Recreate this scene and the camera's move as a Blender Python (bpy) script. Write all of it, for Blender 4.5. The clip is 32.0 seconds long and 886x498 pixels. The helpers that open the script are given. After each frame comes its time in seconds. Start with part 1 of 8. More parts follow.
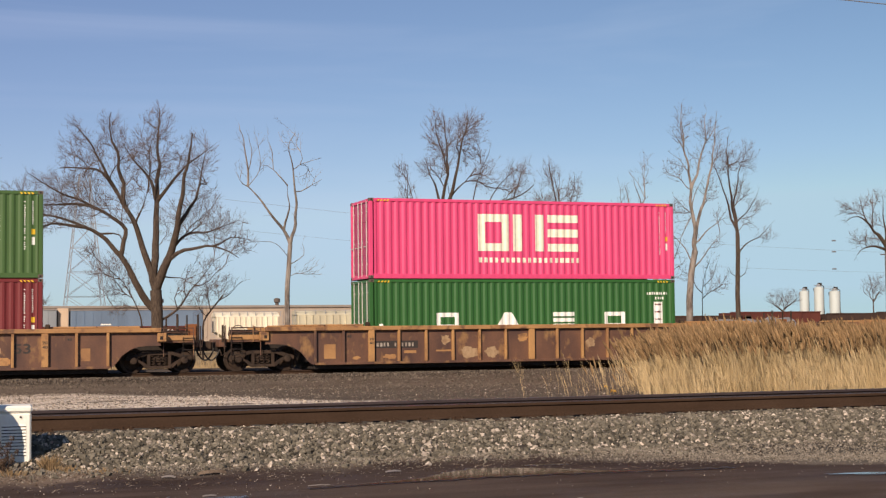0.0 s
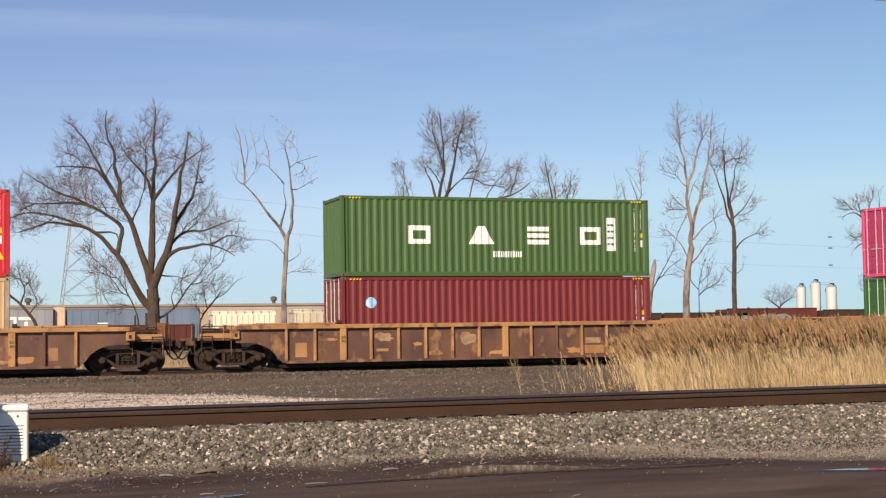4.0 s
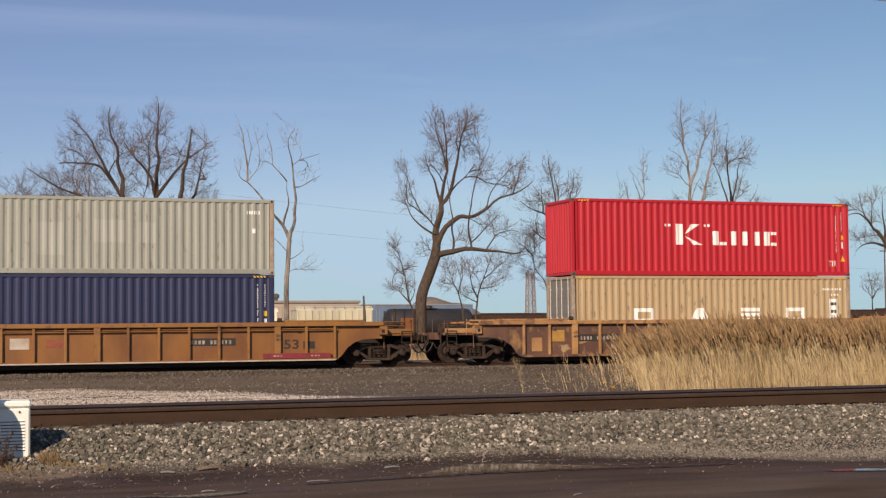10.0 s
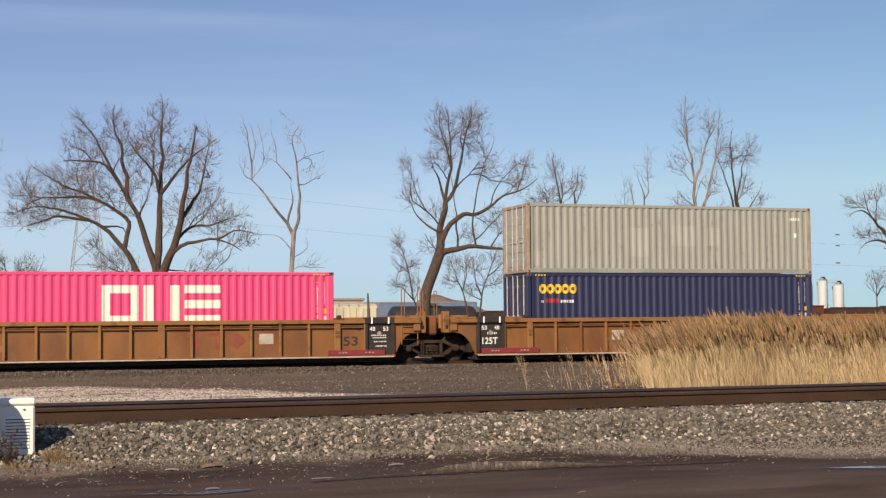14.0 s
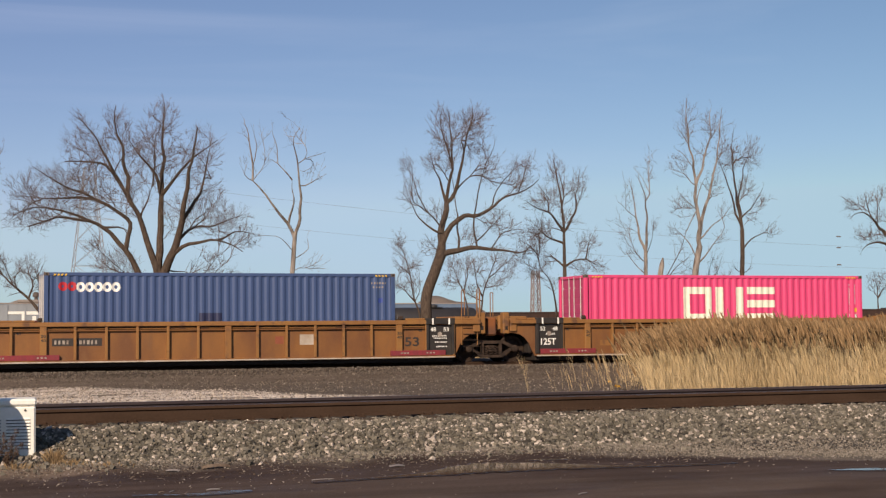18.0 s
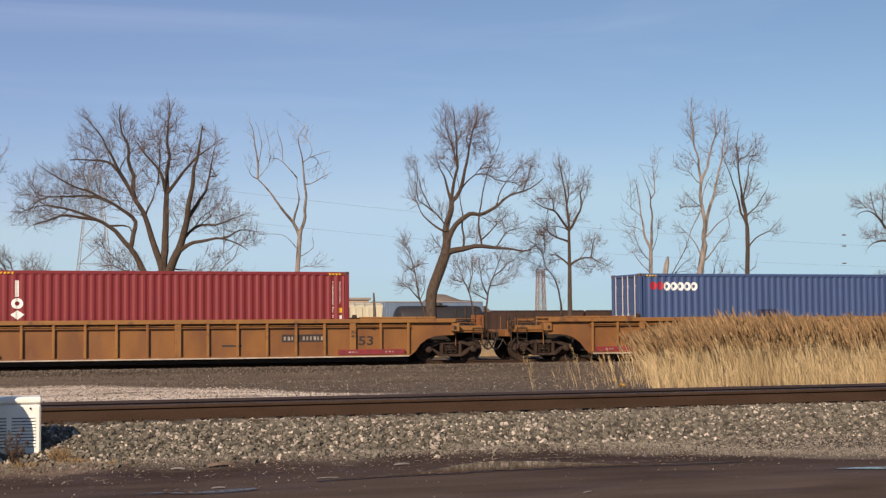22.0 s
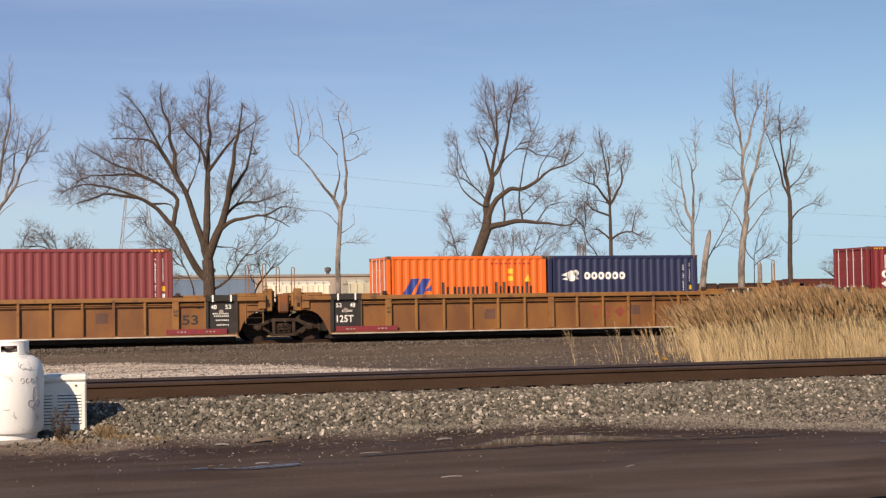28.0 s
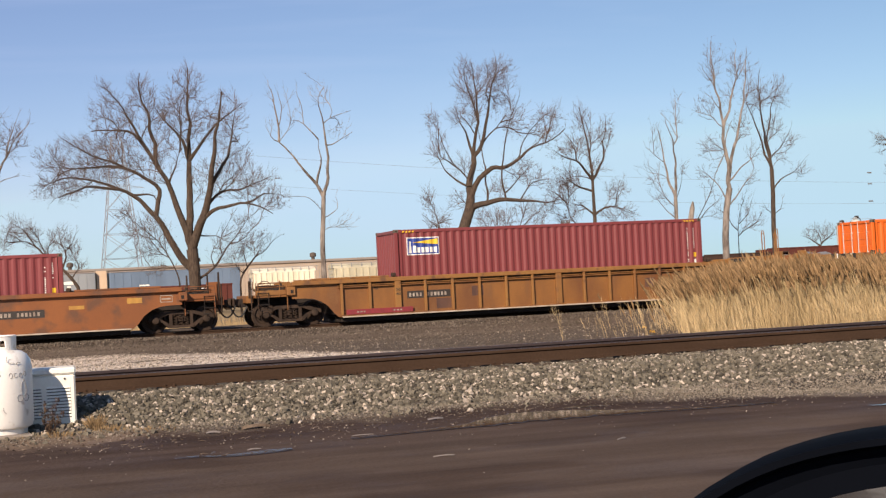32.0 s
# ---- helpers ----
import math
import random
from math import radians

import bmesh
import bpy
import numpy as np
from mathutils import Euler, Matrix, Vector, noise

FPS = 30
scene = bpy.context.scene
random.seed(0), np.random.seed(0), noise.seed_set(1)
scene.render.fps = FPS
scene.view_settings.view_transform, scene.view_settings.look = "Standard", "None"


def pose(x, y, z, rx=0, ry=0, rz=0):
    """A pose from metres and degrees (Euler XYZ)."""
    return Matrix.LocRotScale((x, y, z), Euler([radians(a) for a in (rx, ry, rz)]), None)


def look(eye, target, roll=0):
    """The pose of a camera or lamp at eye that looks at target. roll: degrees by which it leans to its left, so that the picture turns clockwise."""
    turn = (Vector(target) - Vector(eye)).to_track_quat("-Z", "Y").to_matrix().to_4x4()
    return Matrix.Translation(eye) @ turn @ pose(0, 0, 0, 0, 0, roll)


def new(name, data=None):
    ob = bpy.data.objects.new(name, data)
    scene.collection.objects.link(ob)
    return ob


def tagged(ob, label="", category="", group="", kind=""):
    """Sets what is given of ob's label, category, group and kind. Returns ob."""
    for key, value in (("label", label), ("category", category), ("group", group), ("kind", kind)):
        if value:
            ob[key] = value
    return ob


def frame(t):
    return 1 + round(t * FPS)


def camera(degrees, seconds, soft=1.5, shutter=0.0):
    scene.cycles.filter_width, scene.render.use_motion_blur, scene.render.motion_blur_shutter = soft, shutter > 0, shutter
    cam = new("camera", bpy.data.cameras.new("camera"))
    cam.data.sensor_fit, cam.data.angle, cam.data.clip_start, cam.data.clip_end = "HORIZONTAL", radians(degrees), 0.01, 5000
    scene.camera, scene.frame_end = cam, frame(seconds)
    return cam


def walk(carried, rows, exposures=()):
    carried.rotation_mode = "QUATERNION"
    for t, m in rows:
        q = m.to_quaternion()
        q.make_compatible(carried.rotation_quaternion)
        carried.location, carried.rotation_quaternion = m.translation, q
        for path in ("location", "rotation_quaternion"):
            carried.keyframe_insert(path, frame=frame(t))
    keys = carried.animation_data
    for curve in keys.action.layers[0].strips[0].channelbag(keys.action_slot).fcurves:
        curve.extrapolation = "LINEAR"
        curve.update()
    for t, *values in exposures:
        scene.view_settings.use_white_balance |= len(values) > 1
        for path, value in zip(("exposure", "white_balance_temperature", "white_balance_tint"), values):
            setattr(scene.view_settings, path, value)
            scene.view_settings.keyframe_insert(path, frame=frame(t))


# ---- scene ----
# World: x runs along the tracks (the train goes towards +x), y leads away from the camera, z = 0 lies just under the far rail's top.
EYE = Vector((0.0, 0.0, 1.217))
cam = camera(32.9, 32.0, soft=1.3)
# seconds, yaw, pitch, roll in degrees
VIEW = (
    (0, -19.37, 3.30, -0.66), (0.5, -19.23, 3.28, -0.79), (1, -19.26, 3.23, -0.74), (1.5, -19.29, 3.26, -0.76),
    (2, -19.36, 3.26, -0.76), (2.5, -19.39, 3.22, -0.72), (3, -19.39, 3.19, -0.79), (3.5, -19.47, 3.19, -0.83),
    (5.5, -19.52, 3.26, -0.89), (6, -19.52, 3.25, -0.88), (6.5, -19.54, 3.26, -0.86), (7, -19.54, 3.26, -0.86),
    (7.5, -19.51, 3.21, -0.89), (8, -19.51, 3.16, -0.86), (8.5, -19.56, 3.20, -0.92), (9, -19.50, 3.24, -0.95),
    (9.5, -19.44, 3.18, -0.89), (10, -19.40, 3.14, -0.56), (10.5, -19.33, 3.23, -0.55), (11, -19.27, 3.34, -0.57),
    (11.5, -19.23, 3.36, -0.56), (12, -19.18, 3.30, -0.58), (12.5, -19.19, 3.18, -0.67), (13, -19.25, 3.10, -0.59),
    (13.5, -19.27, 3.03, -0.50), (14, -19.24, 3.05, -0.57), (14.5, -19.20, 3.06, -0.40), (16.5, -19.23, 3.07, -0.53),
    (17, -19.19, 3.03, -0.47), (17.5, -19.16, 3.03, -0.50), (18, -19.20, 3.10, -0.48), (18.5, -19.23, 3.13, -0.50),
    (19, -19.20, 3.10, -0.50), (19.5, -19.11, 3.02, -0.55), (20, -19.09, 2.94, -0.54), (20.5, -19.09, 2.97, -0.48),
    (21, -19.10, 3.03, -0.55), (21.5, -19.07, 3.05, -0.50), (22, -19.01, 3.04, -0.46), (22.5, -19.01, 3.05, -0.56),
    (23, -19.04, 3.07, -0.50), (23.5, -19.07, 3.08, -0.54), (24, -19.05, 3.06, -0.46), (24.5, -19.00, 3.03, -0.66),
    (25, -18.82, 3.06, -0.65), (25.5, -18.78, 3.06, -0.79), (27.5, -18.20, 1.91, -0.36), (28, -17.44, 2.12, -0.86),
    (28.5, -17.60, 2.32, -1.42), (29, -17.49, 1.68, -1.94), (29.5, -17.89, 1.60, -2.41), (30, -18.21, 1.85, -1.69),
    (30.5, -18.12, 1.83, -2.17), (31, -18.05, 1.62, -2.69), (31.5, -18.04, 1.50, -2.81), (32, -18.00, 1.38, -2.88),
)


# seconds and metres by which the hand lifts the camera
LIFT = ((0, 0.012), (25.5, 0.012), (27.5, 0.0105), (28, 0.0095), (29, 0.002), (30, 0.0012), (31, -0.0022), (32, -0.0045))


def view_pose(t, yaw, pitch, roll):
    a, b = radians(yaw), radians(pitch)
    ahead = Vector((-math.sin(a) * math.cos(b), math.cos(a) * math.cos(b), math.sin(b)))
    eye = EYE + Vector((0, 0, np.interp(t, [k[0] for k in LIFT], [k[1] for k in LIFT])))
    return look(eye, eye + ahead, roll)


# seconds, stops, kelvin, tint
EXPOSURES = tuple((t, e, 6850, 21) for t, e in ((0, 0.09), (1, 0.04), (2, 0.15), (3, 0.33), (6, 0.15), (7, 0.11), (8, 0.05), (10, 0.01), (11, 0.11), (12, 0.19), (13, 0.23), (14, 0.16), (17, 0), (19, 0.05), (24, 0.11), (25, 0.11), (28, 0.15), (29, 0.15), (30, 0.28), (31, 0.27), (32, 0.31)))
walk(cam, [(t, view_pose(t, a, b, c)) for t, a, b, c in VIEW], EXPOSURES)

# ---- light ----
SUN_AZIMUTH, SUN_HEIGHT = radians(219.0), radians(30.0)
world = bpy.data.worlds.new("sky")
scene.world = world
world.use_nodes = True
wn = world.node_tree.nodes
sky = wn.new("ShaderNodeTexSky")
sky.sky_type, sky.sun_disc = "NISHITA", False
sky.sun_elevation, sky.sun_rotation = SUN_HEIGHT, SUN_AZIMUTH
sky.air_density, sky.dust_density, sky.ozone_density = 0.92, 0.0, 3.6
# thin high haze keeps the sky's rim from glaring
rim = wn.new("ShaderNodeMix")
rim.data_type, rim.blend_type = "RGBA", "DARKEN"
rim.inputs[0].default_value = 1.0
rim.inputs[7].default_value = (5.2, 7.7, 9.3, 1.0)
world.node_tree.links.new(sky.outputs[0], rim.inputs[6])
# faint streaks of high cirrus
aim, lay, wisp, thin, veil = (wn.new("ShaderNode" + k) for k in ("TexCoord", "Mapping", "TexNoise", "MapRange", "Mix"))
lay.inputs["Scale"].default_value, lay.inputs["Rotation"].default_value = (1.6, 1.6, 15.0), (0.0, 0.06, 0.0)
wisp.inputs["Scale"].default_value, wisp.inputs["Detail"].default_value, wisp.inputs["Distortion"].default_value = 1.3, 7.0, 0.6
thin.inputs["From Min"].default_value, thin.inputs["From Max"].default_value, thin.inputs["To Max"].default_value = 0.50, 0.82, 0.28
veil.data_type = "RGBA"
veil.inputs[7].default_value = (6.4, 7.9, 9.9, 1.0)
for a, b in ((aim.outputs["Generated"], lay.inputs[0]), (lay.outputs[0], wisp.inputs[0]), (wisp.outputs["Fac"], thin.inputs[0]), (thin.outputs[0], veil.inputs[0]),
             (rim.outputs[2], veil.inputs[6])):
    world.node_tree.links.new(a, b)
# the sky's hue drifts from violet in the north-west to cyan in the east
split, drift, cast, hue = (wn.new("ShaderNode" + k) for k in ("SeparateXYZ", "MapRange", "Mix", "Mix"))
drift.inputs["From Min"].default_value, drift.inputs["From Max"].default_value = 0.02, 0.60
cast.data_type, hue.data_type, hue.blend_type = "RGBA", "RGBA", "MULTIPLY"
cast.inputs[6].default_value, cast.inputs[7].default_value = (1.04, 1.02, 1.08, 1.0), (0.935, 1.015, 0.985, 1.0)
hue.inputs[0].default_value = 1.0
for a, b in ((aim.outputs["Generated"], split.inputs[0]), (split.outputs["X"], drift.inputs[0]), (drift.outputs[0], cast.inputs[0]), (veil.outputs[2], hue.inputs[6]),
             (cast.outputs[2], hue.inputs[7]), (hue.outputs[2], wn["Background"].inputs[0])):
    world.node_tree.links.new(a, b)
wn["Background"].inputs[1].default_value = 0.078
sun_data = bpy.data.lights.new("sun", "SUN")
sun_data.energy, sun_data.angle, sun_data.color = 4.8, radians(0.5), (1.0, 0.885, 0.69)
sun = new("sun", sun_data)
toward = Vector((math.sin(SUN_AZIMUTH) * math.cos(SUN_HEIGHT), math.cos(SUN_AZIMUTH) * math.cos(SUN_HEIGHT), math.sin(SUN_HEIGHT)))
sun.matrix_world = look(toward * 60, (0, 0, 0))


# ---- materials ----
def material(name, base, second=None, scale=3.0, amount=0.5, stretch=(1, 1, 1), rough=0.7, metal=0.0, bump=0.0, bump_scale=40.0,
             stain=None, stain_scale=0.8, stain_amount=0.0, stain_stretch=(1, 1, 1), island=0.0, vary=0.0, fine=0.12):
    """A surface of two colours mixed by a noise, a finer grain, stains with edges of their own, and a relief."""
    m = bpy.data.materials.new(name)
    m.use_nodes = True
    nt = m.node_tree
    n, link = nt.nodes, nt.links.new
    p = n["Principled BSDF"]
    p.inputs["Roughness"].default_value, p.inputs["Metallic"].default_value = rough, metal
    if rough >= 0.8:
        p.inputs["Specular IOR Level"].default_value = 0.15
    at = n.new("ShaderNodeTexCoord")

    def noise_at(size, stretched, detail=5.0):
        mp = n.new("ShaderNodeMapping")
        mp.inputs["Scale"].default_value = stretched
        link(at.outputs["Object"], mp.inputs["Vector"])
        t = n.new("ShaderNodeTexNoise")
        t.inputs["Scale"].default_value, t.inputs["Detail"].default_value = size, detail
        link(mp.outputs[0], t.inputs["Vector"])
        return t.outputs["Fac"]

    def ramp(source, lo, hi):
        r = n.new("ShaderNodeMapRange")
        r.inputs["From Min"].default_value, r.inputs["From Max"].default_value = lo, hi
        link(source, r.inputs["Value"])
        return r.outputs[0]

    def mix(fac, a, b, blend="MIX"):
        x = n.new("ShaderNodeMix")
        x.data_type, x.blend_type = "RGBA", blend
        for slot, value in (("Factor", fac), (6, a), (7, b)):
            socket = x.inputs[0] if slot == "Factor" else x.inputs[slot]
            if isinstance(value, (int, float)):
                socket.default_value = value
            elif isinstance(value, tuple):
                socket.default_value = (*value, 1.0)
            else:
                link(value, socket)
        return x.outputs[2]

    second = second or tuple(c * 0.75 for c in base)
    f = ramp(noise_at(scale, stretch), 0.5 - 0.25 / max(amount, 0.05) * 0.5, 0.5 + 0.25 / max(amount, 0.05) * 0.5)
    colour = mix(f, base, second)
    if stain:
        g = ramp(noise_at(stain_scale, stain_stretch, 7.0), 0.62 - stain_amount * 0.4, 0.72 - stain_amount * 0.3)
        colour = mix(g, colour, stain)
    if fine:
        h = ramp(noise_at(max(scale * 9, 30.0), (1, 1, 1), 3.0), 0.25, 0.75)
        grain = mix(h, (1 - fine,) * 3, (1 + fine,) * 3)
        colour = mix(1.0, colour, grain, "MULTIPLY")
    for how, strength in (("island", island), ("object", vary)):
        if strength:
            src = n.new("ShaderNodeNewGeometry").outputs["Random Per Island"] if how == "island" else n.new("ShaderNodeObjectInfo").outputs["Random"]
            r = n.new("ShaderNodeMapRange")
            r.inputs["To Min"].default_value, r.inputs["To Max"].default_value = 1 - strength, 1 + strength
            link(src, r.inputs["Value"])
            colour = mix(1.0, colour, r.outputs[0], "MULTIPLY")
    link(colour, p.inputs["Base Color"])
    if bump:
        b = n.new("ShaderNodeBump")
        b.inputs["Strength"].default_value, b.inputs["Distance"].default_value = min(1.0, bump * 4), bump * 0.1
        link(noise_at(bump_scale, (1, 1, 1), 4.0), b.inputs["Height"])
        link(b.outputs[0], p.inputs["Normal"])
    return m


STREAK = (2.2, 2.2, 0.22)


def paint(name, c, dirt=(0.10, 0.07, 0.05), amount=0.0, rough=0.42):
    """Sea-worn container paint: faded streaks down the sheet and small rust spots."""
    return material(name, c, tuple(v * 0.84 for v in c), 2.0, 0.6, STREAK, rough, 0.0, 0.05, 9.0, dirt if amount else None, 7.0, amount, (1, 1, 0.35), fine=0.06)


M_PINK = paint("pink_paint", (0.80, 0.075, 0.20))
M_PINK_DOOR = paint("deep_pink_door_paint", (0.46, 0.040, 0.125))
M_GREEN = paint("green_paint", (0.057, 0.122, 0.031))
M_GREEN_DEEP = paint("bright_green_paint", (0.029, 0.125, 0.026))
M_MAROON = paint("maroon_paint", (0.172, 0.022, 0.022))
M_RED = paint("red_paint", (0.499, 0.017, 0.026))
M_TAN = paint("tan_paint", (0.482, 0.344, 0.189), (0.189, 0.129, 0.077), 0.02)
M_GREY = paint("pale_grey_paint", (0.335, 0.340, 0.285), (0.228, 0.200, 0.155), 0.02)
M_GREY_LIGHT = paint("chalky_grey_paint", (0.375, 0.378, 0.322))
M_GREY_DULL = paint("dull_grey_paint", (0.292, 0.296, 0.250))
M_DOOR_GREY = paint("dull_grey_door_paint", (0.19, 0.175, 0.15))
M_NAVY = paint("navy_paint", (0.026, 0.031, 0.079))
M_BLUE = paint("blue_paint", (0.053, 0.090, 0.202))
M_OXIDE = paint("oxide_red_paint", (0.215, 0.026, 0.028))
M_DUSTY = paint("faded_red_paint", (0.224, 0.047, 0.047))
M_ORANGE = paint("orange_paint", (0.85, 0.16, 0.018))
M_CASTING = material("worn_casting", (0.086, 0.073, 0.065), (0.155, 0.103, 0.069), 8, 0.6, rough=0.7)
M_RUSTY_POST = material("rusty_post", (0.275, 0.172, 0.112), (0.361, 0.310, 0.241), 5, 0.7, rough=0.75)
M_ROD = material("galvanised_rod", (0.62, 0.60, 0.57), (0.42, 0.38, 0.34), 9, 0.5, rough=0.5, metal=0.0)
M_WHITE = material("white_lettering", (0.88, 0.87, 0.80), (0.78, 0.76, 0.69), 5, 0.4, rough=0.55)
M_CREAM = material("cream_lettering", (0.90, 0.88, 0.70), (0.72, 0.69, 0.53), 5, 0.4, rough=0.55)
M_YELLOW = material("yellow_lettering", (0.85, 0.55, 0.03), (0.7, 0.42, 0.02), 6, 0.4, rough=0.5)
M_MARK_RED = material("red_lettering", (0.473, 0.017, 0.026), (0.387, 0.017, 0.026), 6, 0.4, rough=0.5)
M_MARK_BLUE = material("blue_marking", (0.026, 0.060, 0.292), (0.022, 0.047, 0.224), 6, 0.4, rough=0.5)
M_SKYBLUE = material("light_blue_disc", (0.10, 0.42, 0.78), (0.5, 0.65, 0.8), 6, 0.7, rough=0.5)
M_FADED = material("faded_grey_lettering", (0.396, 0.344, 0.284), (0.224, 0.172, 0.138), 7, 0.8, rough=0.7)
M_LABEL = material("weathered_orange_label", (0.473, 0.258, 0.052), (0.361, 0.181, 0.043), 6, 0.6, rough=0.65)
M_DARK_MARK = material("dark_lettering", (0.026, 0.021, 0.019), (0.043, 0.034, 0.026), 8, 0.4, rough=0.6)
M_FLEET_RED = material("faded_red_lettering", (0.22, 0.042, 0.028), (0.27, 0.085, 0.035), 6, 0.6, rough=0.6)
M_BLACK_PANEL = material("black_panel_paint", (0.019, 0.017, 0.016), (0.043, 0.034, 0.026), 3, 0.5, rough=0.55)
M_STRIPE = material("dull_red_band", (0.27, 0.028, 0.036), (0.165, 0.028, 0.032), 4, 0.6, STREAK, 0.6)
M_CAR_OLD = material("rusted_yellow_car_paint", (0.150, 0.072, 0.042), (0.078, 0.039, 0.029), 0.9, 0.8, (1.3, 1, 0.8), 0.65, 0.0, 0.10, 14,
                     (0.27, 0.145, 0.060), 2.0, 0.13, (1.2, 1, 0.8), fine=0.16)
M_CAR_OLD_TRIM = material("orange_chord_paint", (0.44, 0.235, 0.088), (0.30, 0.150, 0.062), 1.1, 0.9, (0.8, 1, 1), 0.6, 0.0, 0.06, 14,
                          (0.15, 0.072, 0.038), 2.4, 0.14, fine=0.14)
M_FLAKE = material("chalky_yellow_flake", (0.40, 0.27, 0.15), (0.25, 0.15, 0.08), 6, 0.8, rough=0.75)
M_CAR = material("yellow_car_paint", (0.250, 0.106, 0.027), (0.160, 0.064, 0.022), 1.2, 0.8, (1, 1, 0.5), 0.6, 0.0, 0.06, 12,
                 (0.19, 0.085, 0.03), 2.0, 0.10, (1.2, 1, 0.6), fine=0.10)
M_CAR_TRIM = material("yellow_chord_paint", (0.292, 0.138, 0.036), (0.232, 0.101, 0.029), 1.4, 0.6, (1, 1, 1), 0.6, 0.0, 0.05, 12,
                      (0.138, 0.065, 0.030), 2.6, 0.15, fine=0.10)
M_CAR_BROWN = material("brown_car_paint", (0.249, 0.084, 0.022), (0.202, 0.069, 0.021), 0.9, 0.7, (1, 1, 0.6), 0.62, 0.0, 0.05, 12,
                       (0.129, 0.056, 0.028), 1.6, 0.3, fine=0.1)
M_PALE_EDGE = material("pale_bottom_flange", (0.516, 0.464, 0.396), (0.361, 0.284, 0.206), 3, 0.6, rough=0.6)
M_TRUCK = material("oily_truck_steel", (0.026, 0.019, 0.015), (0.065, 0.043, 0.031), 4, 0.7, rough=0.75, bump=0.05, bump_scale=30)
M_WHEEL = material("wheel_steel", (0.029, 0.021, 0.017), (0.069, 0.045, 0.031), 5, 0.6, rough=0.6, metal=0.2)
for grimy in (M_TRUCK, M_WHEEL):
    grimy.node_tree.nodes["Principled BSDF"].inputs["Specular IOR Level"].default_value = 0.15
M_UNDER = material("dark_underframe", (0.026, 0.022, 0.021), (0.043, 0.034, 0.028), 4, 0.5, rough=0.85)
M_RUBBER = material("black_rubber_hose", (0.015, 0.015, 0.015), (0.026, 0.024, 0.022), 6, 0.4, rough=0.6)
M_RAIL = material("rusted_rail_web", (0.045, 0.026, 0.016), (0.069, 0.041, 0.026), 3, 0.6, (0.4, 1, 1), 0.8, 0.1, 0.05, 30)
M_RAIL_DULL = material("dull_purple_rail_web", (0.046, 0.035, 0.036), (0.060, 0.046, 0.046), 3, 0.6, (0.4, 1, 1), 0.8, 0.1, 0.05, 30)
M_RAIL_TOP = material("rail_head_steel", (0.112, 0.090, 0.086), (0.069, 0.052, 0.047), 2, 0.6, (0.3, 1, 1), 0.35, 0.8)
M_TIE = material("creosoted_tie", (0.047, 0.034, 0.026), (0.086, 0.065, 0.047), 3, 0.7, (0.5, 4, 1), 0.9, bump=0.1, bump_scale=20)
M_STONE = material("ballast_stone", (0.166, 0.146, 0.112), (0.108, 0.096, 0.075), 7, 0.6, rough=0.9, island=0.48, fine=0.2)
M_STONE_PALE = material("pale_ballast_stone", (0.500, 0.430, 0.355), (0.350, 0.290, 0.235), 7, 0.6, rough=0.85, island=0.35, fine=0.2)
M_STONE_BROWN = material("sooty_ballast_stone", (0.152, 0.125, 0.099), (0.098, 0.079, 0.063), 7, 0.6, rough=0.95, island=0.45, fine=0.2)
M_STONE_TOE = material("dusty_toe_grit", (0.235, 0.205, 0.165), (0.165, 0.140, 0.112), 7, 0.6, rough=0.95, island=0.40, fine=0.2)
M_BARK = material("grey_brown_bark", (0.104, 0.077, 0.058), (0.050, 0.036, 0.028), 5, 0.7, (3, 3, 0.6), 0.95, bump=0.2, bump_scale=12)
M_TWIG = material("brown_twigs", (0.165, 0.122, 0.102), (0.105, 0.078, 0.064), 2, 0.6, rough=0.95)
M_BARK_PALE = material("weathered_pale_bark", (0.30, 0.262, 0.228), (0.12, 0.098, 0.084), 2.0, 0.9, (2, 2, 0.7), 0.95, bump=0.1, bump_scale=12)
M_REED = material("dry_reed_stalks", (0.565, 0.430, 0.245), (0.445, 0.325, 0.170), 0.8, 0.8, rough=0.8, island=0.30)
M_PLUME = material("brown_reed_plumes", (0.325, 0.208, 0.105), (0.225, 0.142, 0.071), 0.8, 0.7, rough=0.95, island=0.38)
M_WEED = material("dead_brown_weed", (0.115, 0.075, 0.052), (0.060, 0.040, 0.029), 9, 0.7, rough=0.95)
M_TUFT = material("weathered_brown_grass", (0.30, 0.205, 0.110), (0.19, 0.125, 0.066), 1.0, 0.8, rough=0.9, island=0.35)
M_DRYGRASS = material("dry_grass", (0.396, 0.292, 0.163), (0.284, 0.202, 0.107), 1.0, 0.8, rough=0.9, island=0.3)


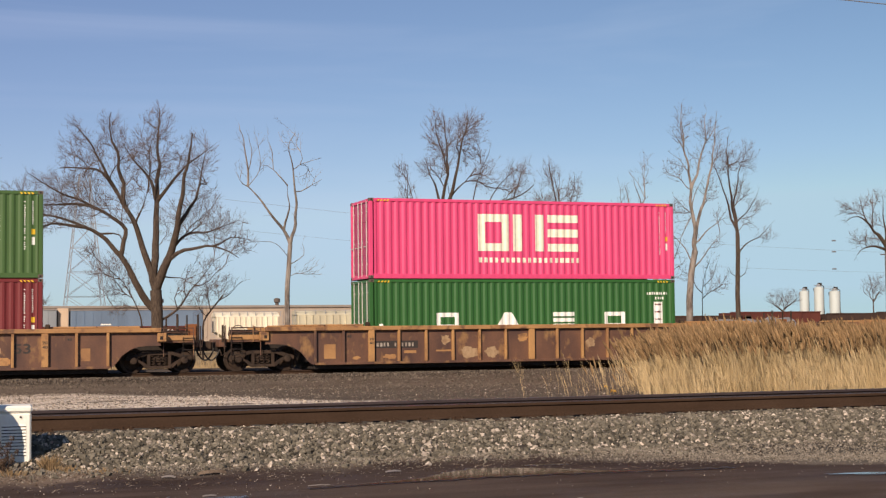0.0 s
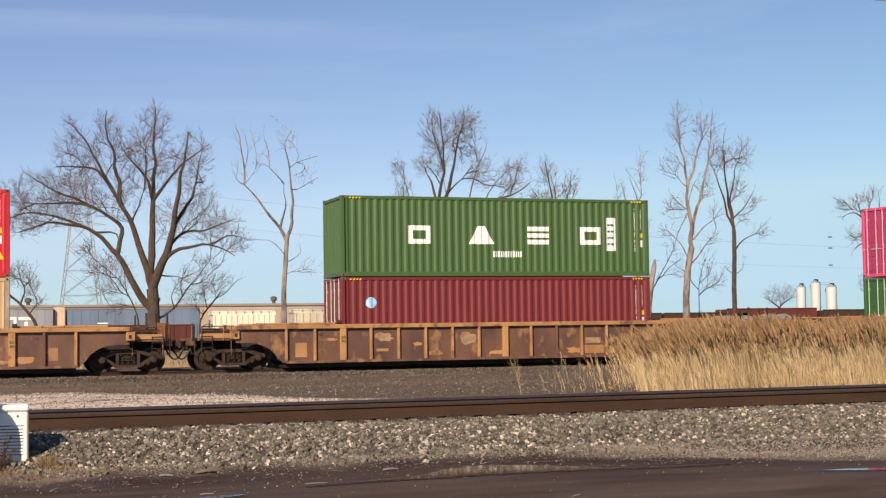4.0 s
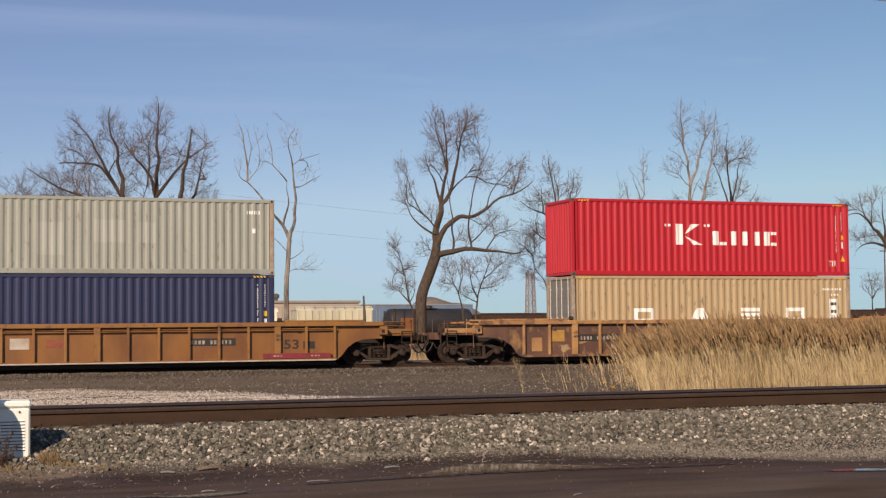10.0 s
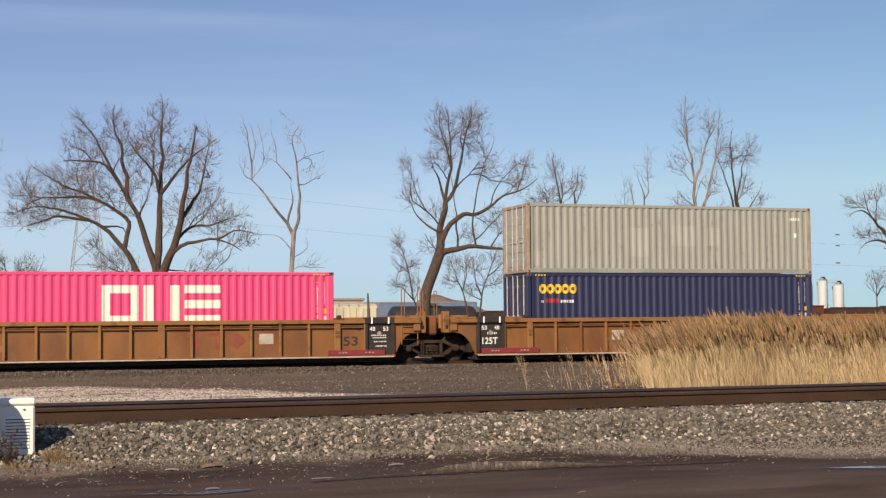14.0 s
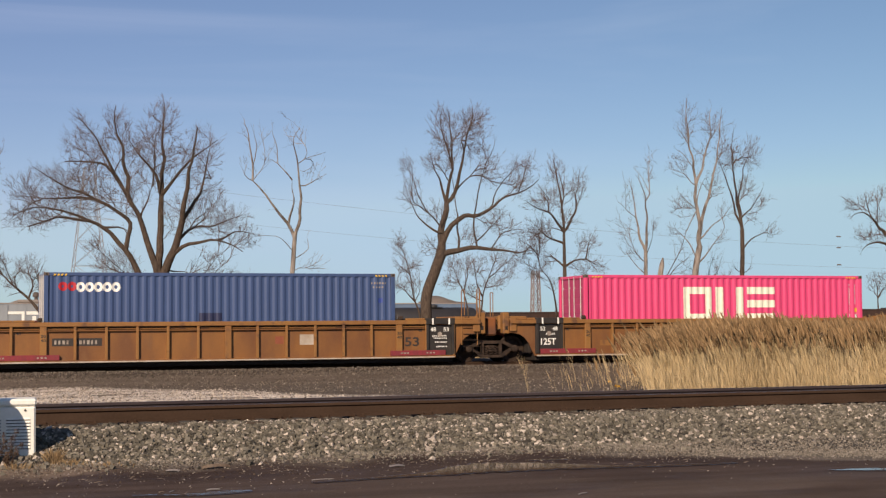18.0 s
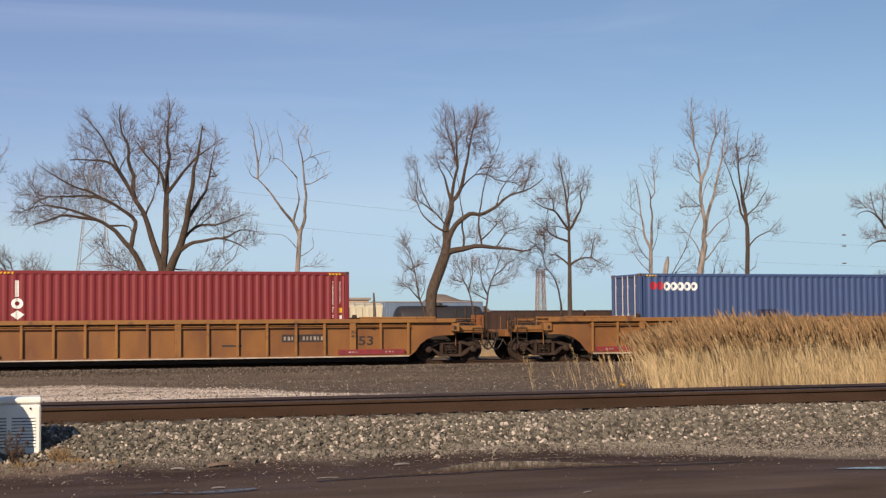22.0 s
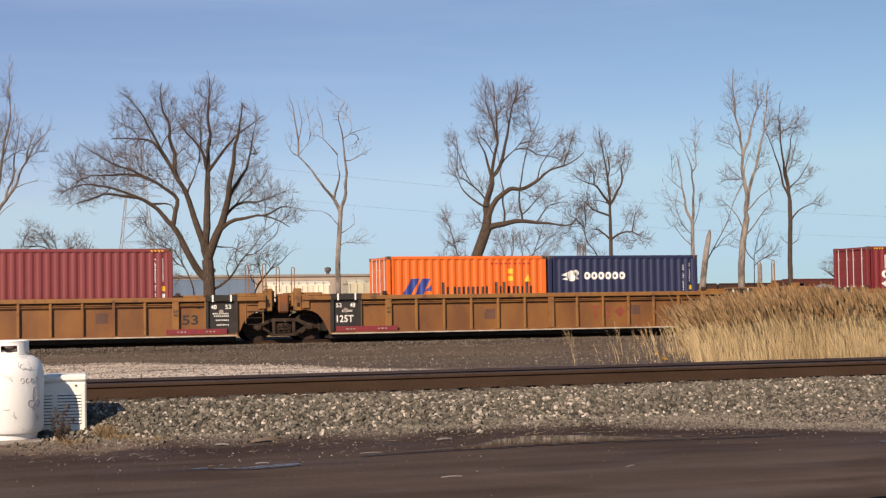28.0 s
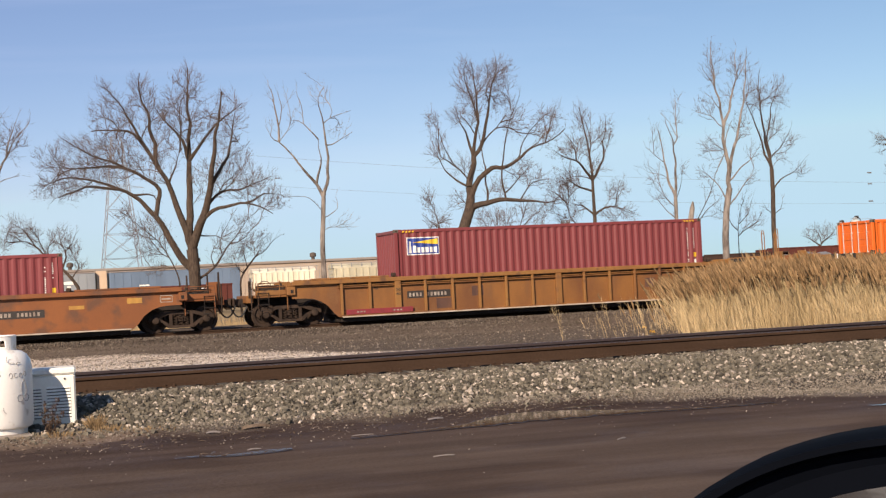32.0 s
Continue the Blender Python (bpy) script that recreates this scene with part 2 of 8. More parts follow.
# ---- mesh helpers ----
class Shape:
    """Vertices and faces gathered for one mesh."""

    def __init__(self):
        self.v, self.f = [], []

    def add(self, verts, faces):
        k = len(self.v)
        self.v.extend(verts)
        self.f.extend([tuple(i + k for i in f) for f in faces])
        return self

    def box(self, x0, x1, y0, y1, z0, z1, c=0.0):
        """A box from corner to corner, with its edges cut by c."""
        if c <= 0:
            return self.add([(x, y, z) for x in (x0, x1) for y in (y0, y1) for z in (z0, z1)],
                            [(0, 1, 3, 2), (4, 6, 7, 5), (0, 4, 5, 1), (2, 3, 7, 6), (0, 2, 6, 4), (1, 5, 7, 3)])
        c = min(c, (x1 - x0) * 0.45, (y1 - y0) * 0.45, (z1 - z0) * 0.45)
        v, idx = [], {}
        for i, (x, sx) in enumerate(((x0, 1), (x1, -1))):
            for j, (y, sy) in enumerate(((y0, 1), (y1, -1))):
                for k, (z, sz) in enumerate(((z0, 1), (z1, -1))):
                    idx[i, j, k] = len(v)
                    v += [(x, y + sy * c, z + sz * c), (x + sx * c, y, z + sz * c), (x + sx * c, y + sy * c, z)]
        f = []
        for a in (0, 1):
            q = [idx[a, 0, 0], idx[a, 1, 0], idx[a, 1, 1], idx[a, 0, 1]]
            f.append(tuple(q if a else q[::-1]))
            q = [idx[0, a, 0] + 1, idx[1, a, 0] + 1, idx[1, a, 1] + 1, idx[0, a, 1] + 1]
            f.append(tuple(q[::-1] if a else q))
            q = [idx[0, 0, a] + 2, idx[1, 0, a] + 2, idx[1, 1, a] + 2, idx[0, 1, a] + 2]
            f.append(tuple(q if a else q[::-1]))
        for a in (0, 1):
            for b in (0, 1):
                p, q = idx[a, b, 0], idx[a, b, 1]
                f.append((p, q, q + 1, p + 1))
                p, q = idx[a, 0, b], idx[a, 1, b]
                f.append((p, q, q + 2, p + 2))
                p, q = idx[0, a, b], idx[1, a, b]
                f.append((p + 1, q + 1, q + 2, p + 2))
        for k in idx.values():
            f.append((k, k + 1, k + 2))
        return self.add(v, f)

    def prism(self, outline, a, b, axis="y"):
        """An outline of (u, w) points pushed from a to b along an axis. For y: u = x, w = z; for x: u = y, w = z; for z: u = x, w = y."""
        put = {"y": lambda u, w, d: (u, d, w), "x": lambda u, w, d: (d, u, w), "z": lambda u, w, d: (u, w, d)}[axis]
        n = len(outline)
        return self.add([put(u, w, a) for u, w in outline] + [put(u, w, b) for u, w in outline],
                        [tuple(range(n))[::-1], tuple(range(n, 2 * n))] + [(i, (i + 1) % n, n + (i + 1) % n, n + i) for i in range(n)])

    def tube(self, points, radii, sides=6, cap=True):
        """A tube along points, of a radius at each."""
        pts = [Vector(p) for p in points]
        if isinstance(radii, (int, float)):
            radii = [radii] * len(pts)
        k, side = len(self.v), None
        for i, (p, r) in enumerate(zip(pts, radii)):
            d = (pts[min(i + 1, len(pts) - 1)] - pts[max(i - 1, 0)]).normalized()
            if side is None or side.cross(d).length < 1e-3:
                side = d.orthogonal().normalized()
            side = (side - d * side.dot(d)).normalized()
            up = d.cross(side)
            for s in range(sides):
                a = 2 * math.pi * s / sides
                q = p + (side * math.cos(a) + up * math.sin(a)) * r
                self.v.append((q.x, q.y, q.z))
        for i in range(len(pts) - 1):
            for s in range(sides):
                a, b = k + i * sides + s, k + i * sides + (s + 1) % sides
                self.f.append((a, b, b + sides, a + sides))
        if cap:
            self.f.append(tuple(range(k, k + sides))[::-1])
            last = k + (len(pts) - 1) * sides
            self.f.append(tuple(range(last, last + sides)))
        return self

    def lathe(self, profile, centre=(0, 0, 0), axis="z", sides=24):
        """A profile of (radius, height) points turned round an axis."""
        put = {"z": lambda a, b, h: (a, b, h), "y": lambda a, b, h: (a, h, b), "x": lambda a, b, h: (h, a, b)}[axis]
        k = len(self.v)
        for r, h in profile:
            for s in range(sides):
                a = 2 * math.pi * s / sides
                p = put(r * math.cos(a), r * math.sin(a), h)
                self.v.append((p[0] + centre[0], p[1] + centre[1], p[2] + centre[2]))
        for i in range(len(profile) - 1):
            for s in range(sides):
                a, b = k + i * sides + s, k + i * sides + (s + 1) % sides
                self.f.append((a, b, b + sides, a + sides))
        self.f.append(tuple(range(k, k + sides))[::-1])
        last = k + (len(profile) - 1) * sides
        self.f.append(tuple(range(last, last + sides)))
        return self

    def mesh(self, name, mat, smooth=False):
        me = bpy.data.meshes.new(name)
        me.from_pydata(self.v, [], self.f)
        b = bmesh.new()
        b.from_mesh(me)
        if len(b.faces) < 60000:
            bmesh.ops.recalc_face_normals(b, faces=b.faces)
        b.to_mesh(me)
        b.free()
        me.materials.append(mat)
        if smooth:
            me.shade_smooth()
            me.set_sharp_from_angle(angle=radians(38))
        return me


def part(name, shape, mat, parent=None, label="", smooth=False, at=None):
    """One mesh object, under a thing or a part of one."""
    ob = new(name, shape if isinstance(shape, bpy.types.Mesh) else shape.mesh(name, mat, smooth))
    if parent:
        ob.parent = parent
    if at:
        ob.matrix_basis = at
    if label:
        ob["label"] = label
    return ob


def thing(name, label, category, group="", kind="", at=None):
    """An empty at a thing's base that carries its parts."""
    ob = tagged(new(name), label, category, group, kind)
    ob.empty_display_size = 0.2
    if at:
        ob.matrix_basis = at
    return ob


LETTERS = {}


def letters(text, height, width=None, bold=0.0):
    """A flat mesh of readable characters: (vertices in x, z from the lower left corner, faces)."""
    key = (text, bold)
    if key not in LETTERS:
        c = bpy.data.curves.new("letters", "FONT")
        c.body, c.size, c.offset, c.resolution_u = text, 1.0, bold, 3
        ob = bpy.data.objects.new("letters", c)
        scene.collection.objects.link(ob)
        bpy.context.view_layer.update()
        me = bpy.data.meshes.new_from_object(ob.evaluated_get(bpy.context.evaluated_depsgraph_get()))
        v = [tuple(p.co) for p in me.vertices]
        f = [tuple(p.vertices) for p in me.polygons]
        bpy.data.objects.remove(ob)
        bpy.data.curves.remove(c)
        bpy.data.meshes.remove(me)
        LETTERS[key] = (v, f)
    v, f = LETTERS[key]
    x0, x1 = min(p[0] for p in v), max(p[0] for p in v)
    y0, y1 = min(p[1] for p in v), max(p[1] for p in v)
    ky = height / (y1 - y0)
    kx = width / (x1 - x0) if width else ky
    return [((p[0] - x0) * kx, (p[1] - y0) * ky) for p in v], f


# ---- ground: one sheet from the road under the camera to the horizon ----
ROAD_Z, SHELF_Z, NEAR_BASE, LOW_Z, RAIL_Z = -0.31, -0.25, 0.08, -0.50, 0.065


def smooth_step(a, b, v):
    """0 at a, 1 at b, smooth between."""
    t = min(max((v - a) / (b - a), 0.0), 1.0)
    return t * t * (3 - 2 * t)


def toe_shift(x):
    """How far the gravel at the foot of the bank spreads onto the road."""
    return min(2.3, max(0.0, (x - 7.3) * 0.62))


# puddles in the road's ruts: place and half width along the middle line
PUDDLES = (((3.77, 14.91, 0.02), (4.45, 15.08, 0.05), (5.17, 15.30, 0.16), (5.69, 15.67, 0.40), (6.31, 15.77, 0.50), (6.82, 15.56, 0.36), (7.34, 15.25, 0.09), (8.27, 15.12, 0.05), (8.84, 15.16, 0.02)),
           ((1.90, 14.43, 0.01), (2.14, 14.42, 0.04), (2.26, 14.33, 0.05), (2.38, 14.29, 0.09), (2.65, 14.33, 0.11), (2.93, 14.41, 0.08), (3.10, 14.47, 0.01)),
           ((9.25, 13.94, 0.01), (9.56, 13.86, 0.08), (9.93, 13.77, 0.10), (10.55, 13.70, 0.03)),
           ((6.72, 16.44, 0.02), (7.03, 16.42, 0.06), (7.34, 16.38, 0.02)))
WATER_Z = ROAD_Z + 0.009


def ground_z(x, y):
    z = ROAD_Z + 0.008 * noise.noise((x * 0.5, y * 0.8, 0.0))
    z += (SHELF_Z - ROAD_Z) * smooth_step(16.3, 17.4, y)
    z += (0.03 - SHELF_Z) * smooth_step(17.75, 19.25, y)
    z += (LOW_Z - 0.03) * smooth_step(22.2, 24.2, y)
    z += (-0.075 - LOW_Z) * smooth_step(49.2, 51.0, y)
    z += 0.19 * smooth_step(54.2, 55.4, y)
    z += (LOW_Z - 0.115) * smooth_step(56.2, 58.4, y)
    if 23.5 < y < 49.5 or y > 56:
        z += 0.05 * noise.noise((x * 0.15, y * 0.15, 3.0)) * min(1.0, abs(y - 52) / 6)
    return z


def ground_material():
    m = bpy.data.materials.new("ground_soil")
    m.use_nodes = True
    nt = m.node_tree
    n, link = nt.nodes, nt.links.new
    p = n["Principled BSDF"]
    p.inputs["Specular IOR Level"].default_value = 0.12
    at = n.new("ShaderNodeTexCoord")
    sep = n.new("ShaderNodeSeparateXYZ")
    link(at.outputs["Object"], sep.inputs[0])

    def grain(size, detail=6.0):
        t = n.new("ShaderNodeTexNoise")
        t.inputs["Scale"].default_value, t.inputs["Detail"].default_value = size, detail
        link(at.outputs["Object"], t.inputs["Vector"])
        return t.outputs["Fac"]

    def calc(op, a, b):
        c = n.new("ShaderNodeMath")
        c.operation = op
        for s, value in zip(c.inputs, (a, b)):
            if isinstance(value, (int, float)):
                s.default_value = value
            else:
                link(value, s)
        return c.outputs[0]

    def mix(fac, a, b, blend="MIX"):
        x = n.new("ShaderNodeMix")
        x.data_type, x.blend_type = "RGBA", blend
        for s, value in ((x.inputs[0], fac), (x.inputs[6], a), (x.inputs[7], b)):
            if isinstance(value, tuple):
                s.default_value = (*value, 1.0)
            elif isinstance(value, (int, float)):
                s.default_value = value
            else:
                link(value, s)
        return x.outputs[2]

    wobble = calc("MULTIPLY", calc("SUBTRACT", grain(0.9), 0.5), 2.2)
    fan = n.new("ShaderNodeMapRange")
    fan.inputs["From Min"].default_value, fan.inputs["From Max"].default_value, fan.inputs["To Max"].default_value = 7.3, 11.0, 2.3
    link(sep.outputs["X"], fan.inputs["Value"])
    near = n.new("ShaderNodeMapRange")
    near.inputs["From Min"].default_value, near.inputs["From Max"].default_value = 20.0, 18.5
    link(sep.outputs["Y"], near.inputs["Value"])
    across = calc("ADD", calc("ADD", sep.outputs["Y"], wobble), calc("MULTIPLY", fan.outputs[0], near.outputs[0]))
    ramp = n.new("ShaderNodeValToRGB")
    link(calc("DIVIDE", across, 60.0), ramp.inputs[0])
    stops = ((0.0, (0.108, 0.077, 0.057)), (13.5, (0.096, 0.068, 0.051)), (15.2, (0.078, 0.053, 0.041)), (16.75, (0.058, 0.039, 0.031)), (17.05, (0.170, 0.140, 0.108)), (18.1, (0.075, 0.066, 0.052)),
             (23.0, (0.095, 0.086, 0.076)), (25.0, (0.146, 0.107, 0.073)), (38.0, (0.127, 0.101, 0.077)), (48.2, (0.131, 0.104, 0.080)),
             (49.4, (0.124, 0.098, 0.077)), (57.2, (0.103, 0.082, 0.065)), (58.6, (0.344, 0.258, 0.146)), (60.0, (0.327, 0.245, 0.138)))
    while len(ramp.color_ramp.elements) < len(stops):
        ramp.color_ramp.elements.new(0.5)
    for e, (y, c) in zip(ramp.color_ramp.elements, stops):
        e.position, e.color = y / 60.0, (*c, 1.0)

    def between(value, a, b):
        r = n.new("ShaderNodeMapRange")
        r.inputs["From Min"].default_value, r.inputs["From Max"].default_value = a, b
        link(value, r.inputs["Value"])
        return r.outputs[0]

    # a spread of pale crushed stone on the low strip between the tracks
    slant = calc("ADD", sep.outputs["X"], calc("MULTIPLY", calc("SUBTRACT", sep.outputs["Y"], 38.0), 0.57))
    along = calc("ADD", slant, calc("MULTIPLY", calc("SUBTRACT", grain(0.5), 0.5), 4.0))
    pale = calc("MULTIPLY", between(along, 12.0, 10.2), calc("MULTIPLY", between(across, 37.4, 38.6), between(across, 49.2, 48.4)))
    smear = n.new("ShaderNodeMapping")
    smear.inputs["Scale"].default_value = (0.22, 1.3, 1.0)
    link(at.outputs["Object"], smear.inputs["Vector"])
    sn = n.new("ShaderNodeTexNoise")
    sn.inputs["Scale"].default_value, sn.inputs["Detail"].default_value = 1.5, 6.0
    link(smear.outputs[0], sn.inputs["Vector"])
    pale = calc("MULTIPLY", pale, calc("MULTIPLY", between(grain(3.0), 0.26, 0.42), between(sn.outputs["Fac"], 0.36, 0.50)))
    colour = mix(pale, ramp.outputs[0], (0.74, 0.65, 0.55))
    # trodden pale dirt round the cabinet and the tank
    spot = n.new("ShaderNodeVectorMath")
    spot.operation = "DISTANCE"
    spot.inputs[1].default_value = (1.1, 17.35, -0.2)
    link(at.outputs["Object"], spot.inputs[0])
    bare = calc("ADD", spot.outputs["Value"], calc("MULTIPLY", calc("SUBTRACT", grain(2.6), 0.5), 1.6))
    colour = mix(calc("MULTIPLY", between(bare, 1.15, 0.55), 0.85), colour, (0.21, 0.155, 0.112))
    # grit of pale chips on the dirt, damp patches on the road
    chips = n.new("ShaderNodeTexVoronoi")
    chips.inputs["Scale"].default_value = 16.0
    link(at.outputs["Object"], chips.inputs["Vector"])
    speck = calc("MULTIPLY", between(chips.outputs["Distance"], 0.20, 0.10), between(grain(5.0), 0.52, 0.62))
    road = between(across, 17.0, 16.5)
    loose = calc("SUBTRACT", 1.0, road)
    colour = mix(calc("MULTIPLY", speck, calc("MULTIPLY", loose, 0.7)), colour, (0.34, 0.30, 0.25))
    coarse = mix(grain(26.0, 3.0), (0.55, 0.55, 0.55), (1.45, 1.45, 1.45))
    packed = mix(grain(30.0, 3.0), (0.86, 0.86, 0.86), (1.14, 1.14, 1.14))
    colour = mix(1.0, colour, mix(road, coarse, packed), "MULTIPLY")
    colour = mix(1.0, colour, mix(grain(1.3), (0.80, 0.79, 0.78), (1.20, 1.21, 1.22)), "MULTIPLY")
    ruts = n.new("ShaderNodeMapping")
    ruts.inputs["Scale"].default_value = (0.12, 1.6, 1.0)
    link(at.outputs["Object"], ruts.inputs["Vector"])
    rn = n.new("ShaderNodeTexNoise")
    rn.inputs["Scale"].default_value, rn.inputs["Detail"].default_value = 1.6, 5.0
    link(ruts.outputs[0], rn.inputs["Vector"])
    colour = mix(1.0, colour, mix(between(rn.outputs["Fac"], 0.3, 0.7), (0.78, 0.76, 0.75), (1.18, 1.19, 1.20)), "MULTIPLY")
    # damp patches, drawn out along the road
    wide = n.new("ShaderNodeMapping")
    wide.inputs["Scale"].default_value = (0.30, 0.9, 1.0)
    link(at.outputs["Object"], wide.inputs["Vector"])
    dn = n.new("ShaderNodeTexNoise")
    dn.inputs["Scale"].default_value, dn.inputs["Detail"].default_value = 1.1, 7.0
    link(wide.outputs[0], dn.inputs["Vector"])
    colour = mix(calc("MULTIPLY", road, between(dn.outputs["Fac"], 0.50, 0.60)), colour, mix(1.0, colour, (0.74, 0.70, 0.68), "MULTIPLY"))
    link(colour, p.inputs["Base Color"])
    damp = calc("MULTIPLY", between(grain(0.7), 0.48, 0.62), between(across, 17.0, 16.4))
    rough = n.new("ShaderNodeMapRange")
    rough.inputs["To Min"].default_value, rough.inputs["To Max"].default_value = 0.95, 0.72
    link(damp, rough.inputs["Value"])
    link(rough.outputs[0], p.inputs["Roughness"])
    b = n.new("ShaderNodeBump")
    b.inputs["Strength"].default_value, b.inputs["Distance"].default_value = 0.9, 0.045
    link(calc("MULTIPLY", grain(18.0, 5.0), calc("ADD", 0.34, calc("MULTIPLY", loose, 0.78))), b.inputs["Height"])
    link(b.outputs[0], p.inputs["Normal"])
    return m


def spread(breaks):
    out = []
    for a, b, step in breaks:
        out += list(np.arange(a, b - 1e-6, step))
    return out + [breaks[-1][1]]


def build_ground():
    xs = spread([(-3000, -600, 400), (-600, -100, 100), (-100, -20, 10), (-20, -2, 1.5), (-2, 26, 0.35), (26, 60, 1.5), (60, 200, 10), (200, 1000, 100), (1000, 4000, 500)])
    ys = spread([(-400, -50, 50), (-50, 4, 6), (4, 12, 0.8), (12, 25, 0.2), (25, 60, 0.7), (60, 120, 4), (120, 400, 20), (400, 1000, 100), (1000, 4500, 500)])
    v = [(x, y, ground_z(x, y)) for y in ys for x in xs]
    w = len(xs)
    s = Shape()
    s.v = v
    s.f = [(j * w + i, j * w + i + 1, (j + 1) * w + i + 1, (j + 1) * w + i) for j in range(len(ys) - 1) for i in range(w - 1)]
    ob = part("ground", s, ground_material(), smooth=True)
    tagged(ob, "dark damp dirt road, ballast banks, pale gravel and dry field", "ground", kind="structure")


build_ground()


def stones(name, label, count, area, sizes, mat, seed):
    """Angular crushed stones strewn over a strip of the ground, joined in one mesh."""
    rng = np.random.default_rng(seed)
    cube = np.array([(x, y, z) for x in (-1, 1) for y in (-1, 1) for z in (-1, 1)], float)
    quads = np.array([(0, 1, 3, 2), (4, 6, 7, 5), (0, 4, 5, 1), (2, 3, 7, 6), (0, 2, 6, 4), (1, 5, 7, 3)])
    v, f = [], []
    for i in range(count):
        x, y = area(rng)
        size = rng.uniform(*sizes) * (0.75 + 0.5 * rng.random())
        p = cube * rng.uniform(0.45, 1.0, (8, 3)) * (size * rng.uniform(0.6, 1.1), size * rng.uniform(0.6, 1.1), size * rng.uniform(0.45, 0.9))
        q, _ = np.linalg.qr(rng.normal(size=(3, 3)))
        p = p @ q + (x, y, ground_z(x, y) + size * 0.22)
        v.extend(map(tuple, p))
        f.extend(map(tuple, quads + 8 * i))
    me = bpy.data.meshes.new(name)
    me.from_pydata(v, [], f)
    me.materials.append(mat)
    tagged(new(name, me), label, "gravel", kind="stuff")


def shoulder(rng):
    y = 19.60 - abs(rng.normal(0, 1.1))
    while y < 16.75 or (y < 17.5 and rng.random() < 0.6):
        y = 19.60 - abs(rng.normal(0, 1.1))
    return rng.uniform(0.02, 0.80) * y + rng.uniform(-0.3, 0.3), y


# ---- tracks ----
RAIL = [(-0.07, 0), (0.07, 0), (0.07, 0.012), (0.012, 0.035), (0.009, 0.135), (0.035, 0.15), (0.035, 0.175), (0.025, 0.186),
        (-0.025, 0.186), (-0.035, 0.175), (-0.035, 0.15), (-0.009, 0.135), (-0.012, 0.035), (-0.07, 0.012)]


def railway(name, label, y_near, z_base, x0, x1, tie_from, tie_to):
    """A track: two rails with polished heads, and its wooden ties."""
    t = thing(name, label, "railway track", kind="structure")
    for y in (y_near, y_near + 1.505):
        s = Shape()
        s.prism([(y + u, z_base + w) for u, w in RAIL], x0, x1, "x")
        r = part("rail", s, M_RAIL if y == y_near else M_RAIL_DULL, t, smooth=False)
        h = Shape()
        h.box(x0, x1, y - 0.024, y + 0.024, z_base + 0.1862, z_base + 0.1885)
        part("rail_head", h, M_RAIL_TOP, r, "worn bright running surface")
    tie = Shape().box(-0.115, 0.115, -1.30, 1.30, -0.17, 0.0, 0.015).mesh("tie", M_TIE)
    plate = Shape().box(-0.09, 0.09, -0.17, 0.17, 0.0, 0.012, 0.004)
    for dx in (-0.06, 0.06):
        for dy in (-0.11, 0.11):
            plate.box(dx - 0.012, dx + 0.012, dy - 0.012, dy + 0.012, 0.012, 0.045, 0.003)
    plate = plate.mesh("tie_plate", M_RAIL)
    rng = random.Random(4)
    n = int((tie_to - tie_from) / 0.508)
    for i in range(n):
        x = tie_from + i * 0.508 + rng.uniform(-0.02, 0.02)
        o = part("tie", tie, None, t, at=pose(x, y_near + 0.7525 + rng.uniform(-0.05, 0.05), z_base - 0.012, 0, 0, rng.uniform(-1, 1)))
        if y_near < 30:
            part("tie_plate", plate, None, o, at=pose(0, -0.7525, 0.0))
    return t


railway("near_track", "rusty rails on dark wooden ties in grey ballast", 19.75, NEAR_BASE, -60, 160, -1.0, 24.0)
railway("far_track", "rusty rails carrying the container train", 51.75, RAIL_Z - 0.186, -260, 320, -2.0, 48.0)


# ---- containers ----
TRACK_Y = 52.503
FACE_Y = TRACK_Y - 1.219
TRAIN = []


def wave(L):
    n = round((L - 0.36) / 0.285)
    return 0.18, (L - 0.36) / n, n


def wave_y(x, L):
    """How deep the corrugated side lies at x."""
    x0, p, n = wave(L)
    if x <= x0 or x >= L - x0:
        return 0.010
    u = ((x - x0) / p) % 1.0
    if u < 0.25:
        return 0.010
    if u < 0.5:
        return 0.010 + 0.036 * (u - 0.25) / 0.25
    if u < 0.75:
        return 0.046
    return 0.046 - 0.036 * (u - 0.75) / 0.25


def corrugated(L, z0, z1, far=False):
    x0, p, n = wave(L)
    xs = [x0 + p * (k / 4) for k in range(4 * n + 1)]
    s = Shape()
    for x in xs:
        y = wave_y(x + 1e-6, L) if x < L - x0 - 1e-6 else 0.010
        y = 2.438 - y if far else y
        s.v += [(x, y, z0), (x, y, z1)]
    s.f = [(2 * i, 2 * i + 2, 2 * i + 3, 2 * i + 1) for i in range(len(xs) - 1)]
    return s


def rect(x0, x1, z0, z1):
    return [(x0, z0), (x1, z0), (x1, z1), (x0, z1)]


def ring(x0, x1, z0, z1, t):
    return [rect(x0, x1, z0, z0 + t), rect(x0, x1, z1 - t, z1), rect(x0, x0 + t, z0 + t, z1 - t), rect(x1 - t, x1, z0 + t, z1 - t)]


